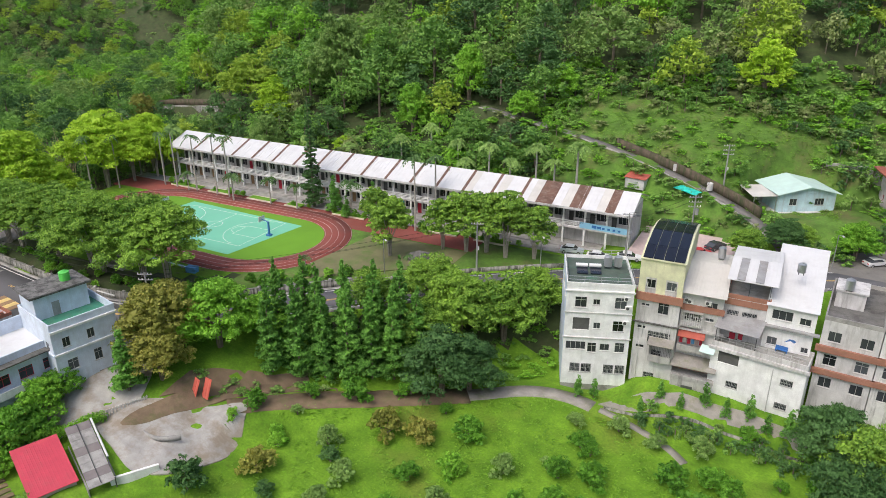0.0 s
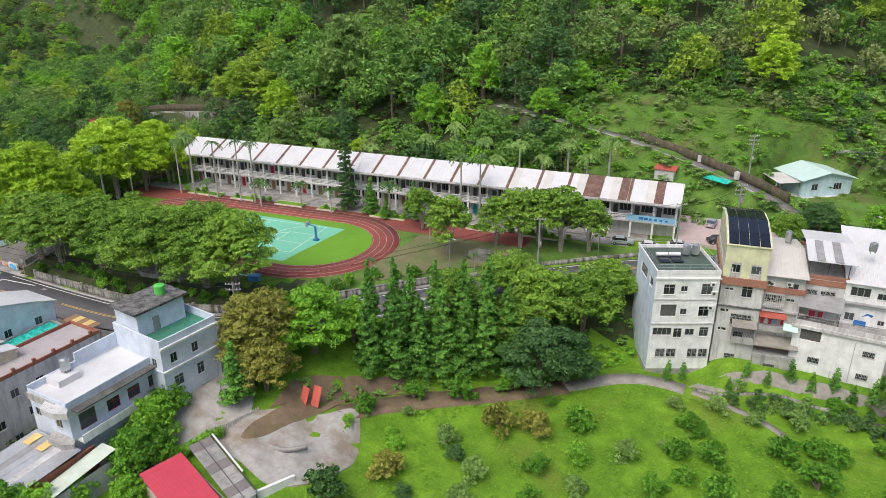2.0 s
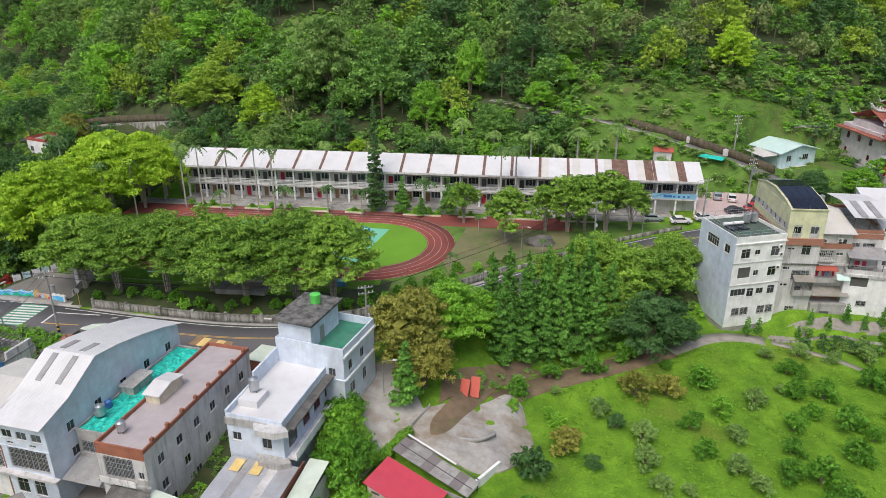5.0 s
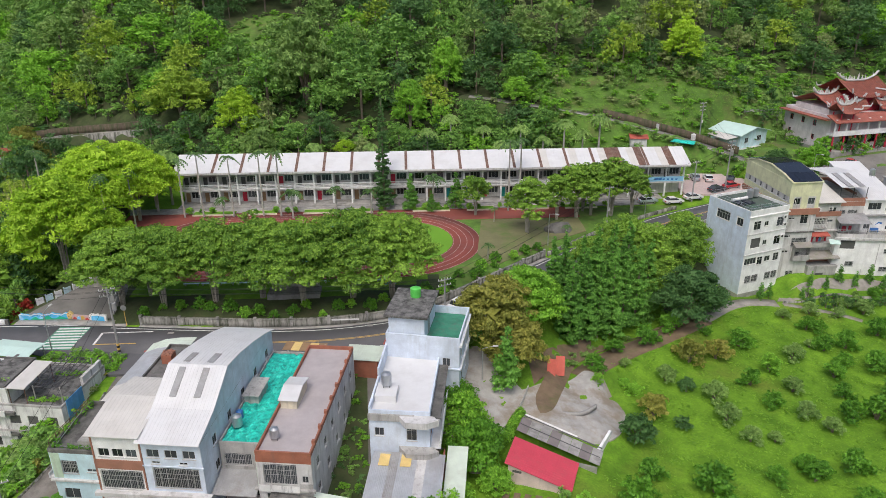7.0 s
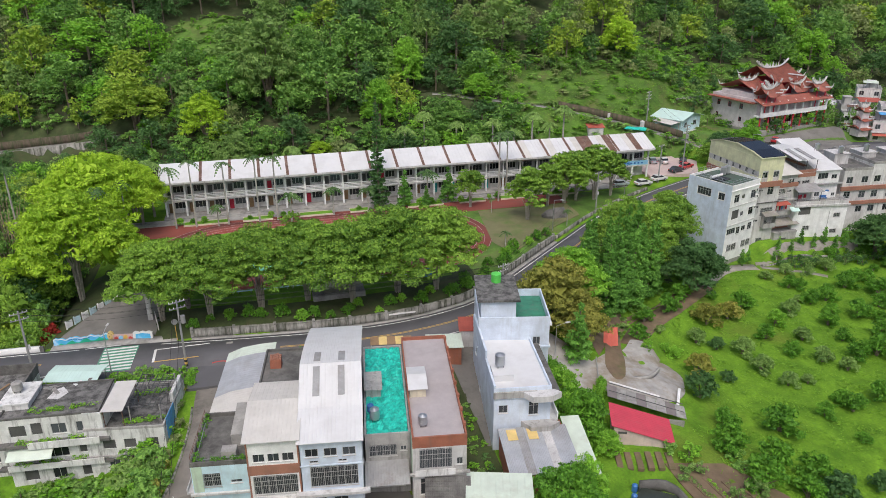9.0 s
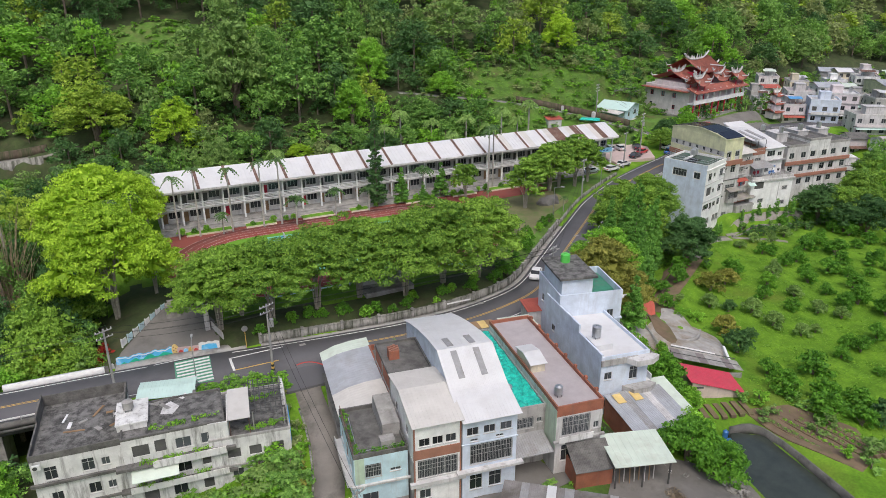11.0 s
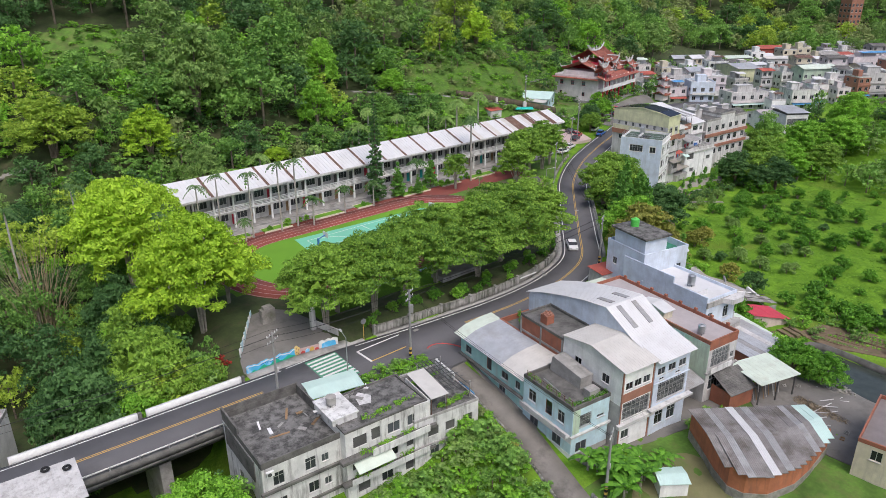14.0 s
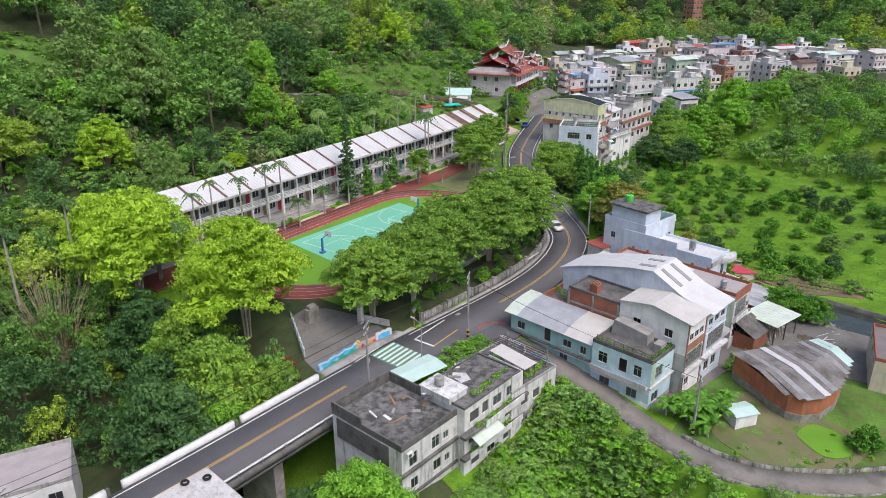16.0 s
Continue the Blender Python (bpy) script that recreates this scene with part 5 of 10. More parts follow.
part("roof_patch", prism(bmesh.new(), [(4.2, 4.0), (5.6, 3.6), (6.4, 5.0), (5.4, 6.4), (4.6, 5.8)], 12.035, 12.05), M["lightgrey_wall"], r2, "pale spilled mortar patch")
r3 = house("derelict end house with bare window holes", -142.2, 49.3, -8.5, -9, 9.3, 9.9, 9.7, "old_white_wall", "old_screed", 0.3, "grey_wall",
           front=[(1.9, 7.0, 1.5, 1.3, "open"), (4.4, 7.0, 1.4, 1.3, "open"), (7.0, 7.0, 1.4, 1.3, "open"), (2.2, 4.2, 1.3, 1.2), (4.6, 4.2, 1.3, 1.2), (7.2, 4.2, 1.2, 1.2), (2.2, 1.4, 1.3, 1.2)], right=[(5, 6.4, 1.4, 1.4, "open")], bands=((5.9, 0.2, "grey_wall", 0.2),))
part("rusty_canopy", profile(bmesh.new(), [(0.0, 12.3), (6.0, 12.7), (6.0, 12.64), (0.0, 12.24)], 2.4, 4.9), M["cream_roof"], r3, "rust-edged cream sheet canopy on posts")
for x, y in ((2.5, 0.2), (4.7, 0.2), (2.5, 5.6), (4.7, 5.6)):
    part("canopy_post", boxes((x, y, 9.7, x + 0.08, y + 0.08, 12.26 + 0.065 * y)), M["rust"], r3)
part("room_wall", boxes((0.1, 0.15, 9.7, 2.3, 0.3, 12.1), (2.2, 0.3, 9.7, 2.35, 6.0, 12.1)), M["old_white_wall"], r3)
part("blue_screen", boxes((9.31, 1.0, 6.6, 9.4, 4.4, 10.2), (9.31, 2.0, 6.6, 9.44, 2.06, 10.2), (9.31, 3.2, 6.6, 9.44, 3.26, 10.2)), M["blue_sheet"], r3, "bright blue corrugated screen")
part("roof_wall", boxes((8.8, 5.2, 9.7, 9.2, 9.6, 11.0)), M["old_white_wall"], r3)
for k in range(7):
    part("pergola_beam", bars(((5.0 + 0.6 * k, 1.0, 12.0 - 0.05 * k), (4.9 + 0.62 * k, 8.4, 12.3 - 0.12 * k), 0.06), n=5), M["dark_metal"], r3)
for k in range(9):
    part("pergola_slat", bars(((4.9, 1.0 + 0.9 * k, 12.15), (9.0, 1.2 + 0.9 * k, 11.9 - 0.3 * (k % 3 == 1)), 0.04), n=5), M["dark_metal"], r3)
for x, y in ((5.2, 1.2), (8.8, 1.2), (5.2, 8.2), (8.8, 8.2)):
    part("pergola_post", bars(((x, y, 9.7), (x, y, 12.1), 0.08), n=6), M["concrete"], r3)
tank(-150.0, 55.0, 4.45, 0.6, 0.9, "concrete", "round weathered concrete water tank on a roof")
cn = thing("canopy", "pale mint sheet canopy beside the crossing", "canopy", pose(-149.2, 60.9, -0.9, 0, 0, -13))
part("roof", ribbed(6.9, 3.8, [(-0.1, 2.9), (2.0, 3.2), (3.9, 3.0)], 0.5, over=0.1), M["mint_canopy"], cn)
for x, y in ((0.2, 0.2), (6.5, 0.2), (0.2, 3.5), (6.5, 3.5)):
    part("post", boxes((x, y, -0.4, x + 0.1, y + 0.1, 2.95)), M["metal"], cn)

# ---- houses above the orchard ----
WROT = 20.0
wb = house("four-storey white house with a green railed roof", -26.2, 91.0, -7.2, WROT, 9.6, 10.6, 16.4, "white_wall", "worn_green", 0.55, "white_wall",
           front=[(1.3, 13.0, 1.7, 1.7), (3.9, 13.5, 1.0, 0.9), (7.0, 13.0, 1.7, 1.8), (1.2, 9.3, 2.4, 2.0, "open"), (4.2, 9.6, 1.0, 1.0), (7.0, 9.3, 1.6, 1.7), (0.4, 6.0, 2.9, 1.3), (3.6, 5.6, 1.3, 1.6), (5.4, 6.0, 1.4, 1.1), (7.6, 5.8, 1.4, 1.6), (1.2, 2.1, 1.5, 1.5, "grille"), (2.9, 2.1, 1.5, 1.5, "grille"), (6.2, 2.1, 1.5, 1.5, "grille"), (7.9, 2.1, 1.4, 1.5, "grille")],
           left=[(2.4, 13.4, 3.4, 1.7), (7.6, 13.4, 1.5, 1.5)], bands=((8.0, 0.16, "lightgrey_wall", 0.18), (12.1, 0.14, "lightgrey_wall", 0.12), (15.6, 0.2, "white_wall", 0.2)))
part("side_paint", boxes((-0.045, -0.02, 0.05, -0.004, 10.62, 13.3), (-0.045, -0.02, 13.3, -0.004, 1.4, 15.2), (-0.045, 3.1, 13.3, -0.004, 4.7, 15.2), (-0.045, 8.3, 13.3, -0.004, 10.62, 15.2), (-0.045, -0.02, 15.2, -0.004, 10.62, 16.9)), M["blue_wall"], wb, "pale blue rendered side")
rails = []
for k in range(5):
    rails += [((0.1 + 2.35 * k, 0.1, 16.9), (0.1 + 2.35 * k, 0.1, 17.9), 0.03), ((0.1 + 2.35 * k, 10.5, 16.9), (0.1 + 2.35 * k, 10.5, 17.9), 0.03), ((0.1, 0.1 + 2.6 * k, 16.9), (0.1, 0.1 + 2.6 * k, 17.9), 0.03), ((9.5, 0.1 + 2.6 * k, 16.9), (9.5, 0.1 + 2.6 * k, 17.9), 0.03)]
for z in (17.4, 17.9):
    rails += [((0.1, 0.1, z), (9.5, 0.1, z), 0.03), ((0.1, 10.5, z), (9.5, 10.5, z), 0.03), ((0.1, 0.1, z), (0.1, 10.5, z), 0.03), ((9.5, 0.1, z), (9.5, 10.5, z), 0.03)]
part("roof_railing", bars(*rails, n=6), M["metal"], wb, "galvanised roof railing")
for a in ((8.2, 14.5, 0), (8.3, 10.6, 0), (8.5, 13.0, 0)):
    air_conditioner(wb, a[0], -0.02, a[1])
for k in range(2):
    hz = part("solar_heater", boxes((1.6 + 2.0 * k, 4.0, 16.6, 3.2 + 2.0 * k, 6.2, 16.7)), M["solar"], wb, "rooftop solar water heater", pose(0, 0, 0))
    part("heater_drum", bars(((1.5 + 2.0 * k, 6.4, 17.0), (3.3 + 2.0 * k, 6.4, 17.0), 0.3), n=14), M["car_white"], hz)
tank(-22.6, 99.6, 9.3, 0.6, 1.5)
tank(-21.2, 100.2, 9.3, 0.6, 1.5)

ye = house("tall yellow-green house with a solar panel roof", -16.9, 95.4, -8.6, 2.5, 6.0, 17.0, 22.3, "lightgrey_wall", None, 0,
           front=[(1.0, 17.9, 1.3, 1.3), (3.8, 17.9, 1.4, 1.3), (3.0, 14.0, 1.5, 2.0), (0.6, 14.9, 1.2, 0.4), (2.0, 9.2, 3.2, 1.9, "grille"), (0.4, 11.2, 1.2, 0.5), (0.5, 8.0, 1.2, 0.5), (2.8, 6.4, 1.4, 1.7, "grille"), (2.0, 2.4, 1.6, 1.7, "grille")],
           left=row(1.5, 15.5, 7, 18.4, 0.7, 1.0) + row(2, 15, 4, 14.4, 1.1, 1.2), right=row(2, 15, 4, 18.2, 0.9, 1.1), bands=((15.9, 1.2, "brick_tile", 0.3), (12.2, 0.2, "dark_concrete", 0.25)))
part("upper_skin", boxes((-0.06, -0.06, 19.5, 6.06, -0.004, 22.3), (-0.06, -0.06, 17.1, 0.9, -0.004, 19.5), (2.4, -0.06, 17.1, 3.7, -0.004, 19.5), (5.3, -0.06, 17.1, 6.06, -0.004, 19.5), (-0.06, -0.004, 19.5, -0.004, 17.0, 22.3), (6.004, -0.004, 17.1, 6.06, 17.0, 18.1), (6.004, -0.004, 19.4, 6.06, 17.0, 22.3)), M["yellow_wall"], ye, "yellow-green rendered top storey")
part("lower_skin", boxes((-0.06, -0.004, 17.1, -0.004, 17.0, 18.3)), M["yellow_wall"], ye)
part("side_band", boxes((-0.3, -0.3, 15.9, -0.062, 17.1, 17.1)), M["brick_tile"], ye)
YR = [(-0.3, 22.4), (3.0, 23.2), (8.0, 23.8), (13.0, 23.4), (17.3, 22.4)]
part("roof", profile(bmesh.new(), YR + [(p[0], p[1] - 0.15) for p in reversed(YR)], -0.15, 6.15), M["yellow_wall"], ye)
sg = bmesh.new()
for x in (0.0, 5.85):
    profile(sg, [(0, 22.3), *[(min(max(p[0], 0), 17), p[1] - 0.16) for p in YR], (17, 22.3)], x, x + 0.15)
part("gable", sg, M["yellow_wall"], ye)
for a, b in ((0, 1), (1, 2), (2, 3), (3, 4)):
    for k in range(4):
        x0 = 0.15 + 1.44 * k
        (ya, za), (yb, zb) = YR[a], YR[b]
        part("solar_panel", profile(bmesh.new(), [(ya + 0.1, za + 0.1), (yb - 0.06, zb + 0.1), (yb - 0.06, zb + 0.16), (ya + 0.1, za + 0.16)], x0, x0 + 1.38), M["solar"], ye)

bx = part("box_balcony", boxes((2.5, -1.0, 6.6, 5.7, -0.005, 6.8), (2.5, -1.0, 6.8, 5.7, -0.88, 7.7), (2.5, -0.88, 6.8, 2.62, -0.005, 9.6), (5.58, -0.88, 6.8, 5.7, -0.005, 9.6)), M["grey_wall"], ye, "stained concrete box balcony")
part("balcony_bars", bars(*[((2.7 + 0.22 * k, -0.94, 7.7), (2.7 + 0.22 * k, -0.94, 9.5), 0.02) for k in range(14)], ((2.5, -0.94, 9.5), (5.7, -0.94, 9.5), 0.03), n=5), M["dark_metal"], bx)
part("balcony_awning", profile(bmesh.new(), [(-1.5, 9.55), (0.0, 10.2), (0.0, 10.12), (-1.5, 9.47)], 2.3, 5.9), M["path_concrete"], bx, "mossy sheet awning")
for x, z in ((0.9, 3.0), (1.2, 12.8), (5.0, 12.6)):
    part("drain_pipe", bars(((x, -0.12, z - 3), (x, -0.12, z + 6), 0.06), n=8), M["lightgrey_wall"], ye)
part("base_wall", prism(bmesh.new(), [(-0.6, -0.03), (-0.4, -1.4), (1.6, -2.4), (4.6, -2.2), (6.2, -1.0), (6.3, -0.03)], -3.0, 0.4), M["grey_wall"], ye, "rounded stained retaining base")
ca = house("narrow grey house with a cream sheet roof", -10.9, 97.0, -8.6, 2, 5.6, 15, 17.4, "lightgrey_wall", None, 0,
           front=[(0.5, 13.2, 2.4, 1.8, "grille"), (3.4, 13.6, 1.2, 0.5), (0.4, 10.2, 2.6, 1.4, "red"), (0.5, 6.0, 4.2, 1.2, "open"), (1.6, 2.4, 1.5, 1.7, "grille"), (3.4, 15.6, 1.4, 1.0)], bands=((14.9, 0.9, "brick_tile", 0.25), (11.8, 0.3, "lightgrey_wall", 0.5), (5.0, 0.8, "brick_tile", 0.15)))
part("roof", ribbed(5.8, 15, [(-1.0, 17.9), (7.5, 19.6), (15.4, 18.2)], 0.45, over=0.1), M["cream_roof"], ca)
part("roof_wall", profile(profile(bmesh.new(), [(0, 17.4), (0, 17.9), (7.5, 19.4), (15, 18.1), (15, 17.4)], 0.02, 0.15), [(0, 17.4), (0, 17.9), (7.5, 19.4), (15, 18.1), (15, 17.4)], 5.4, 5.53), M["cream_wall"], ca)
air_conditioner(ca, 0.7, -0.02, 16.0)
by = part("bay_window", boxes((0.3, -0.75, 12.5, 3.1, -0.005, 12.65), (0.3, -0.04, 12.65, 0.42, -0.005, 14.7), (2.98, -0.04, 12.65, 3.1, -0.005, 14.7), (0.3, -0.75, 14.7, 3.1, -0.005, 14.82)), M["aluminium"], ca, "projecting caged bay window")
part("bay_bars", bars(*[((0.35 + 0.3 * k, -0.72, 12.6), (0.35 + 0.3 * k, -0.72, 14.75), 0.025) for k in range(10)], *[((0.3, -0.72, 12.9 + 0.45 * k), (3.1, -0.72, 12.9 + 0.45 * k), 0.02) for k in range(4)], n=5), M["paint_white"], by)
lb = part("laundry_balcony", boxes((0.2, -1.1, 8.7, 4.6, -0.005, 8.85), (0.2, -1.1, 8.85, 4.6, -1.0, 9.7)), M["grey_wall"], ca, "narrow balcony hung with washing")
part("red_awning", profile(bmesh.new(), [(-1.5, 11.2), (0.0, 11.75), (0.0, 11.69), (-1.5, 11.14)], 0.1, 3.8), M["village_red"], lb)
for k, mm in enumerate(("red_cloth", "paint_white", "red_cloth", "blue_sheet", "pink_roof", "red_cloth")):
    part("washing", boxes((0.4 + 0.55 * k, -0.62, 9.8 + 0.1 * (k % 2), 0.8 + 0.55 * k, -0.58, 10.8)), M[mm], lb)
part("mossy_canopy", profile(bmesh.new(), [(-2.6, 6.9), (0.0, 7.7), (0.0, 7.6), (-2.6, 6.8)], -0.2, 6.0), M["path_concrete"], ca, "sagging moss-covered canopy")
part("lower_room", boxes((0.0, -2.3, 0.0, 5.8, -0.01, 4.8), (-0.1, -2.4, 4.8, 5.9, -0.01, 5.3)), M["grey_wall"], ca)
part("room_window", boxes((1.6, -2.36, 2.2, 3.2, -2.31, 3.8)), M["dark_metal"], ca)
for x in (0.3, 3.1):
    air_conditioner(ca, x, -0.02, 16.2)
sr = house("grey house with a white striped canopy over its roof terrace", -5.3, 98.4, -8.6, 0, 5.8, 14, 17.4, "lightgrey_wall", "concrete", 0.6, "brick_tile",
           front=[(0.4, 13.4, 1.6, 2.2, "grille"), (2.4, 13.4, 2.0, 2.2, "grille"), (0.6, 9.6, 1.8, 1.6)], bands=((16.4, 0.9, "brick_tile", 0.12),))
part("canopy_roof", ribbed(6.2, 13, [(-0.6, 20.4), (6.0, 21.4), (12.6, 20.6)], 0.5, over=0.2), M["white_roof"], sr, "white sheet canopy with grey roof lights")
for x in (1.0, 3.4):
    part("roof_light", profile(bmesh.new(), [(-0.5, 20.5), (5.6, 21.42), (5.6, 21.48), (-0.5, 20.56)], x, x + 1.1), M["sheet_grey"], sr)
for x, y in ((0.2, 0.1), (5.5, 0.1), (0.2, 12.2), (5.5, 12.2), (2.8, 0.1)):
    part("canopy_post", boxes((x, y, 18.0, x + 0.1, y + 0.1, 20.5)), M["dark_metal"], sr)
cw = house("white house with a sloping white sheet roof", 0.2, 98.2, -8.6, -2, 6.2, 15, 17.6, "white_wall", None, 0,
           front=[(0.7, 15.6, 2.6, 1.4), (4.2, 15.5, 1.4, 1.0), (0.6, 11.6, 1.3, 1.2), (5.0, 11.4, 0.9, 0.8)], bands=((14.4, 0.25, "sheet_grey", 0.7),))
part("roof", ribbed(6.2, 15, [(-0.5, 17.7), (15.3, 21.2)], 0.45, over=0.2), M["white_roof"], cw)
part("roof_wall", profile(profile(bmesh.new(), [(0, 17.6), (15, 21.0), (15, 17.6)], 0.02, 0.15), [(0, 17.6), (15, 21.0), (15, 17.6)], 6.05, 6.18), M["white_wall"], cw)
part("fish_painting", prism(bmesh.new(), [(0, 0), (0.8, 0.35), (1.3, 0.1), (1.5, 0.4), (1.2, 0.6), (0.6, 0.6)], 0, 0.02), M["car_blue"], cw, "blue painted shape on the wall", pose(2.8, -0.005, 12.4, 90, 0, 0))
dt = house("white terrace block with planted parapet and a corrugated awning", -5.9, 95.6, -11.2, -8, 12.4, 4.4, 13.6, "white_wall", "concrete", 0.7, "lightgrey_wall",
           front=[(1.0, 11.2, 2.8, 2.1, "open"), (9.4, 10.4, 1.6, 1.0, "grille"), (2.6, 7.6, 1.6, 1.0, "grille"), (9.2, 6.6, 1.6, 1.0, "grille")], bands=((13.1, 0.45, "lightgrey_wall", 0.35),))
part("pilaster", boxes((6.2, -0.1, 0, 6.5, -0.003, 13.0)), M["white_wall"], dt)
part("awning", ribbed(5.8, 4, [(-0.4, 16.6), (4.2, 17.6)], 0.3, over=0.1), M["sheet_grey"], dt, "grey corrugated sheet awning")
for x in (0.2, 5.5):
    part("awning_post", boxes((x, 0.1, 13.6, x + 0.1, 0.2, 16.6)), M["dark_metal"], dt)
for k in range(13):
    part("terrace_rail_post", kept("trp", lambda: finish(boxes((-0.03, -0.03, 0, 0.03, 0.03, 0.9)), "terrace_rail_post", M["aluminium"])), None, dt, "", pose(0.1 + 1.0 * k, 0.05, 14.3))
part("terrace_rail", bars(((0.1, 0.05, 15.15), (12.2, 0.05, 15.15), 0.03), ((0.1, 0.05, 14.75), (12.2, 0.05, 14.75), 0.025), n=6), M["aluminium"], dt)
part("cloth_on_line", boxes((1.6, 2.0, 14.2, 2.4, 2.05, 15.2), (2.8, 2.0, 14.4, 3.4, 2.05, 15.3)), M["red_cloth"], dt)
for x, z in ((5.9, 4.0), (8.3, 9.5)):
    part("drain_pipe", bars(((x, -0.1, z - 4), (x, -0.1, z + 3), 0.06), n=8), M["lightgrey_wall"], dt)
part("mint_awning", profile(bmesh.new(), [(-1.2, 12.6), (0.0, 13.2), (0.0, 13.12), (-1.2, 12.52)], -1.4, 0.6), M["mint_canopy"], dt, "small faded green awning")
part("blue_bench", boxes((7.6, 3.0, 13.95, 9.2, 3.4, 14.02), (7.6, 3.36, 14.02, 9.2, 3.4, 14.5), (7.65, 3.05, 13.63, 7.75, 3.35, 13.95), (9.05, 3.05, 13.63, 9.15, 3.35, 13.95)), M["car_blue"], dt)
drape("house_lane", [(-19.5, 88.4), (-17.5, 91.2), (-9.0, 93.2), (2.0, 93.0), (9.5, 92.0), (9.2, 90.6), (1.5, 91.4), (-9.0, 91.6), (-16.0, 89.2)], M["path_concrete"], 0.07, "narrow concrete lane at the foot of the houses", "path")
bank_line = spline([(-18.6, 87.9, -7.4), (-15.0, 88.8, -6.9), (-9.0, 90.6, -6.4), (1.5, 90.4, -6.4), (12, 89.2, -6.8)], 0.8)
bank_line[:, 2] = ground(bank_line[:, 0], bank_line[:, 1])
way("bank_wall", ribbon("bank_wall", bank_line, -0.12, 0.12, -0.8, 0.4, M["mossy_wall"]), "low stained wall above the orchard terrace", "wall")
for k in range(3):
    x0 = 7.2 + k * 7.0
    ge = house("weathered grey row house with brick-red balcony bands", x0, 97.4 - k * 0.5, -6.5, -5, 6.9, 14, 15.2 + (k % 2) * 1.2, "lightgrey_wall" if k != 1 else "old_white_wall", "dark_concrete", 0.6, "concrete", group="row houses",
               front=row(0.8, 6.2, 2, 12.2, 1.6, 1.5) + row(0.8, 6.2, 2, 8.6, 1.6, 1.6) + row(0.8, 6.2, 2, 5.2, 1.6, 1.5), bands=((10.6, 0.9, "brick_tile", 0.4), (7.2, 0.8, "brick_tile", 0.4)))
    part("stair_head", boxes((0.6, 5, 15.2, 4.2, 9, 17.6), (0.4, 4.8, 17.6, 4.4, 9.2, 17.8)), M["lightgrey_wall"], ge)
    tank(x0 + 2.4, 102.4, 11.15 if k % 2 == 0 else 11.2, 0.6, 1.4)

# ---- blue shed and temple ----
bl = house("pale blue bungalow with a shallow mint gable roof", -1.4, 150.6, 5.7, 30, 11.6, 9.0, 3.7, "aqua_wall", None, 0, name="bungalow", front=[(2.2, 1.3, 1.5, 1.4), (7.4, 1.3, 1.9, 1.4)], right=[(2, 1.3, 1.5, 1.3), (5.4, 1.3, 1.5, 1.3)])
part("plinth", boxes((-5.6, -0.8, -4.5, 12.0, 9.4, -0.004)), M["lightgrey_wall"], bl)
part("roof", prism(bmesh.new(), [(-0.7, 3.62), (5.8, 5.15), (12.3, 3.62), (12.3, 3.74), (5.8, 5.28), (-0.7, 3.74)], -9.7, 0.8), M["mint_canopy"], bl, "mint green sheet roof", pose(0, 0, 0, 90, 0, 0))
part("gable", prism(prism(bmesh.new(), [(0.0, 3.7), (5.8, 5.06), (11.6, 3.7)], -0.15, -0.01), [(0.0, 3.7), (5.8, 5.06), (11.6, 3.7)], -8.99, -8.85), M["aqua_wall"], bl, "", pose(0, 0, 0, 90, 0, 0))
part("porch_roof", ribbed(4.9, 6.4, [(0.2, 3.25), (6.6, 3.75)], 0.4), M["cream_roof"], bl, "faded beige porch roof", pose(-5.2, 0, 0))
for x in (-5.0, -0.4):
    for y in (0.4, 6.2):
        part("porch_post", boxes((x, y, -0.05, x + 0.15, y + 0.15, 3.3)), M["metal"], bl)


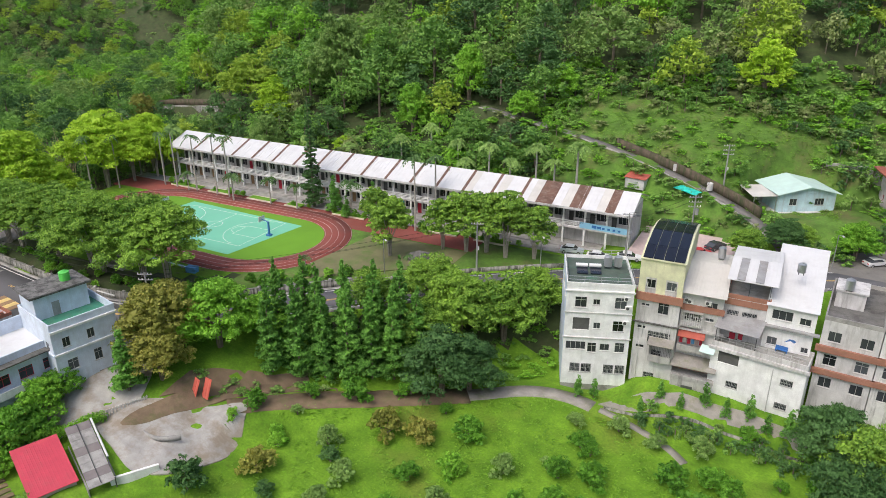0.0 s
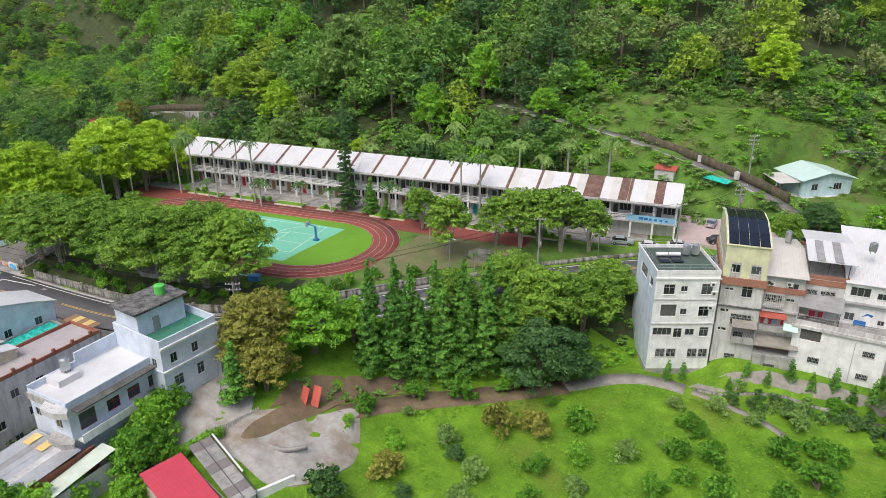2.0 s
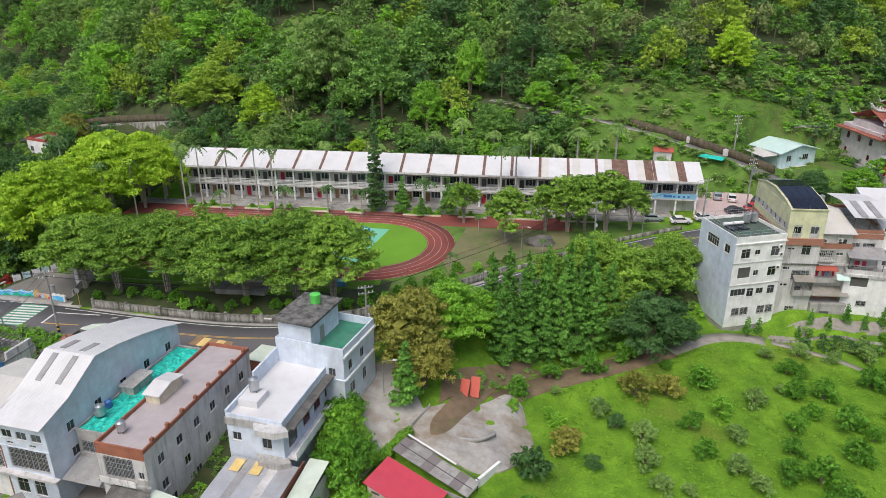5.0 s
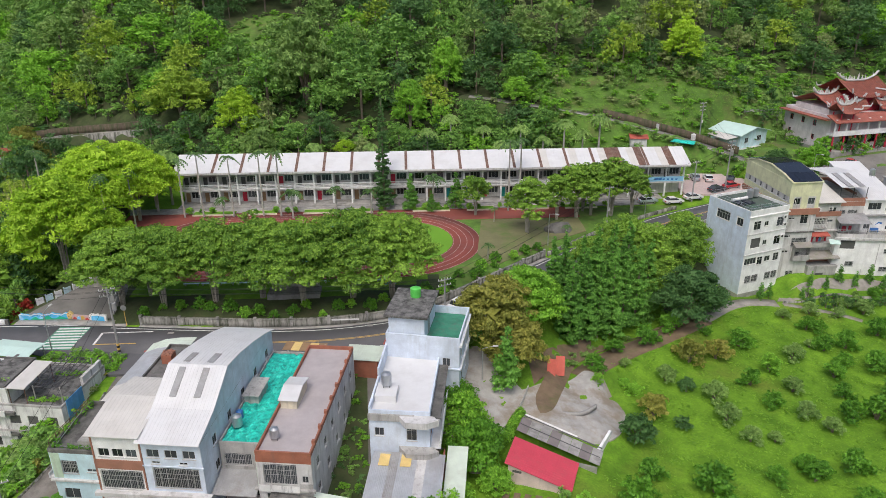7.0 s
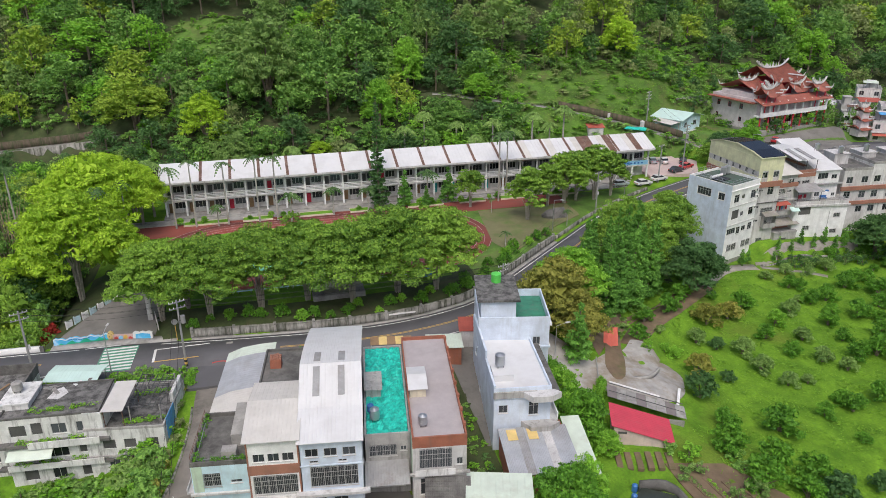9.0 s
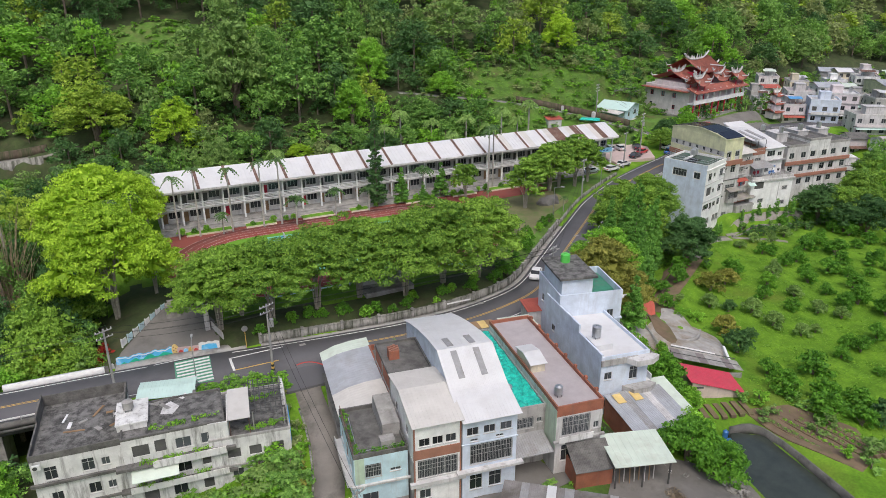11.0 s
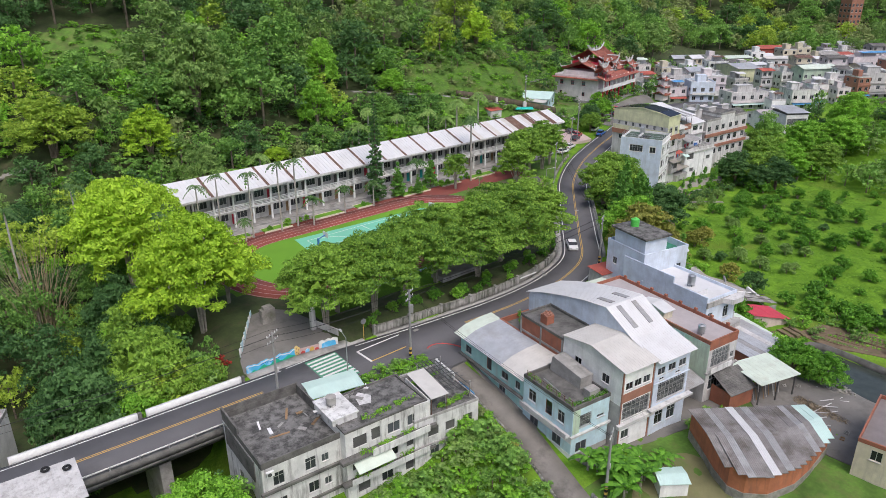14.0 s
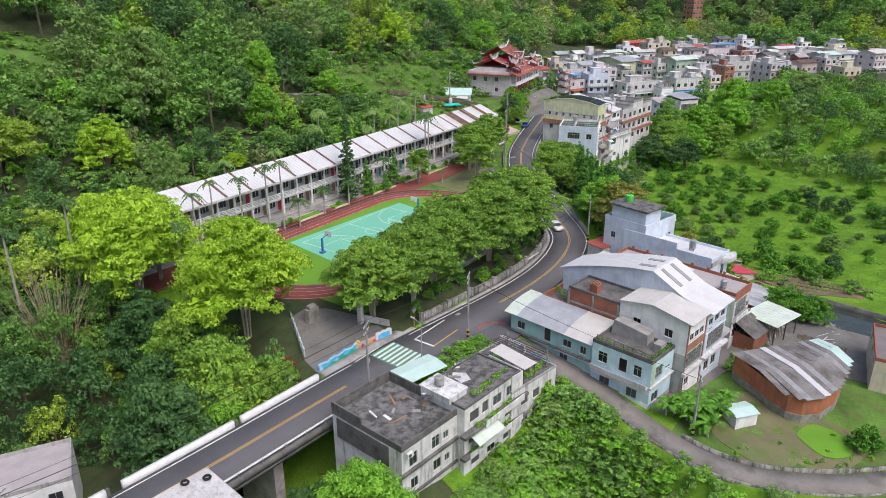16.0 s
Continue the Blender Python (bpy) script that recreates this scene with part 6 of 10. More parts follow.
def curved_roof(parent, w, d, z, rise, flare, name="roof"):
    """A swept temple roof: tiled faces that curl up at the ends, with upturned ridge tips."""
    bm = bmesh.new()
    nx_, ny_ = 16, 12
    grid = []
    for i in range(nx_ + 1):
        u = i / nx_ * 2 - 1
        line = []
        for j in range(ny_ + 1):
            v = j / ny_ * 2 - 1
            zz = z + rise * (1 - abs(v)) ** 1.25 + flare * abs(u) ** 3
            line.append(bm.verts.new((u * w / 2, v * d / 2, zz)))
        grid.append(line)
    for i in range(nx_):
        for j in range(ny_):
            bm.faces.new((grid[i][j], grid[i + 1][j], grid[i + 1][j + 1], grid[i][j + 1]))
    bmesh.ops.solidify(bm, geom=bm.faces[:], thickness=0.25)
    ob = part(name, bm, M["temple_tile"], parent, "swept red tile roof")
    rib = bmesh.new()
    for i in range(1, 24):
        u = i / 24 * 2 - 1
        for sgn in (-1, 1):
            p = [(u * w / 2, sgn * v * d / 2, z + rise * (1 - v) ** 1.25 + flare * abs(u) ** 3 + 0.07) for v in (0.0, 0.35, 0.7, 1.0)]
            for a, b in zip(p, p[1:]):
                bar(rib, a, b, 0.09, n=4)
    part("tile_rib", rib, M["temple_tile"], ob)
    ridge = bmesh.new()
    pts = [(u * w / 2 * 1.02, 0, z + rise + flare * abs(u) ** 3 + 0.35 + 0.9 * abs(u) ** 4) for u in np.linspace(-1, 1, 13)]
    for a, b in zip(pts, pts[1:]):
        bar(ridge, a, b, 0.28, n=6)
    random.seed(int(w * 10))
    for k in range(26):
        u = random.uniform(-0.95, 0.95)
        h = random.uniform(0.5, 1.3) * (1 + 0.8 * (abs(u) < 0.12))
        zz = z + rise + flare * abs(u) ** 3 + 0.5
        bar(ridge, (u * w / 2, 0, zz), (u * w / 2 + random.uniform(-0.4, 0.4), random.uniform(-0.2, 0.2), zz + h), 0.2, 0.03, n=5)
    for sx in (-1, 1):
        for sy in (-1, 1):
            p0 = (sx * w / 2 * 0.55, sy * d * 0.25, z + rise * 0.45 + flare * 0.3)
            p1 = (sx * w / 2, sy * d / 2, z + flare + 0.2)
            p2 = (sx * w / 2 * 1.08, sy * d / 2 * 1.05, z + flare + 1.3)
            bar(ridge, p0, p1, 0.2, n=5)
            bar(ridge, p1, p2, 0.2, 0.05, n=5)
    part("ridge_ornament", ridge, M["lightgrey_wall"], ob, "pale grey ridge with upturned carved ornaments")
    return ob


tp = thing("temple", "two-storey pale temple with swept red tile roofs", "temple", pose(31, 157, 6.4, 0, 0, 12))
bm = bmesh.new()
tw_, td = 26.0, 17.0
for o, u, n, w, rects in ((Vector((-13, -8, 0)), Vector((1, 0, 0)), Vector((0, -1, 0)), tw_, row(4, 24, 5, 1.0, 2.6, 2.6)), (Vector((13, -8, 0)), Vector((0, 1, 0)), Vector((1, 0, 0)), td, []), (Vector((13, 9, 0)), Vector((-1, 0, 0)), Vector((0, 1, 0)), tw_, []), (Vector((-13, 9, 0)), Vector((0, -1, 0)), Vector((-1, 0, 0)), td, row(2, 12, 3, 5.0, 1.4, 1.6) + row(2, 12, 2, 1.4, 1.2, 1.4))):
    wall_sheet(bm, o, u, n, w, 8.2, rects, 0.4)
part("wall", bm, M["lilac_white"], tp)
for o, u, n, rs in ((Vector((-13, -8, 0)), Vector((1, 0, 0)), Vector((0, -1, 0)), row(4, 24, 5, 1.0, 2.6, 2.6)), (Vector((-13, 9, 0)), Vector((0, -1, 0)), Vector((-1, 0, 0)), row(2, 12, 3, 5.0, 1.4, 1.6) + row(2, 12, 2, 1.4, 1.2, 1.4))):
    for r in rs:
        m = Matrix((u, -n, Vector((0, 0, 1)))).transposed().to_4x4()
        m.translation = o + u * r[0] + Vector((0, 0, r[1])) - n * 0.2
        window_on(tp, r[2], r[3], "red", m)
part("plinth", boxes((-14, -11, -5, 14, 9.5, 0.0)), M["concrete"], tp)
for k in range(9):
    part("gallery_column", kept("gcol", lambda: finish(bars(((0, 0, 0), (0, 0, 3.9), 0.22), n=10), "gallery_column", M["red_cloth"])), None, tp, "", pose(-13.6 + 3.4 * k, -10.2, 0))
    part("gallery_post", kept("gpost", lambda: finish(boxes((-0.2, -0.2, 0, 0.2, 0.2, 3.0)), "gallery_post", M["white_wall"])), None, tp, "", pose(-13.6 + 3.4 * k, -10.3, 5.2))
part("front_eave", profile(bmesh.new(), [(-11.6, 7.6), (-7.8, 9.0), (-7.8, 8.8), (-11.6, 7.4)], -14.6, 14.6), M["temple_tile"], tp, "red tiled front eave")
part("side_eave", boxes((-14.9, -8, 7.5, -13.01, 9.4, 7.75)), M["temple_tile"], tp)
part("terrace", boxes((-14, -10.5, 3.9, 14, -8.01, 4.3), (-14, -10.5, 4.3, 14, -10.3, 5.2)), M["white_wall"], tp, "white balustraded gallery")
part("upper_floor", boxes((-13, -8, 8.2, 13, 9, 8.5)), M["lilac_white"], tp)
part("sanctum", boxes((-6, -4, 8.5, 6, 6, 12.4)), M["red_cloth"], tp, "red upper hall")
curved_roof(tp, 13, 12.5, 12.4, 3.2, 1.3)
for sx in (-1, 1):
    part("side_hall", boxes((sx * 9.0 - 3.6, -6, 8.5, sx * 9.0 + 3.6, 6, 10.0)), M["lilac_white"], tp)
    r = curved_roof(tp, 8.0, 13.5, 10.0, 2.4, 1.0)
    r.location = (sx * 9.2, 0, 0)
    pv = part("pavilion", bars(*[((sx * 10.5 + a, -8.8 + b, 5.0), (sx * 10.5 + a, -8.8 + b, 9.6), 0.16) for a in (-1.8, 1.8) for b in (-1.4, 1.4)]), M["red_cloth"], tp, "red-columned corner pavilion")
    r = curved_roof(tp, 6.0, 5.0, 9.6, 1.7, 0.9)
    r.location = (sx * 10.5, -8.8, 0)
for k in range(8):
    part("lantern", bars(((-10.5 + 3 * k, -9.4, 2.9), (-10.5 + 3 * k, -9.4, 3.5), 0.3), n=10), M["paint_yellow"], tp)

for sx, sy, sc in ((-5.0, -5.6, 0.7), (5.0, -5.6, 0.7)):
    r = curved_roof(tp, 7.0, 4.6, 9.3, 1.9, 1.1)
    r.location = (sx, sy, 0)
pg = thing("pagoda", "small tiered red pagoda beside the temple", "pagoda", pose(52, 141, 4.0))
for k in range(3):
    part("storey", boxes((-1.7 + 0.25 * k, -1.7 + 0.25 * k, 2.6 * k, 1.7 - 0.25 * k, 1.7 - 0.25 * k, 2.6 * k + 2.0)), M["lilac_white"], pg)
    curved_roof(pg, 5.0 - 0.8 * k, 5.0 - 0.8 * k, 2.6 * k + 1.9, 0.9, 0.5)

def strew(seed, box_, test, classes, crowd=0.72, taken=()):
    """Crown places that keep their distance, the largest first: (share of tries, least and largest radius) a class."""
    rg = np.random.default_rng(seed)
    got = [tuple(t) for t in taken]
    kept_ = len(got)
    for tries, r0, r1 in classes:
        xs, ys, rs = rg.uniform(box_[0], box_[1], tries), rg.uniform(box_[2], box_[3], tries), rg.uniform(r0, r1, tries)
        ok = test(xs, ys, rs)
        for x, y, r in zip(xs[ok], ys[ok], rs[ok]):
            a = np.array(got) if got else np.empty((0, 3))
            if len(a) == 0 or np.all(np.hypot(a[:, 0] - x, a[:, 1] - y) > crowd * (a[:, 2] + r)):
                got.append((float(x), float(y), float(r)))
    return got[kept_:]


# ---- the village beyond ----
random.seed(11)
# the houses that stand out: centre, width, depth, height, wall, roof, sort of roof
TOWN = [(54, 94, 7.5, 9, 12.2, "white_wall", "grey_roof", "glazed"), (71, 118, 17, 8, 6.6, "lightgrey_wall", "concrete", "flat"), (66, 134, 9, 8, 7.6, "paleblue_wall", "lightgrey_wall", "flat"), (112, 143, 10, 17, 9.2, "yellow_wall", "grey_roof", "gable"),
        (98, 157, 17, 9, 7.4, "grey_wall", "pale_green_roof", "gable"), (128, 181, 7, 7, 8.0, "sheet_grey", "grey_roof", "gable"), (150, 165, 14, 9, 7.8, "grey_wall", "pale_green_roof", "gable"), (198, 170, 15, 9, 8.0, "village_red", "village_red", "gable"),
        (170, 152, 17, 9, 7.0, "white_wall", "cream_roof", "gable"), (132, 120, 16, 8, 8.0, "mint_wall", "pale_green_roof", "gable"), (184, 135, 16, 9, 7.4, "lilac_white", "white_roof", "gable")]
TOWN += [(266, 152, 28, 9, 7.0, "lightgrey_wall", "grey_roof", "gable"), (198, 122, 24, 9, 8.0, "lilac_white", "mauve_roof", "flat"), (131, 98, 14, 9, 10.2, "lightgrey_wall", "dark_concrete", "flat"), (165, 75, 10, 9, 8.0, "pink_wall", "rust", "gable"),
         (184, 69, 11, 9, 10.0, "lightgrey_wall", "mint_canopy", "gable"), (163, 56, 9, 8, 7.2, "cream_wall", "pale_green_roof", "flat"), (205, 50, 12, 9, 10.2, "lilac_white", "cream_roof", "gable"), (225, 96, 14, 9, 8.0, "pink_wall", "white_roof", "gable"), (86, 106, 9, 9, 7.4, "old_white_wall", "dark_concrete", "flat"), (48, 108, 8, 9, 6.4, "old_white_wall", "dark_concrete", "flat")]


def town_gap(x, y, r):
    edge = np.interp(x, (55, 90, 130, 170, 240), (104, 100, 88, 66, 44))
    return (y > edge) & (y < 176 - 0.12 * (x - 60)) & (nearest(ROAD, x, y)[0] ** 2 > (4.5 + r) ** 2) & (np.hypot(x - 31, y - 157) > 24)


VW = ["white_wall", "lightgrey_wall", "old_white_wall", "old_white_wall", "lightgrey_wall", "lilac_white", "grey_wall", "cream_wall", "brick_tile", "grey_wall"]
VR = ["dark_concrete", "dark_concrete", "concrete", "white_roof", "grey_roof", "pale_green_roof", "mauve_roof", "rust", "village_red", "sheet_grey"]
for x, y, r in strew(65, (36, 250, 44, 176), town_gap, ((900, 4.6, 6.4), (900, 3.4, 4.4)), 0.92, [(t[0], t[1], 0.42 * (t[2] + t[3]) / 1.4) for t in TOWN]):
    TOWN.append((x, y, r * random.uniform(1.25, 1.6), r * random.uniform(1.4, 1.8), random.choice((5.4, 6.4, 6.8, 7.2, 9.4)), random.choice(VW), random.choice(VR), random.choice(("flat", "flat", "gable"))))
for k, (x, y, w, d, h, wall, rf, sort) in enumerate(TOWN):
    rot = -34 + 7 * math.sin(k * 2.3)
    c = pose(x, y, 0, 0, 0, rot) @ Vector((-w / 2, -d / 2, 0))
    g = min(ground_at(x, y), ground_at(c.x, c.y)) - 0.5
    fr, sd_ = [], []
    for st in range(int(h // 3.1)):
        fr += row(0.7, w - 0.7, max(2, int(w / 3)), 1.3 + 3.1 * st, 1.4, 1.4, ("win", "win", "win", "open")[(k + st) % 4])
        sd_ += row(1.2, d - 1.2, max(2, int(d / 3.6)), 1.3 + 3.1 * st, 1.2, 1.3)
    if sort == "glazed":
        fr = [(0.4, h - 2.9, w - 0.8, 2.2, "grille"), (0.6, h - 6.2, w - 1.6, 2.4, "open"), (0.8, h - 9.0, 1.6, 1.4), (4.4, h - 9.0, 1.6, 1.4)]
    rname = rf.replace("_", " ") + ("" if "roof" in rf else " roof")
    v = house("village house with %s walls under a %s" % (wall.split("_")[0].replace("old", "stained"), rname), c.x, c.y, g, rot, w, d, h, wall, "concrete" if sort == "gable" else rf, 0.0 if sort == "gable" else 0.5, "lightgrey_wall" if k % 2 else None, sills=False, group="village houses", front=fr, left=sd_,
              bands=[(3.1 * st + 0.2, 0.3, ("lightgrey_wall", "brick_tile", "dark_concrete", "concrete")[(k + st) % 4], 0.3) for st in range(1, int(h // 3.1))])
    if sort == "gable":
        lift = 0.9 + 0.5 * (k % 2)
        part("sheet_roof", ribbed(w, d, [(-0.7, h + 0.15), (d * 0.5, h + lift), (d + 0.7, h + 0.15)], 0.8, over=0.5), M[rf], v)
        part("gable_wall", profile(profile(bmesh.new(), [(0.1, h), (d * 0.5, h + lift - 0.15), (d - 0.1, h)], 0.05, 0.2), [(0.1, h), (d * 0.5, h + lift - 0.15), (d - 0.1, h)], w - 0.2, w - 0.05), M[wall], v)
    elif sort == "glazed":
        part("sheet_roof", ribbed(w, d, [(-0.6, h + 1.2), (d + 0.5, h + 1.9)], 0.5, over=0.3), M[rf], v)
        part("roof_wall", boxes((0.2, 0.2, h, w - 0.2, d - 0.2, h + 1.1)), M["dark_concrete"], v)
    else:
        a0 = w * (0.12 + 0.3 * ((k * 0.37) % 1))
        part("stair_head", boxes((a0, d * 0.35, h, a0 + w * 0.36, d * 0.75, h + 2.3), (a0 - 0.15, d * 0.33, h + 2.3, a0 + w * 0.36 + 0.15, d * 0.77, h + 2.45)), M[wall], v)
        part("roof_tank", bars(((w * 0.8, d * 0.6, h), (w * 0.8, d * 0.6, h + 1.5), 0.55), n=12), M["metal"], v)
        if k % 3 == 0:
            part("roof_shelter", ribbed(w * 0.6, d * 0.4, [(0.2, h + 2.2), (d * 0.33, h + 2.6)], 0.5, over=0.1), M[random.choice(("white_roof", "pale_green_roof", "rust", "blue_sheet", "grey_roof"))], v, "", pose(w * 0.2, 0, 0))
            part("shelter_post", boxes((w * 0.22, 0.3, h, w * 0.22 + 0.1, 0.4, h + 2.2), (w * 0.78, 0.3, h, w * 0.78 + 0.1, 0.4, h + 2.2)), M["dark_metal"], v)
    if k % 2:
        part("awning", profile(bmesh.new(), [(-1.5, 2.7), (0.0, 3.2), (0.0, 3.14), (-1.5, 2.64)], 0.2, w - 0.2), M[random.choice(("village_red", "mint_canopy", "white_roof", "blue_sheet", "sheet_grey", "rust"))], v)
    if h > 6.5 and sort != "glazed":
        part("balcony", boxes((0.4, -1.0, 3.3, w - 0.4, -0.35, 3.42), (0.4, -1.0, 3.42, w - 0.4, -0.9, 4.2)), M[random.choice(("white_wall", "brick_tile", "aluminium", "lilac_white", "old_white_wall"))], v)
shed_green = thing("shed", "low shed with a bright green sheet roof", "shed", pose(46.5, 86.5, ground_at(48, 89) - 0.3, 0, 0, -30))
part("roof", ribbed(9.0, 5.0, [(-0.4, 2.6), (5.2, 3.3)], 0.5, over=0.3), M["paint_green"], shed_green)
for x, y in ((0.2, 0.2), (8.6, 0.2), (0.2, 4.6), (8.6, 4.6)):
    part("post", boxes((x, y, -0.5, x + 0.15, y + 0.15, 2.7)), M["dark_metal"], shed_green)
part("wall", boxes((0.2, 4.8, -0.5, 8.8, 4.95, 3.1)), M["brick"], shed_green)

# ---- trees and plants ----
def leaf_cards(rng, lobes, n, size, up=0.25, thin=0.66, spread=0.42, shell=(0.6, 1.14), corners=4):
    """n small leaf clumps over the outside of the lobes (rows: centre and radii), each a pointed blade."""
    lobes = np.asarray(lobes, float)
    area = lobes[:, 3] * lobes[:, 4] + lobes[:, 3] * lobes[:, 5] + lobes[:, 4] * lobes[:, 5]
    k = rng.choice(len(lobes), n, p=area / area.sum())
    d = rng.normal(size=(n, 3))
    d[:, 2] += up
    d /= np.linalg.norm(d, axis=1)[:, None]
    c, r = lobes[k, :3], lobes[k, 3:]
    p = c + d * r * rng.uniform(*shell, (n, 1))
    nrm = d + rng.normal(scale=spread, size=(n, 3)) + np.array([0, 0, 0.35])
    nrm /= np.linalg.norm(nrm, axis=1)[:, None]
    a = np.cross(nrm, rng.normal(size=(n, 3)))
    a /= np.linalg.norm(a, axis=1)[:, None]
    b = np.cross(nrm, a)
    s = size * rng.uniform(0.6, 1.35, (n, 1))
    droop = nrm * s * 0.18
    if corners == 3:
        v = np.stack([p + a * s * 0.62 - droop, p - a * s * 0.30 + b * s * thin * 0.55, p - a * s * 0.30 - b * s * thin * 0.55], 1).reshape(-1, 3)
        return v, np.arange(3 * n).reshape(n, 3)
    v = np.stack([p + a * s * 0.5 - droop, p + b * s * thin * 0.5, p - a * s * 0.5 - droop, p - b * s * thin * 0.5], 1).reshape(-1, 3)
    return v, np.arange(4 * n).reshape(n, 4)


def clumps(rng, lobes, per=13, small=(0.20, 0.38), flat=0.62):
    """Smaller leaf clumps set over the upper outside of every lobe."""
    out = []
    for l in np.asarray(lobes, float):
        d = rng.normal(size=(per, 3))
        d[:, 2] = d[:, 2] * 0.8 + 0.35
        d /= np.linalg.norm(d, axis=1)[:, None]
        r = rng.uniform(*small, (per, 1))
        out.append(np.hstack([l[:3] + d * l[3:] * 0.82, l[3:] * r * np.array([1.2, 1.2, flat])]))
    return np.concatenate(out)


def cores(rng, lobes, k=0.60, per=26, size=(0.22, 0.42)):
    """The dense inside of the crown: larger leaf masses crossing one another within every lobe."""
    l = np.repeat(np.asarray(lobes, float), per, axis=0)
    n = len(l)
    d = rng.normal(size=(n, 3))
    d /= np.linalg.norm(d, axis=1)[:, None]
    p = l[:, :3] + d * l[:, 3:] * rng.uniform(0.1, k, (n, 1))
    e = rng.normal(size=(n, 3, 3))
    e /= np.linalg.norm(e, axis=2)[:, :, None]
    v = p[:, None, :] + e * l[:, None, 3:] * rng.uniform(*size, (n, 1, 1))
    return v.reshape(-1, 3), np.arange(3 * n).reshape(n, 3)


def limbs(base, tips, r0, fork=0.45, n=6):
    bm = bmesh.new()
    base = Vector(base)
    for t in tips:
        t = Vector(t)
        mid = base.lerp(t, fork)
        mid.x, mid.y = base.x + (t.x - base.x) * fork * 0.45, base.y + (t.y - base.y) * fork * 0.45
        foot = Vector((base.x + (t.x - base.x) * 0.10, base.y + (t.y - base.y) * 0.10, base.z))
        bar(bm, foot, mid, r0, r0 * 0.7, n)
        bar(bm, mid, t, r0 * 0.7, r0 * 0.25, n)
    return bm


def spread_lobes(rng, n, rad, height, top, flat=0.6, lobe=0.45):
    """Lobes of a spreading crown within a dome of that radius, between height and top."""
    out = []
    for i in range(n):
        a = 2.4 * i + rng.uniform(-0.4, 0.4)
        q = math.sqrt((i + 0.4) / n)
        z = height + (top - height) * (0.30 + 0.62 * (1 - q ** 2)) + rng.uniform(-0.06, 0.06) * (top - height)
        r = rad * lobe * rng.uniform(0.75, 1.2)
        out.append((math.cos(a) * rad * q * 0.78, math.sin(a) * rad * q * 0.78, z - r * flat * 0.5, r, r, r * flat))
    return out


def tree_meshes(key, seed, lobes, n, size, leaf, bark, trunk, per=13, core=0.60, **kw):
    def make():
        rng = np.random.default_rng(seed)
        kw.setdefault("up", 0.5)
        kw.setdefault("corners", 3)
        lv, lf = leaf_cards(rng, clumps(rng, lobes, per), n, size, **kw)
        cv, cf = cores(rng, lobes, core)
        crown = raw_mesh("crown", [(lv, lf, 0), (cv, cf, 0)], [LEAF[leaf]])
        return crown, finish(trunk, "trunk", M[bark])
    return kept(key, make)


def plant(name, label, category, meshes, x, y, z=None, s=1.0, rot=0.0, group="", squash=1.0):
    z = ground_at(x, y) - 0.1 if z is None else z
    t = thing(name, label, category, pose(x, y, z, 0, 0, rot) @ Matrix.Diagonal((s, s, s * squash, 1)), group)
    part("crown", meshes[0], None, t)
    part("trunk", meshes[1], None, t)
    return t


def broad(key, seed, rad, height, top, n_lobes, n, size, leaf, bark="bark", stems=4, r0=0.35, **kw):
    rng = np.random.default_rng(seed)
    lobes = spread_lobes(rng, n_lobes, rad, height, top, kw.pop("flat", 0.6), kw.pop("lobe", 0.45))
    tips = [l[:3] for l in lobes[:max(stems * 2, 6)]]
    return tree_meshes(key, seed, lobes, n, size, leaf, bark, limbs((0, 0, -0.3), tips, r0), **kw)


rng = np.random.default_rng(7)
banyans = [broad("banyan%d" % k, 20 + k, 8.0, 4.6, 14.6, 26, 25000, 0.37, "banyan", "pale_bark", 5, 0.12, flat=0.6, lobe=0.38) for k in range(3)]
row_spots = [(-136.2, 77.8, 0.92), (-128.7, 75.8, 0.95), (-121.0, 77.4, 1.0), (-113.6, 78.6, 1.0), (-106.4, 75.6, 1.02), (-98.6, 77.6, 1.06), (-92.0, 77.2, 1.04), (-132.5, 80.5, 0.8)]
for k, (x, y, s) in enumerate(row_spots):
    plant("banyan_tree", "spreading banyan with pale forked trunks beside the school wall", "tree", banyans[k % 3], x, y, 0.7, s, 70 * k, "banyan row")
domes = [broad("dome%d" % k, 40 + k, 8.2, 4.0, 14.5, 28, 27000, 0.37, "bright", "pale_bark", 4, 0.15, flat=0.7, lobe=0.40) for k in range(3)]
for k, (x, y, top, s) in enumerate([(-152.5, 114.5, 18.8, 1.2), (-150.3, 90.4, 18.8, 1.12), (-144.0, 94.8, 11.5, 0.62), (-144.5, 123.0, 15.0, 0.62), (-151, 127.5, 16, 0.75), (-146.6, 117.6, 16.5, 0.8)]):
    z = top - 14.5 * s
    plant("broadleaf_tree", "large bright yellow-green broadleaf tree with a domed crown", "tree", domes[k % 3], x, y, min(z, ground_at(x, y)), s, 50 * k, "bright trees by the school", max(1.0, (top - min(z, ground_at(x, y))) / (14.5 * s)))

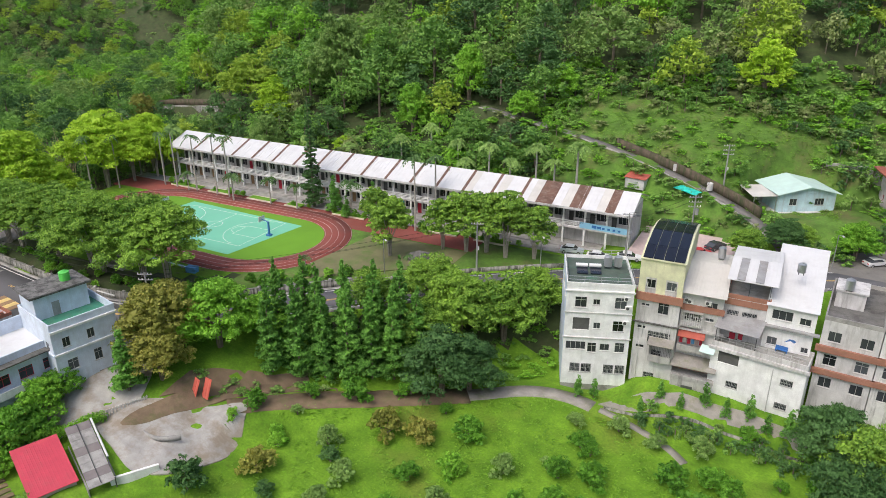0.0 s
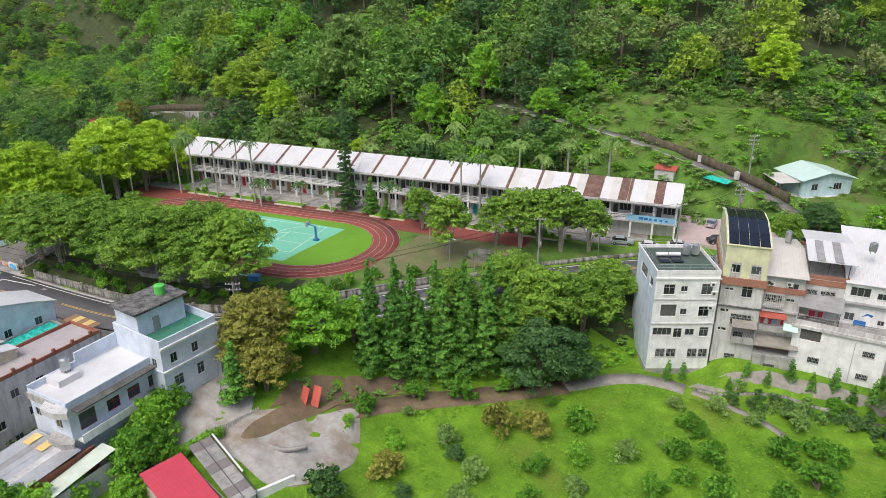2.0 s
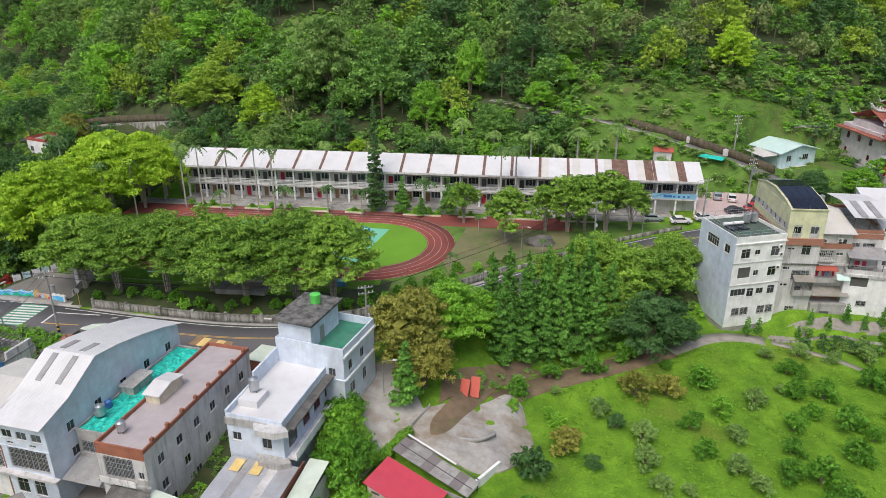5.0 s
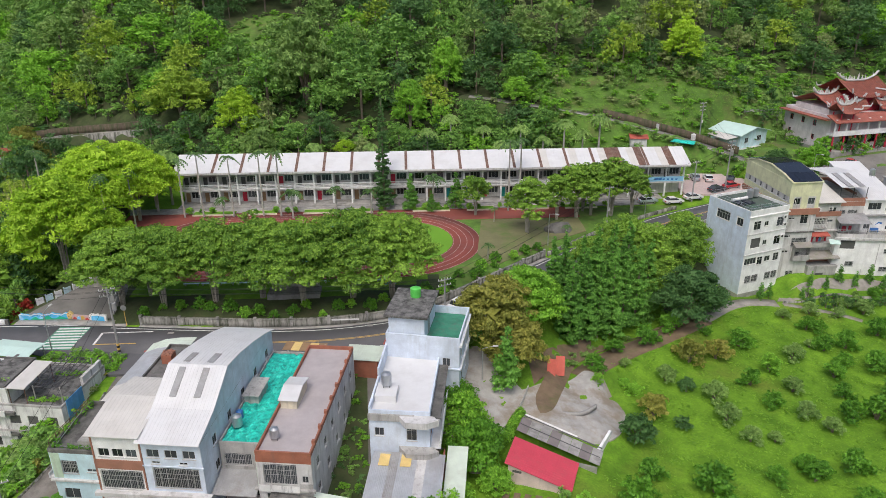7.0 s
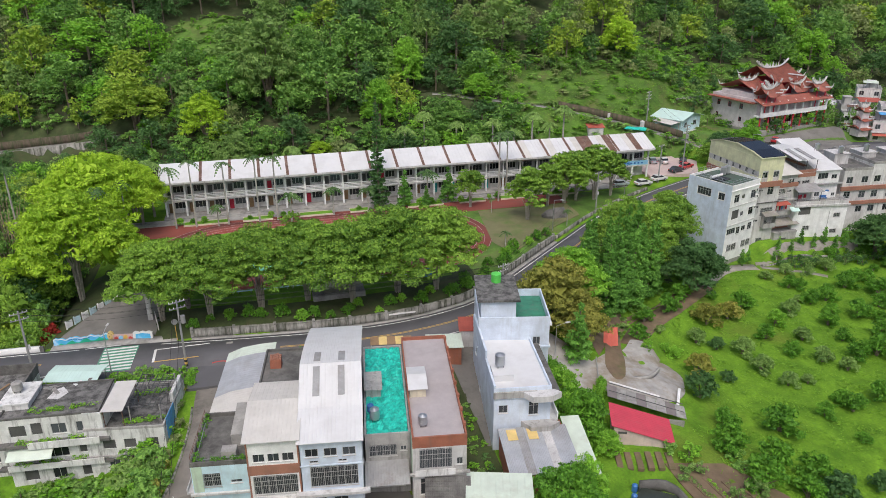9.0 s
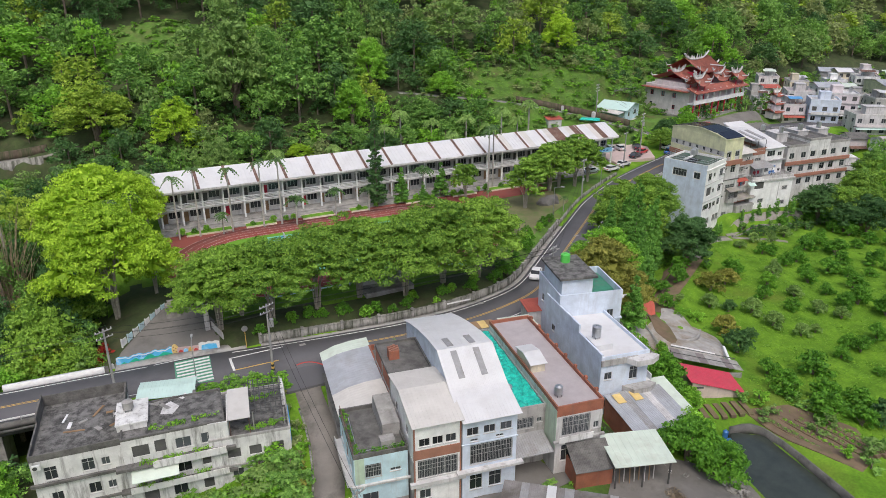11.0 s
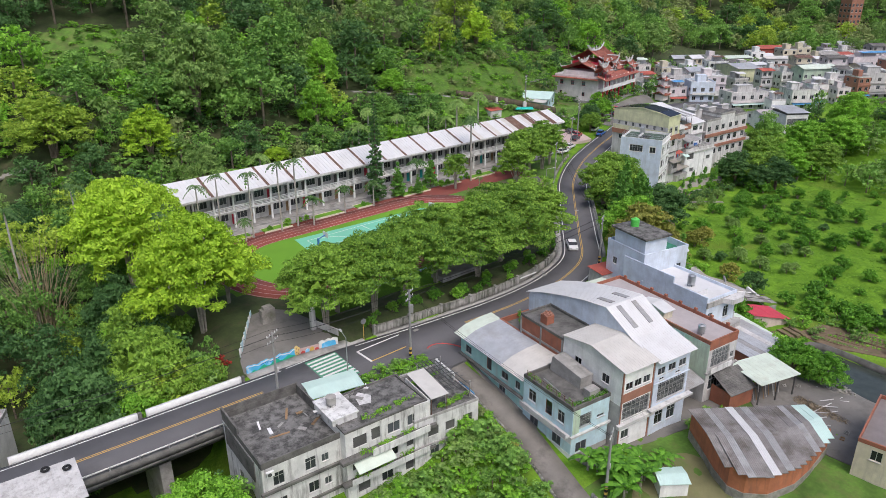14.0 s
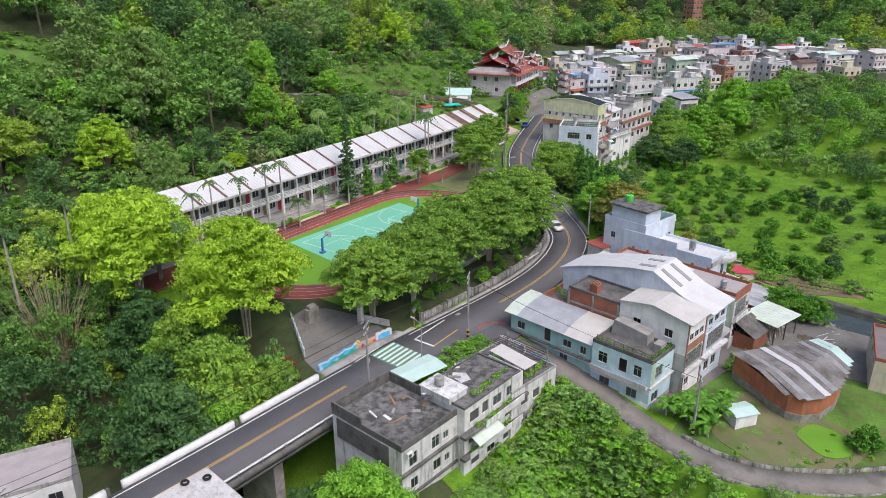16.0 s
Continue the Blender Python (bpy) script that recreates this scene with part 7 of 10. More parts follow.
# trees before the school front
mids = [broad("mid%d" % k, 60 + k, 3.6, 3.0, 9.0, 13, 5200, 0.38, "banyan", "pale_bark", 4, 0.10, flat=0.7) for k in range(3)]
for k, (x, y, s) in enumerate([(-74.5, 116.5, 1.0), (-65.0, 105.4, 1.25), (-57.5, 112.6, 1.1), (-53.0, 113.8, 1.35), (-49.4, 115.2, 1.3), (-45.2, 114.4, 1.4), (-40.2, 116.2, 1.15), (-50.5, 117.8, 1.15)]):
    plant("street_tree", "slender green tree before the school front", "tree", mids[k % 3], x, y, 1.0, s, 80 * k, "school front trees")
tall_lobes = [(0.0, 0.0, 1.6 + 1.25 * k, (2.2 - 0.10 * k) * (1.0 + 0.18 * (k % 2)), (2.2 - 0.10 * k) * (1.0 + 0.18 * (k % 2)), 0.8) for k in range(19)]
arau = tree_meshes("araucaria", 80, tall_lobes, 5200, 0.44, "dark", "bark", bars(((0, 0, -0.3), (0, 0, 24.5), 0.32, 0.05)), up=-0.1)
plant("conifer", "tall dark columnar conifer before the school", "tree", arau, -94.4, 121.6, 1.0)
small_con = tree_meshes("smallcon", 81, [(0, 0, 1.2 + 0.9 * k, 2.0 - 0.22 * k, 2.0 - 0.22 * k, 1.0) for k in range(8)], 2400, 0.4, "cypress", "bark", bars(((0, 0, -0.3), (0, 0, 7.5), 0.2, 0.05)))
for k, (x, y, s) in enumerate([(-88.5, 121.2, 1.0), (-78.5, 121.2, 1.0), (-84.0, 119.2, 0.6)]):
    plant("conifer", "dense dark green conifer close to the school", "tree", small_con, x, y, 1.0, s, 90 * k, "school conifers")


def palm_meshes(key, seed, h, fronds, flen, leaf="palm", droop=0.9, r=0.17):
    def make():
        rg = np.random.default_rng(seed)
        vs, fs, c = [], [], 0
        for i in range(fronds):
            a = 2.4 * i
            el = rg.uniform(0.1, 1.2)
            d = np.array([math.cos(a) * math.cos(el), math.sin(a) * math.cos(el), math.sin(el)])
            side = np.array([-math.sin(a), math.cos(a), 0])
            base = np.array([0, 0, h])
            pts = [base + d * flen * t - np.array([0, 0, droop * flen * t * t]) for t in np.linspace(0, 1, 8)]
            for j in range(7):
                for sgn in (-1, 1):
                    wv = side * sgn * flen * 0.17 * math.sin(math.pi * min(0.95, (j + 0.9) / 7.6)) - np.array([0, 0, 0.12 * flen * (0.4 + j / 10)])
                    q = [pts[j], pts[j + 1], pts[j + 1] * 0.6 + pts[j] * 0.4 + wv, pts[j] * 0.8 + pts[j + 1] * 0.2 + wv * 0.9]
                    vs += q
                    fs.append([c, c + 1, c + 2, c + 3])
                    c += 4
        crown = raw_mesh("crown", [(np.array(vs), np.array(fs), 0)], [LEAF[leaf]])
        bm = bmesh.new()
        bar(bm, (0, 0, -0.3), (0, 0, h * 0.5), r * 1.2, r, 10)
        bar(bm, (0, 0, h * 0.5), (0, 0, h * 0.92), r, r * 0.8, 10)
        bar(bm, (0, 0, h * 0.92), (0, 0, h + 0.2), r * 0.75, r * 0.35, 10)
        return crown, finish(bm, "trunk", M["palm_trunk"])
    return kept(key, make)


royal = [palm_meshes("royal%d" % k, 90 + k, 13.0 + k, 11, 2.6) for k in range(2)]
for k, (x, y, s) in enumerate([(-137.5, 118.9, 0.98), (-133.5, 118.9, 1.0), (-127, 118.9, 1.02), (-120.6, 118.9, 1.0), (-116.8, 118.9, 1.08), (-67, 119, 1.1), (-64, 122.3, 1.15), (-145.5, 112, 0.9), (-149, 107, 1.0), (-157, 125, 1.1), (-168, 122, 1.1)]):
    plant("royal_palm", "tall royal palm with a slim pale trunk", "palm tree", royal[k % 2], x, y, 1.0, s, 37 * k, "royal palms")
short = [palm_meshes("short%d" % k, 94 + k, 5.2 + 0.8 * k, 18, 2.5, droop=0.7, r=0.16) for k in range(2)]
for k, (x, y, s) in enumerate([(-114, 117.2, 1.1), (-104.8, 119.2, 0.95), (-97.2, 119.0, 1.0), (-83.5, 120.2, 1.25), (-129, 118.2, 0.8), (-71, 111.8, 0.5), (-74.5, 92.2, 0.55), (-58, 100.5, 0.5)]):
    plant("palm", "short feathery palm before the school", "palm tree", short[k % 2], x, y, 1.0, s, 61 * k, "school palms")
fan = [palm_meshes("fan%d" % k, 97 + k, 9.0 + k, 30, 2.6, "olive", 0.8, 0.2) for k in range(2)]
for k, (x, y, s) in enumerate([(-146, 126.5, 1.1), (-142.8, 128, 1.2), (-147.5, 131, 1.15), (-150.5, 123, 0.9), (-66, 141, 1.0), (-61, 142.5, 1.1), (-55.5, 141.5, 1.05), (-50, 143, 1.2), (-45.5, 142, 1.1), (-41, 143.5, 1.2), (-70, 145, 1.0), (-84, 143, 1.1), (-78, 147, 1.1), (-98, 142, 0.9), (-112, 143, 1.0)]):
    plant("fan_palm", "shaggy palm with a full crown behind the school", "palm tree", fan[k % 2], x, y, None, s, 43 * k, "palms behind the school")

# ---- the belt between road and orchard ----
cyp = [tree_meshes("cypress%d" % k, 100 + k, [(0.15 * math.sin(i * 2.1 + k), 0.15 * math.cos(i * 1.7), 0.9 + 1.0 * i, 1.75 * (1 - (i / 12.0) ** 1.4) + 0.12, 1.75 * (1 - (i / 12.0) ** 1.4) + 0.12, 1.2) for i in range(12)], 8000, 0.34, "cypress", "bark", bars(((0, 0, -0.3), (0, 0, 11.5), 0.22, 0.04)), up=0.1) for k in range(3)]
belt = [(-64, 69.6, 1.05), (-61, 72.2, 1.1), (-58, 74.4, 1.0), (-55.2, 76.6, 1.12), (-52.4, 78.8, 1.05), (-49.6, 80.6, 1.1), (-60.5, 77.0, 1.0), (-57.5, 79.6, 1.05), (-54.0, 82.4, 1.05), (-50.6, 84.6, 1.1), (-66, 74.2, 0.95), (-63.4, 77.6, 0.9), (-47, 83.4, 1.05)]
for k, (x, y, s) in enumerate(belt):
    plant("cypress", "dense green cypress in a tall hedge row", "tree", cyp[k % 3], x, y, None, s * 1.1, 77 * k, "cypress hedge")
big = [broad("big%d" % k, 110 + k, 5.4, 2.0, 10.5, 20, 13500, 0.37, lf, "bark", 4, 0.2, flat=0.75, lobe=0.44) for k, lf in enumerate(("lime", "golden", "dark", "banyan"))]
for x, y, s, k, lab in [(-71.8, 67.5, 1.05, 0, "bright lime green tree beside the road"), (-76.8, 61.8, 1.15, 1, "golden olive flowering tree"), (-74.2, 58.4, 0.8, 1, "golden olive flowering tree"), (-40.8, 79.6, 1.0, 2, "dark round evergreen tree"), (-37.5, 82.2, 0.85, 2, "dark round evergreen tree"), (-5.0, 129.8, 0.62, 3, "leafy green tree behind the houses"), (0.8, 134.6, 0.66, 2, "dark leafy tree below the bungalow"), (3.6, 137.4, 0.5, 3, "leafy green tree behind the houses"), (12.6, 138.4, 0.72, 0, "bright green tree on the temple square"), (-43.5, 91.5, 1.1, 3, "leafy green tree on the bank"), (-37.2, 94.5, 1.15, 3, "leafy green tree on the bank"), (-46.5, 86.5, 0.9, 3, "leafy green tree on the bank"), (-49.5, 92.2, 0.9, 3, "leafy green tree on the bank"), (-33.6, 100.6, 0.8, 3, "leafy green tree on the bank"), (-56.5, 86.0, 0.75, 3, "leafy green tree on the bank"), (-68, 72.6, 0.7, 0, "bright lime green tree beside the road"),
                       (11.0, 88.5, 1.0, 2, "dark round evergreen tree"), (15.0, 85.5, 1.05, 3, "leafy green tree by the houses"), (12.5, 82.0, 0.8, 2, "dark round evergreen tree"), (20.5, 83, 1.1, 3, "leafy green tree by the houses"), (26, 88, 1.25, 3, "leafy green tree by the houses"), (30, 82, 1.1, 0, "bright green tree beside the village"), (17, 79, 0.9, 2, "dark round evergreen tree"), (35, 91, 1.3, 3, "leafy green tree by the houses"), (44, 84, 1.4, 0, "bright green tree beside the village"), (50, 76, 1.3, 0, "bright lime green tree beside the road"), (40, 76, 1.0, 3, "leafy green tree beside the village")]:
    plant("broadleaf_tree", lab, "tree", big[k], x, y, None, s, 31 * x, "belt trees")
for x, y, s, k in ((-160.5, 83.5, 1.2, 3), (-164.0, 91, 1.0, 2), (-158.5, 104.0, 1.0, 2), (-158.5, 93.5, 1.15, 3), (-156.5, 78.6, 0.8, 3), (-171, 81, 1.2, 2), (-165, 77.5, 0.9, 0)):
    plant("broadleaf_tree", ("fresh green", "", "dark green", "dense green")[k] + " broadleaf tree on the bank below the school", "tree", big[k], x, y, None, s, 47 * x, "ravine trees", 1.25)
plant("broadleaf_tree", "bright green tree beside the derelict building", "tree", big[0], -167.5, 52.5, None, 0.95)
plant("conifer", "broad dark blue-green conifer by the drive", "tree", small_con, -76.2, 54.4, None, 1.15)
gar = [broad("gar%d" % k, 120 + k, 3.4, 0.9, 5.0, 12, 5200, 0.34, "lime" if k else "orchard", "bark", 4, 0.2, flat=0.8, lobe=0.5) for k in range(2)]
for k, (x, y, s) in enumerate([(-81.4, 42.0, 1.12), (-82.6, 46.0, 0.9), (-83.4, 49.4, 0.75), (-79.6, 37.6, 0.6), (-89.2, 27.6, 1.1), (-86.2, 30.6, 0.9), (-87.6, 24.0, 0.95), (-84.6, 34.6, 0.7)]):
    plant("garden_tree", "round leafy garden tree beside the houses", "tree", gar[k % 2], x, y, None, s, 57 * k, "garden trees", 1.25 if k < 2 else 1.1)

# ---- the orchard ----
bush = [broad("bush%d" % k, 130 + k, 1.7, 0.25, 2.8, 8, 1300, 0.30, lf, "bark", 3, 0.09, flat=0.85, lobe=0.5) for k, lf in enumerate(("orchard", "orchard", "lime", "golden", "dark", "olive"))]
bush.append(broad("bush6", 136, 1.5, 0.1, 3.4, 9, 1300, 0.26, "dark", "bark", 3, 0.09, flat=1.0, lobe=0.5))
random.seed(21)
FRUIT = ("rounded green fruit tree on the orchard grass", "rounded green fruit tree on the orchard grass", "yellow-green shrub at the orchard edge", "golden-brown flowering tree in the orchard", "dark dense evergreen shrub in the orchard", "pale olive fruit tree in the orchard", "grey-green conical shrub in the orchard")
ORCHARD_WEST = [(-63.2, 28.0, 3.2, 0), (-62.9, 35.4, 3.0, 0), (-61.9, 58.8, 1.1, 2), (-61.4, 62.8, 2.1, 0), (-59.6, 41.1, 2.3, 0), (-59.4, 47.6, 3.2, 4), (-58.5, 32.1, 2.8, 0), (-58.5, 28.2, 1.1, 2), (-58.4, 25.9, 2.4, 0), (-57.0, 61.4, 1.4, 2), (-56.7, 68.9, 2.1, 0), (-55.9, 64.9, 1.2, 5), (-55.6, 60.1, 1.6, 2), (-54.7, 54.7, 2.9, 3), (-54.5, 25.3, 3.0, 4), (-54.4, 29.4, 3.0, 0), (-52.1, 38.9, 3.2, 0), (-51.3, 52.1, 1.7, 4), (-50.5, 71.8, 2.6, 0), (-49.7, 63.3, 2.1, 5), (-47.7, 25.5, 2.1, 4), (-47.5, 60.7, 1.8, 4), (-44.5, 76.9, 2.5, 0)]
ORCHARD_MIDDLE = [(-44.4, 53.3, 2.2, 5), (-44.2, 58.4, 2.3, 5), (-43.9, 69.0, 3.2, 3), (-43.5, 40.2, 1.7, 0), (-43.2, 48.3, 1.8, 5), (-40.2, 27.3, 3.2, 5), (-39.8, 48.1, 1.3, 5), (-39.1, 69.9, 2.9, 3), (-38.5, 42.5, 1.7, 0), (-38.3, 40.5, 2.3, 0), (-38.2, 76.0, 1.3, 0), (-36.8, 62.2, 2.2, 0), (-36.2, 56.1, 2.0, 0), (-34.4, 35.4, 2.1, 0), (-33.6, 73.7, 2.8, 0), (-32.9, 41.5, 2.4, 0), (-32.8, 53.2, 2.1, 5), (-32.3, 65.5, 2.2, 2), (-31.4, 59.6, 2.0, 5), (-30.8, 49.8, 1.8, 5), (-26.6, 69.0, 2.1, 5), (-26.4, 52.5, 2.2, 0), (-26.2, 31.7, 3.1, 0), (-24.5, 58.1, 1.8, 0)]
ORCHARD_EAST = [(-22.9, 52.3, 2.9, 0), (-22.6, 63.6, 2.3, 0), (-22.3, 46.9, 3.2, 0), (-21.8, 72.5, 1.2, 5), (-21.1, 83.0, 1.7, 5), (-20.3, 35.5, 2.5, 0), (-19.9, 71.4, 2.2, 0), (-19.1, 78.5, 2.0, 0), (-18.9, 67.2, 2.0, 0), (-17.5, 77.3, 1.8, 0), (-16.5, 58.0, 2.6, 0), (-15.6, 72.3, 2.4, 0), (-15.4, 84.4, 1.9, 5), (-14.8, 65.1, 3.0, 0), (-14.6, 39.9, 2.3, 0), (-14.1, 44.8, 3.2, 0), (-12.4, 62.3, 1.7, 0), (-10.3, 36.3, 2.2, 6), (-10.1, 83.8, 1.8, 5), (-7.4, 29.4, 3.2, 6), (-7.3, 67.9, 2.3, 0), (-6.7, 77.3, 2.7, 0), (-6.1, 22.7, 3.0, 0), (-5.3, 33.7, 2.6, 6)]
ORCHARD_FAR = [(-4.4, 85.1, 2.2, 5), (-3.1, 72.4, 3.2, 0), (-2.3, 79.5, 2.4, 0), (-2.1, 38.4, 3.2, 6), (-0.9, 42.5, 2.5, 0), (-0.7, 64.8, 2.5, 0), (0.1, 78.8, 2.2, 0), (0.1, 55.5, 3.2, 0), (0.6, 61.9, 2.1, 0), (1.0, 90.5, 1.9, 0), (3.0, 51.6, 2.9, 0), (5.6, 82.8, 1.3, 0), (7.0, 95.2, 1.6, 0), (9.4, 89.4, 2.1, 0), (9.5, 62.8, 3.0, 0), (10.1, 82.9, 2.3, 0), (11.1, 74.4, 2.3, 0), (11.6, 79.9, 2.9, 0), (11.8, 85.6, 3.2, 0), (13.2, 87.8, 2.2, 0), (13.3, 26.9, 3.2, 0), (13.6, 70.8, 2.3, 0), (15.7, 86.3, 2.1, 0), (31.5, 79.0, 2.9, 0)]
planted = []
for x, y, r, kind in ORCHARD_WEST + ORCHARD_MIDDLE + ORCHARD_EAST + ORCHARD_FAR:
    planted.append((x, y, r))
    plant("fruit_tree", FRUIT[kind], "fruit tree", bush[kind or len(planted) % 2], x, y, None, r / 2.15, x * 40, "orchard trees", random.uniform(0.95, 1.15))


def orchard_gap(x, y, r):
    p_ = nearest(PATH, x, y)[0]
    return (p_ < -2.5) & ((x > -12) | (y < 40) & (x > -44)) & ~((x < -20) & (y < 10))


for k, (x, y, r) in enumerate(strew(64, (-44, 30, 4, 88), orchard_gap, ((300, 1.2, 2.2),), 1.2, planted)):
    kind = random.choice((0, 0, 1, 1, 0, 2, 4, 5))
    plant("fruit_tree", FRUIT[kind], "fruit tree", bush[kind], x, y, None, r / 2.15, random.uniform(0, 360), "orchard trees", random.uniform(0.75, 1.0))

# ---- single trees that stand out on the hill ----
feat = {k: broad("feat" + k, 300 + i, 1.0, 0.22, 1.9, 22, 11000, 0.060, k, "bark", 4, 0.04, flat=0.75, lobe=0.40) for i, k in enumerate(("lime", "olive", "forest", "golden", "bright", "spring"))}
FEATURES = [(-116, 166, 39.6, 9.0, "olive", "broad olive-green tree towering over the forest"), (-132, 155.5, 23.0, 6.2, "bright", "fresh yellow-green tree in the forest"), (-149.5, 166, 26.5, 9.0, "spring", "broad yellow-green tree in the forest"), (-70, 152, 19.0, 6.0, "forest", "rounded green tree behind the school"), (-104.5, 149, 10.4, 3.6, "bright", "small bright yellow-green tree behind the school"), (59, 77, 14.5, 7.0, "lime", "broad bright green tree before the village"), (72, 66, 13.0, 6.5, "lime", "fresh green tree before the village"), (97, 60, 13.5, 8.0, "olive", "greyish spreading tree before the village"), (36, 92, 8.5, 6.0, "forest", "dark feathery tree below the village"), (-125.6, 143.5, 15.5, 5.2, "olive", "pale greyish tree behind the school"), (-54, 172, 29.0, 4.2, "lime", "tall fresh green tree at the grass slope"), (-9, 178, 37.0, 6.5, "bright", "fresh green tree above the slope"), (-188.5, 158.5, 13.5, 5.6, "golden", "olive-brown rounded tree"), (-88, 156, 24, 5.0, "lime", "fresh green tree behind the school"), (-78, 168, 33.0, 5.0, "lime", "fresh green tree on the hillside"), (-60, 160, 24.0, 4.0, "lime", "fresh green tree on the hillside"), (-105, 172, 36.0, 6.0, "forest", "tall green tree on the hillside")]
for x, y, top, r, k, lab in FEATURES:
    z = ground_at(x, y) - 0.2
    plant("forest_tree", lab if len(lab.split()) > 3 else lab + " on the slope", "tree", feat[k], x, y, z, r, 33 * x, "", (top - z) / (1.9 * r))

# ---- woods ----
# crown patterns by size: least radius, lobes, lobe size, clumps a lobe, leaf cards, card size
SIZES = ((7.4, 17, 0.36, 9, 2700, 0.080), (4.4, 11, 0.42, 8, 1150, 0.112), (2.4, 7, 0.50, 7, 480, 0.172), (0.0, 4, 0.55, 8, 330, 0.27))


def wood(name, leaf, places, seed, label, thin_out=1.0, inner=(18, 0.22, 0.42)):
    """Many trees of one sort in one mesh: (x, y, crown radius, height)."""
    rg = np.random.default_rng(seed)
    lib = []
    for least, n_lobes, lobe, per, n_cards, size in SIZES:
        kinds = []
        for k in range(5):
            lobes = spread_lobes(rg, n_lobes, 1.0, 0.05 if least else 0.0, 2.1, 0.85, lobe)
            lv, lf = leaf_cards(rg, clumps(rg, lobes, per, (0.26, 0.46), 0.7), int(n_cards * thin_out), size / math.sqrt(thin_out), up=0.5, corners=3)
            cv, cf = cores(rg, lobes, 0.66, inner[0], inner[1:])
            kinds.append((np.concatenate([lv, cv]), np.concatenate([lf, cf + len(lv)])))
        lib.append(kinds)
    tv = np.array([[math.cos(a), math.sin(a), z] for z in (0, 1) for a in np.linspace(0, 6.2832, 6)[:-1]])
    tf = np.array([[i, (i + 1) % 5, 5 + (i + 1) % 5, 5 + i] for i in range(5)])
    gz_ = ground(np.array([p[0] for p in places]), np.array([p[1] for p in places]))
    g1, g3, f1, f3 = [], [], [], []
    n1 = n3 = 0
    for (x, y, r, h), z in zip(places, gz_):
        lv, lf = lib[next(i for i, c in enumerate(SIZES) if r >= c[0])][rg.integers(5)]
        a = rg.uniform(0, 6.28)
        ca_, sa_ = math.cos(a), math.sin(a)
        R = np.array([[ca_, sa_, 0], [-sa_, ca_, 0], [0, 0, 1]])
        o = np.array([x, y, z - 0.2])
        g1.append((lv @ R) * np.array([r, r * rg.uniform(0.85, 1.1), h / 2.1]) + o)
        f1.append(lf + n1)
        n1 += len(lv)
        g3.append(tv * np.array([0.03 * r + 0.06, 0.03 * r + 0.06, h * 0.62]) + o)
        f3.append(tf + n3)
        n3 += len(tv)
    me = raw_mesh(name, [(np.concatenate(g1), np.concatenate(f1), 0), (np.concatenate(g3), np.concatenate(f3), 1)], [LEAF[leaf], M["bark"]])
    return tagged(new(name, me), label, "woods", kind="stuff")


random.seed(5)
LANDMARKS = [(x, y, 0.75 * r) for x, y, top, r, k, lab in FEATURES]


def hill_wood(x, y, r):
    d = y - hill_foot(x)
    ok = ((d > 4 + 0.25 * r) | (x < -172) & (y > 132)) & (d < 92)
    ok &= ~((x > -50) & (x < 5) & (y > 140) & (y < 174 - 0.06 * x + 3 * np.sin(x * 0.3) + 0.5 * r))
    ok &= ~((x > 3) & (x < 64) & (y < 172 + 0.1 * x + 0.5 * r))
    ok &= np.abs(nearest(UPLANE, x, y)[0]) > 2.5 + 0.6 * r
    ok &= (np.hypot(x + 197, y - 149) > 10) | (r < 2.2)
    hr = nearest(HILLROAD, x, y)[0]
    ok &= (np.abs(hr) > 2.4 + 0.7 * r) & ~((hr < 0) & (hr > -12) & (r > 2.4) & (x > -212) & (x < -158))
    ok &= ~((x > -4) & (x < 78) & (y > 170 + 0.1 * x) & (y < 193 + 0.12 * x + 3 * np.sin(x * 0.25)) & (r > 2.3))
    ok &= ~((((x + 130) / 17) ** 2 + ((y - 196) / 13) ** 2 < 1) & (r > 2.2))
    return ok & ~((d < 18) & (r > 6.0))


near = {"forest": [], "dark": [], "lime": [], "olive": [], "bamboo": [], "spring": []}
for x, y, r in strew(61, (-440, 100, 118, 345), hill_wood, ((1500, 7.5, 10.5), (9000, 4.6, 7.0), (5000, 2.6, 4.2)), 0.60, LANDMARKS):
    d = y - float(hill_foot(x))
    kind = random.choices(("forest", "dark", "lime", "olive", "bamboo", "spring"), (0.32, 0.19, 0.17, 0.14, 0.04, 0.14))[0]
    if -60 < x < 40 and 172 < y < 200:
        kind = random.choice(("bamboo", "bamboo", "forest", "olive", "dark", "spring"))
    h = (4.2 + 1.35 * r) * random.uniform(0.85, 1.15)
    if kind == "bamboo":
        r, h = min(r, 4.3), random.uniform(8, 12)
    near[kind].append((x, y, r, h * (0.8 if d < 16 else 1.0)))
for x, y, r in strew(67, (-430, -300, 276, 345), lambda x, y, r: (x < -300) & (y > 0), ((900, 4.4, 6.8),), 0.62, [p[:3] for pl in near.values() for p in pl if p[0] < -290]):
    near[random.choice(("forest", "dark", "olive", "forest"))].append((x, y, r, (4.2 + 1.35 * r) * random.uniform(0.85, 1.15)))
LAB = {"forest": "dense green broadleaf forest on the hillside", "dark": "dark evergreen trees in the hillside forest", "lime": "bright fresh green trees in the hillside forest", "olive": "greyish olive trees in the hillside forest", "bamboo": "feathery brown-green bamboo clumps on the slope", "spring": "yellow-green trees in new leaf on the hillside"}
for k, (kind, pl) in enumerate(near.items()):
    wood("hillside_" + ("bamboo" if kind == "bamboo" else "forest"), kind, pl, 200 + k, LAB[kind])


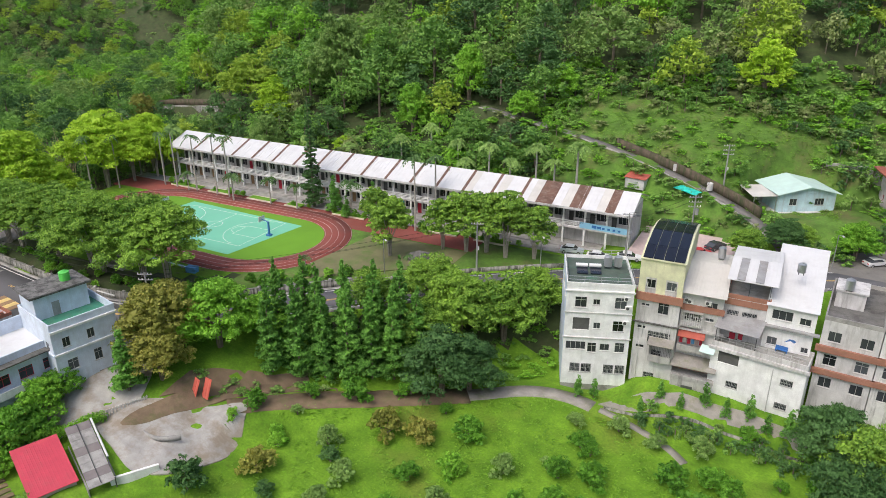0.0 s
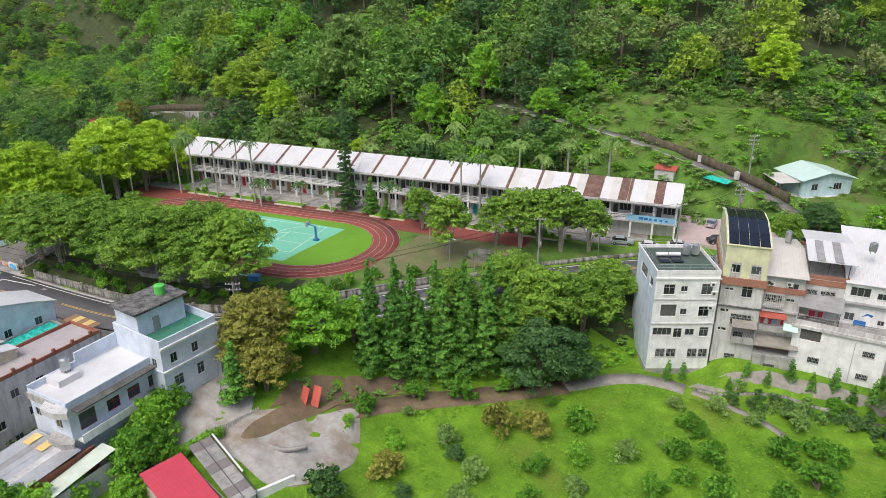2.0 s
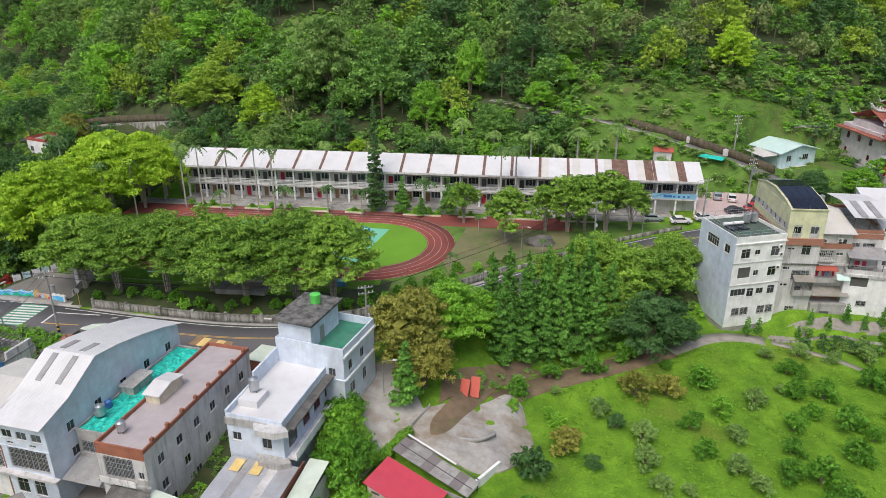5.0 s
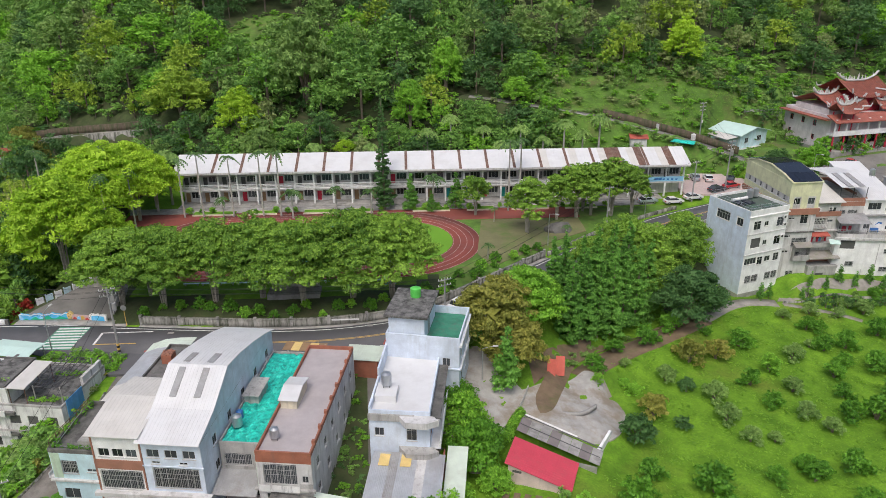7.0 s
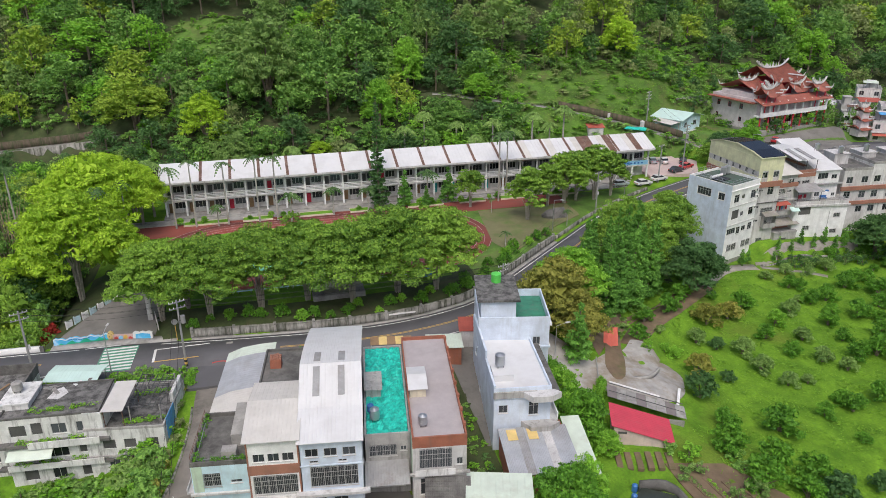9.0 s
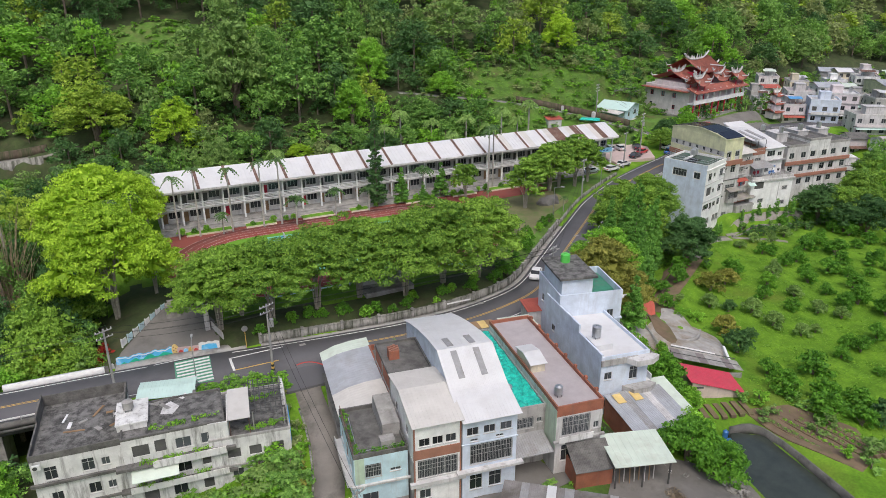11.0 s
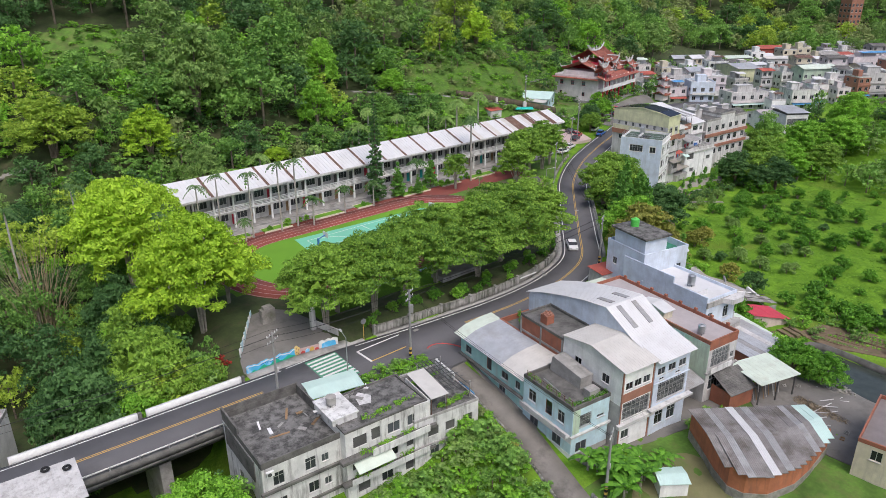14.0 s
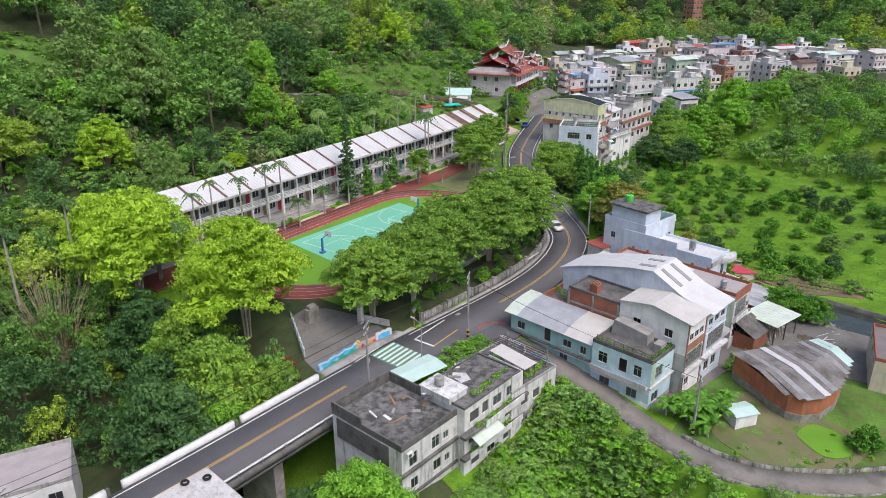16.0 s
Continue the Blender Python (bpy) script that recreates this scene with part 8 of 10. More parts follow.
def underwood(x, y, r):
    d = y - hill_foot(x)
    return hill_wood(x, y, r) & (d < 48) & (x > -250)


low_growth = {"forest": [], "lime": [], "dark": []}
for x, y, r in strew(66, (-250, 90, 132, 260), underwood, ((9000, 1.7, 2.8),), 0.62):
    low_growth[random.choice(("forest", "forest", "lime", "dark"))].append((x, y, r, random.uniform(1.8, 4.2)))
for k, (kind, pl) in enumerate(low_growth.items()):
    wood("underwood", kind, pl, 210 + k, "tangled %s undergrowth below the hillside trees" % kind, 0.5)


def ravine(x, y, r):
    s_ = nearest(ROAD, x, y)[0]
    return (np.hypot(x + 181.5, y - 87.5) > 7.5 + 0.9 * r) & ((np.hypot(x + 197, y - 149) > 10) | (r < 2.2)) & (s_ > 4.8 + r * 0.9) & (y - hill_foot(x) < 5) & ~((x > -153 - r * 0.5) & (y < 130))


valley = {"forest": [], "dark": [], "olive": [], "lime": [], "spring": []}
for x, y, r in strew(62, (-250, -150, 74, 168), ravine, ((500, 4.6, 6.4), (2500, 2.6, 4.2), (2500, 1.5, 2.4)), 0.62):
    valley[random.choices(list(valley), (0.36, 0.42, 0.12, 0.06, 0.04) if x < -168 else (0.36, 0.16, 0.20, 0.14, 0.14))[0]].append((x, y, r, (3.4 + 1.5 * r) * random.uniform(0.85, 1.2)))
for k, (kind, pl) in enumerate(valley.items()):
    wood("valley_trees", kind, pl, 220 + k, "trees crowding the ravine beside the bridge, " + kind + " green", 1.9, (44, 0.12, 0.24))


def lane_bank(x, y, r):
    s_ = nearest(LANE, x, y)[0]
    return (s_ < -1.9 - 0.55 * r) & (s_ > -26) & (y < 48.6 - 0.13 * (x + 142) - 0.7 * r) & (y > 16)


bank_growth = {"lime": [], "forest": [], "olive": []}
for x, y, r in strew(68, (-166, -131, 16, 50), lane_bank, ((700, 1.5, 2.4), (1500, 0.8, 1.4)), 0.5):
    bank_growth[random.choices(("lime", "forest", "olive"), (0.25, 0.5, 0.25))[0]].append((x, y, r, random.uniform(1.0, 2.0) + 0.4 * r))
for k, (kind, pl) in enumerate(bank_growth.items()):
    wood("bank_growth", kind, pl, 240 + k, "tangled %s creepers and shrubs on the lane bank" % kind, 1.6, (30, 0.12, 0.24))


def far_wood(x, y, r):
    d, rr = y - hill_foot(x), np.hypot(x + 60, y - 80)
    return (rr < 460) & (d < 130) & ~((x > -440) & (x < 100) & (d < 92) & (y > 118)) & ((d > 6) | (rr > 310) | (x < -235) & (y > 105)) & (y > 20 - 0.1 * x)


far = {"forest": [], "olive": [], "bamboo": [], "spring": [], "dark": []}
for x, y, r in strew(63, (80, 400, 0, 420), far_wood, ((2500, 7.5, 10.0), (5000, 4.6, 6.5), (3000, 2.8, 4.2)), 0.56):
    far[random.choices(list(far), (0.32, 0.24, 0.16, 0.14, 0.14))[0]].append((x, y, r, (4.0 + 1.2 * r) * random.uniform(0.85, 1.2)))
for k, (kind, pl) in enumerate(far.items()):
    wood("far_forest", kind, pl, 240 + k, "wooded slopes far up the valley", 0.36)
bank = {"forest": [], "lime": [], "dark": [], "olive": [], "bamboo": [], "golden": []}
random.seed(9)
def scatter(x0, x1, y0, y1, step, test, rad, hgt, kinds):
    for gx_ in np.arange(x0, x1, step):
        for gy_ in np.arange(y0, y1, step):
            x, y = gx_ + random.uniform(-0.4, 0.4) * step, gy_ + random.uniform(-0.4, 0.4) * step
            if test(x, y):
                bank[random.choice(kinds)].append((x, y, random.uniform(*rad), random.uniform(*hgt)))
def off_road(x, y, a, b):
    s = nearest(ROAD, x, y)[0][0]
    return a < s < b
scatter(-160, -133, 24, 52, 1.5, lambda x, y: nearest(LANE, x, y)[0][0] < -3.2 and not (x < -138 and y > 49), (1.0, 2.0), (1.2, 3.0), ("lime", "forest", "olive", "lime"))
scatter(-146, -129.5, 47, 64, 1.7, lambda x, y: nearest(LANE, x, y)[0][0] < -2.9 and (y > 62.2 or x > -131.6) and y < 63.6, (0.8, 1.3), (0.9, 1.6), ("lime", "forest"))
scatter(-80, -30, 62, 112, 2.6, lambda x, y: off_road(x, y, -9, -5.5), (0.9, 1.5), (1.0, 1.9), ("forest", "lime", "olive"))
scatter(-46, -28, 82, 100, 2.4, lambda x, y: off_road(x, y, -20, -8) and x < -29, (1.0, 1.6), (0.8, 1.6), ("lime", "forest"))
scatter(-70, -46, 62, 76, 2.6, lambda x, y: nearest(PATH, x, y)[0][0] > 2.2 and off_road(x, y, -26, -14), (0.8, 1.4), (0.7, 1.5), ("forest", "olive"))
scatter(-24, 6, 128, 152, 2.6, lambda x, y: abs(nearest(UPLANE, x, y)[0][0]) > 3.0 and y > 146 - 0.5 * (x + 24) and nearest(UPLANE, x, y)[0][0] > 0, (1.2, 2.0), (1.2, 2.6), ("forest", "lime", "olive"))
scatter(-124, -97, 12, 32, 2.4, lambda x, y: nearest(LANE, x, y)[0][0] > 3 and (x + 113.7) * 0.616 + (y - 29.4) * 0.788 > 2 and y < 33 - 0.14 * (x + 124) and x < -104, (0.7, 1.3), (0.7, 1.6), ("lime", "forest"))
scatter(-82, -60, 18, 36, 3.2, lambda x, y: x > -75 + 0.1 * (y - 18) and random.random() < 0.6, (1.0, 1.9), (1.2, 2.8), ("lime", "forest", "olive"))
scatter(-60, -20, 138, 158, 3.0, lambda x, y: abs(nearest(UPLANE, x, y)[0][0]) > 3.0, (1.0, 2.0), (1.0, 2.4), ("lime", "forest", "olive"))
scatter(-50, 8, 154, 178, 2.6, lambda x, y: abs(nearest(UPLANE, x, y)[0][0]) > 2.4 and random.random() < 0.36 + 0.5 * math.sin(x * 0.33 + 1.2 * math.sin(y * 0.2)) * math.sin(y * 0.41), (0.8, 2.2), (0.5, 2.2), ("lime", "forest", "olive", "bamboo", "lime"))
scatter(-100, -95, 34, 56, 1.5, lambda x, y: -99.8 + 0.13 * (45 - y) < x < -95.2 + 0.13 * (45 - y), (0.4, 0.8), (0.4, 1.2), ("lime", "forest", "dark", "olive"))
scatter(-144, -129, 58.6, 63.0, 1.1, lambda x, y: x < -130.5 and nearest(LANE, x, y)[0][0] < -2.4, (0.6, 1.0), (0.9, 1.5), ("lime", "lime", "forest"))
scatter(-134.5, -131, 36, 58, 1.2, lambda x, y: -3.6 < nearest(LANE, x, y)[0][0] < -2.3, (0.6, 1.1), (0.8, 1.7), ("lime", "bamboo", "lime", "golden"))
scatter(18, 150, 0, 100, 6.6, lambda x, y: x > 26 + 0.1 * y and not (x > 52 and y > 80), (2.8, 5.2), (4.5, 10.0), ("forest", "lime", "dark", "olive"))
scatter(-70, 10, 140, 164, 2.2, lambda x, y: 1.9 < abs(nearest(UPLANE, x, y)[0][0]) < 4.6 and random.random() < 0.75, (0.7, 1.5), (0.7, 1.8), ("lime", "forest", "olive", "bamboo"))
scatter(-8, 12, 136, 150, 2.4, lambda x, y: abs(nearest(UPLANE, x, y)[0][0]) > 2.6 and y < 147 - 0.45 * (x + 5), (1.0, 1.8), (1.4, 2.8), ("lime", "forest", "dark"))
scatter(13, 50, 141.5, 150, 3.0, lambda x, y: y > 141.5 + 0.12 * (x - 13) and y < 146 + 0.16 * (x - 13), (1.3, 2.2), (3.0, 5.5), ("lime", "forest", "dark"))
scatter(44, 150, 150, 190, 6.0, lambda x, y: random.random() < 0.8, (2.6, 4.4), (5, 9), ("lime", "forest", "dark", "olive"))
scatter(24, 70, 84, 106, 5.0, lambda x, y: y < 92 + 0.1 * x, (2.4, 4.0), (6, 11), ("lime", "forest", "dark"))
scatter(3, 22, 156, 178, 3.2, lambda x, y: random.random() < 0.85, (1.4, 2.6), (2.0, 5.0), ("lime", "forest", "dark", "olive"))
scatter(-142, -48, 139, 156, 3.0, lambda x, y: y - float(hill_foot(x)) > -1 and abs(nearest(UPLANE, x, y)[0][0]) > 3 and random.random() < 0.6, (1.3, 2.4), (1.8, 4.0), ("lime", "forest", "dark", "olive", "forest"))
scatter(-56, 12, 170, 184, 2.6, lambda x, y: y > 170 - 0.06 * x + 3 * math.sin(x * 0.3) and random.random() < 0.8, (1.4, 2.6), (1.8, 4.6), ("bamboo", "forest", "olive", "lime", "dark"))
scatter(-60, -46, 150, 176, 2.8, lambda x, y: abs(nearest(UPLANE, x, y)[0][0]) > 2.6, (1.3, 2.4), (1.8, 4.2), ("lime", "forest", "olive"))
scatter(-131, -111, 11, 32, 1.5, lambda x, y: nearest(LANE, x, y)[0][0] > 2.6 and random.random() < 0.38 and (x + 113.7) * 0.616 + (y - 29.4) * 0.788 < -14, (0.3, 0.7), (0.2, 0.7), ("lime", "forest", "olive", "lime"))
scatter(-4, 78, 170, 204, 2.8, lambda x, y: 170 + 0.1 * x < y < 193 + 0.12 * x and random.random() < 0.8, (1.0, 2.2), (0.7, 2.2), ("lime", "lime", "bamboo", "forest", "olive"))
scatter(-13, 12, 87.4, 90.4, 1.3, lambda x, y: random.random() < 0.7, (0.7, 1.3), (1.2, 2.4), ("dark", "olive", "forest", "dark"))
scatter(-146, -114, 184, 208, 2.6, lambda x, y: ((x + 130) / 17) ** 2 + ((y - 196) / 13) ** 2 < 1 and random.random() < 0.75, (0.9, 2.0), (0.7, 2.2), ("lime", "forest", "lime", "olive"))
scatter(-24, 26, -30, 20, 6.0, lambda x, y: True, (2.0, 3.2), (3.0, 6.0), ("forest", "lime", "dark"))
scatter(-176, -152, 44, 65, 3.4, lambda x, y: x < -162 or y > 65, (1.6, 2.8), (2.5, 5.0), ("dark", "forest", "lime"))
for k, (kind, pl) in enumerate(bank.items()):
    wood("shrubs", kind, pl, 260 + k, "rough %s shrubs and saplings on the banks" % kind, 0.62, (16, 0.16, 0.32))

# ---- roadside walls, bridge, gate ----
bridge = stretch(ROAD, -318, -152.6)
br = thing("bridge", "concrete road bridge with a white parapet", "bridge", pose(0, 0, 0), kind="structure")
part("deck", ribbon("deck", bridge, -4.5, 4.6, -1.1, -0.52, M["concrete"]), None, br)
part("edge_beam", ribbon("edge_beam", bridge, -4.7, -4.0, -0.55, 0.28, M["dark_concrete"]), None, br)
part("beam", ribbon("beam", bridge, -3.4, 3.4, -2.2, -1.1, M["dark_concrete"]), None, br)
cuts = [-318, -250, -214, -196, -181.5, -165.6, -152.6]
for a, b in zip(cuts, cuts[1:]):
    seg = stretch(ROAD, a + 0.15, b - 0.15)
    part("parapet", ribbon("parapet", seg, 3.85, 4.35, -0.5, 0.85, M["paint_white"]), None, br, "white painted concrete parapet")
    x, y = seg[-1, 0] + 0.5, seg[-1, 1] + 4.1
    part("parapet_post", boxes((x - 0.4, y - 0.2, -0.4, x + 0.25, y + 0.2, 0.8)), M["dark_concrete"], br)
part("guard_rail", ribbon("guard_rail", offset(bridge, -4.35), -0.04, 0.04, 0.62, 0.80, M["paint_white"]), None, br, "white steel guard rail")
gp = kept("guardpost", lambda: finish(boxes((-0.07, -0.07, 0.2, 0.07, 0.07, 0.8)), "guard_post", M["metal"]))
for p in offset(bridge, -4.35)[::3]:
    part("guard_post", gp, None, br, "", pose(p[0], p[1], 0))
for x in (-166, -184, -202):
    y = float(np.interp(x, ROAD[:, 0], ROAD[:, 1]))
    part("pier", boxes((x - 0.7, y - 3.2, -13, x + 0.7, y + 3.2, -2.2)), M["concrete"], br)

north_wall = stretch(ROAD, -133.0, -60)
nw = thing("retaining_wall", "stained concrete retaining wall between road and school", "wall", pose(0, 0, 0), kind="structure")
part("wall_body", ribbon("wall_body", north_wall, 4.75, 5.15, -0.4, 1.25, M["mossy_wall"]), None, nw)
part("coping", ribbon("coping", north_wall, 4.7, 5.2, 1.25, 1.34, M["mossy_wall"]), None, nw)
cap = kept("pillarcap", lambda: finish(boxes((-0.22, -0.22, -0.4, 0.22, 0.22, 1.6)), "pier", M["concrete"]))
for p in offset(north_wall, 4.95)[::6]:
    part("pier", cap, None, nw, "", pose(p[0], p[1], p[2]))
part("gutter", ribbon("gutter", north_wall, 3.89, 4.74, -0.3, 0.06, M["concrete"]), None, nw)
part("wall_text_bar", boxes((-101.5, 70.05, 0.75, -97.2, 70.11, 1.0)), M["paint_white"], nw)
kerb_s = stretch(ROAD, -84, 8)
ks = thing("guard_wall", "low pale concrete kerb wall on the valley side of the road", "wall", pose(0, 0, 0), kind="structure")
part("kerb", ribbon("kerb", kerb_s, -4.4, -4.1, -0.5, 0.4, M["concrete"]), None, ks)
rail = stretch(ROAD, -78, -30)
part("rail", ribbon("rail", offset(rail, -4.3), -0.03, 0.03, 0.80, 0.95, M["metal"]), None, ks)
for p in offset(rail, -4.3)[::3]:
    part("rail_post", kept("rp", lambda: finish(boxes((-0.04, -0.04, 0.4, 0.04, 0.04, 0.9)), "rail_post", M["metal"])), None, ks, "", pose(p[0], p[1], p[2]))

drape("forecourt", [(-151.5, 74.9), (-137.0, 74.2), (-136.4, 79.4), (-138.0, 86.0), (-140.5, 88.6), (-144.0, 88.2), (-147.0, 83.5), (-150.4, 78.2)], M["old_asphalt"], 0.1, "worn concrete forecourt inside the school gate", "pavement")
mu = thing("mural_wall", "low wall painted with a colourful seaside mural", "wall", pose(-151.2, 74.6, -0.35, 0, 0, 0))
wave_top = [(7.9 * k / 24, 1.32 + 0.12 * math.sin(k * 0.9) + 0.08 * math.sin(k * 2.1)) for k in range(25)]
part("wall_body", prism(bmesh.new(), [(0, -0.2), (7.9, -0.2), *wave_top[::-1]], 0, 0.3), M["sea_mural"], mu, "sky-blue painted wall with a wavy top", pose(0, 0.18, 0, 90, 0, 0))
w2 = part("wall_body", boxes((0, -0.12, -0.2, 3.0, 0.18, 1.1)), M["pink_roof"], mu, "pink and red painted wall", pose(8.2, -0.05, 0, 0, 0, -11))
scallop = [(2.9 * k / 12, 1.35 + 0.2 * abs(math.sin(k * 0.8))) for k in range(13)]
w3 = part("wall_body", prism(bmesh.new(), [(0, -0.2), (2.9, -0.2), *scallop[::-1]], 0, 0.3), M["paint_white"], mu, "white scalloped panel with a blue scene", pose(11.2, -0.46, 0, 90, 0, -11))
part("painted_sea", prism(bmesh.new(), [(0.3, 0.3), (2.6, 0.3), (2.5, 1.15), (1.4, 1.3), (0.4, 1.1)], 0, 0.02), M["sea_mural"], w3, "", pose(0, 0, 0.302))
part("painted_edge", prism(bmesh.new(), [(p[0], p[1] + 0.03) for p in wave_top] + [(p[0], p[1] - 0.12) for p in wave_top[::-1]], 0, 0.02), M["paint_white"], mu, "", pose(0, -0.121, 0, 90, 0, 0))
part("painted_hill", prism(bmesh.new(), [(0.2, 0), (0.6, 0.35), (0.9, 0.5), (1.2, 0.3), (1.5, 0.25), (2.0, 0.6), (2.5, 0.8), (2.9, 0.4), (3.4, 0.35), (4.0, 0.8), (4.5, 0.95), (5.0, 0.45), (5.5, 0.4), (6.2, 0.8), (6.8, 0.6), (7.6, 0.2), (7.6, 0)], 0, 0.02), M["hill_mural"], mu, "", pose(0.1, -0.125, 0.15, 90, 0, 0))
part("painted_sand", prism(bmesh.new(), [(0.1, 0), (3.0, 0.26), (5.0, 0.12), (7.6, 0.2), (7.6, 0)], 0, 0.02), M["sand_mural"], mu, "", pose(0.1, -0.15, -0.05, 90, 0, 0))
for k in range(9):
    part("painted_fish", prism(bmesh.new(), [(0, 0.08), (0.14, 0.16), (0.3, 0.08), (0.14, 0)], 0, 0.02), M["sign_ink"], mu, "", pose(2.0 + 0.34 * k, -0.125, 0.98 + 0.08 * math.sin(k), 90, 0, 0))
for k, mm in enumerate(("paint_red", "sea_mural", "paint_yellow", "paint_red")):
    part("painted_patch", prism(bmesh.new(), [(0, 0), (0.6, 0.05), (0.65, 0.5), (0.35, 0.75), (0.05, 0.55)], 0, 0.02), M[mm], w2, "", pose(0.15 + 0.7 * k, -0.125, 0.1 + 0.15 * (k % 3), 90, 0, 0))
blob = part("painted_post", prism(bmesh.new(), [(0.45 * math.cos(a) * (1 + 0.15 * math.sin(3 * a)), 0.75 + 0.95 * math.sin(a)) for a in np.linspace(0, 6.0, 20)], 0, 0.4), M["sand_mural"], mu, "yellow rounded end post with dark spots", pose(7.9, 0.25, 0, 90, 0, 0))
for k in range(5):
    part("painted_spot", prism(bmesh.new(), [(0.1 * math.cos(a), 0.1 * math.sin(a)) for a in np.linspace(0, 5.6, 8)], 0, 0.02), M["wood"], blob, "", pose(-0.18 + 0.3 * (k % 2), 0.3 + 0.28 * k, 0.402))
ga = thing("school_gate", "grey stone gate pillars at the school entrance", "gate", pose(0, 0, 0.55))
part("pillar", boxes((-143.4, 84.4, 0, -141.2, 85.4, 2.6), (-143.0, 84.5, 2.6, -141.6, 85.3, 3.1)), M["stone"], ga)
part("tall_pillar", boxes((-138.4, 78.4, 0, -137.7, 79.1, 4.4), (-138.5, 78.3, 4.4, -137.6, 79.2, 4.6)), M["lightgrey_wall"], ga)
for k in range(8):
    t = k / 8
    part("fence_panel", boxes((0, -0.05, 0.1, 1.25, 0.05, 1.2), (0, -0.1, 0.0, 0.14, 0.1, 1.4)), M["aqua_wall" if k % 2 else "white_wall"], ga, "", pose(-150.2 + 7.2 * t, 78.4 + 10.6 * t, 0, 0, 0, 56))
for k in range(4):
    part("fence_panel", boxes((0, -0.05, 0.1, 1.2, 0.05, 1.2), (0.1, -0.02, 0.1, 0.2, 0.02, 1.2)), M["lightgrey_wall"], ga, "", pose(-137.4 + 0.25 * k, 79.0 - 1.15 * k, 0, 0, 0, -78))

way("verge", ribbon("verge", stretch(ROAD, -152.4, -133.2), 3.89, 5.9, -0.3, 0.05, M["concrete"]), "stained concrete verge below the mural wall", "pavement")
way("verge", ribbon("verge", stretch(ROAD, -83, 8), -4.12, -3.89, -0.3, 0.05, M["concrete"]), "narrow concrete gutter beside the road", "pavement")

# crossing and bay markings
zc = way("crossing", finish(prism(bmesh.new(), [(-144.2, 65.0), (-139.4, 64.6), (-138.9, 71.6), (-143.8, 71.9)], 0.0, 0.03), "crossing", M["paint_green"]), "green painted pedestrian crossing with white bars", "road marking")
for k in range(8):
    y = 65.0 + 0.86 * k
    way("crossing_bar", finish(boxes((-143.9 + 0.03 * k, y, 0.0, -139.3 + 0.03 * k, y + 0.42, 0.036)), "crossing_bar", M["paint_white"]), "white bar of the pedestrian crossing", "road marking")
for b, mm in (((-136.6, 65.9, -136.25, 69.6), "paint_white"), ((-136.6, 69.4, -128.8, 69.6), "paint_white"), ((-136.3, 65.9, -130.2, 66.1), "paint_yellow"), ((-146.5, 72.2, -137.5, 72.35), "paint_white")):
    way("road_line", finish(boxes((b[0], b[1], 0, b[2], b[3], 0.034)), "road_line", M[mm]), "painted bay line on the asphalt", "road marking")
red_arc = np.array([(-127.2 + 3.2 * math.cos(a), 58.6 + 5.2 * math.sin(a), 0.0) for a in np.linspace(0.3, 1.9, 24)])
way("red_kerb_line", ribbon("red_kerb_line", red_arc, -0.12, 0.12, -0.05, 0.05, M["paint_red"]), "red no-stopping line round the corner", "road marking")
for x, y in ((-126.4, 68.6), (-96.0, 69.2), (-71.0, 83.6), (-63.5, 88.0)):
    way("manhole_cover", finish(boxes((x, y, 0.0, x + 0.9, y + 0.6, 0.031)), "manhole_cover", M["concrete"]), "grey manhole cover in the asphalt", "manhole cover")
drape("roadside_strip", [(-119, 57.5), (-96, 56.5), (-94, 60.6), (-98, 61.8), (-110, 61.3), (-119, 62.4)], M["old_asphalt"], 0.1, "rough paved strip behind the roadside houses", "pavement")

# ---- poles and wires ----
POLES = []


def utility_pole(x, y, h, arms=2, striped=True, z=None, transformer=False):
    z = ground_at(x, y) if z is None else z
    t = thing("utility_pole", "grey concrete utility pole with crossarms and wires", "utility pole", pose(x, y, z, 0, 0, 25), "utility poles")
    part("shaft", bars(((0, 0, -0.5), (0, 0, h), 0.19, 0.12), n=12), M["pole"], t)
    for k in range(arms):
        a = part("crossarm", boxes((-1.1, -0.06, h - 0.4 - 0.9 * k, 1.1, 0.06, h - 0.28 - 0.9 * k)), M["pole"], t)
        for dx in (-1.0, -0.5, 0.5, 1.0):
            part("insulator", kept("insul", lambda: finish(bars(((0, 0, 0), (0, 0, 0.22), 0.06, 0.04), n=8), "insulator", M["paint_white"])), None, a, "", pose(dx, 0, h - 0.28 - 0.9 * k))
    if striped:
        for k in range(4):
            part("warning_band", kept(("band", k % 2), lambda: finish(bars(((0, 0, 0), (0, 0, 0.35), 0.21), n=12), "warning_band", M["paint_yellow" if k % 2 else "rubber"])), None, t, "", pose(0, 0, 0.3 + 0.35 * k))
    if transformer:
        part("transformer", bars(((0.5, 0, h - 3.6), (0.5, 0, h - 2.5), 0.32), n=14), M["pole"], t)
    else:
        part("meter_box", boxes((0.14, -0.2, h * 0.45, 0.4, 0.2, h * 0.45 + 0.6)), M["lightgrey_wall"], t)
    POLES.append((x, y, z + h))


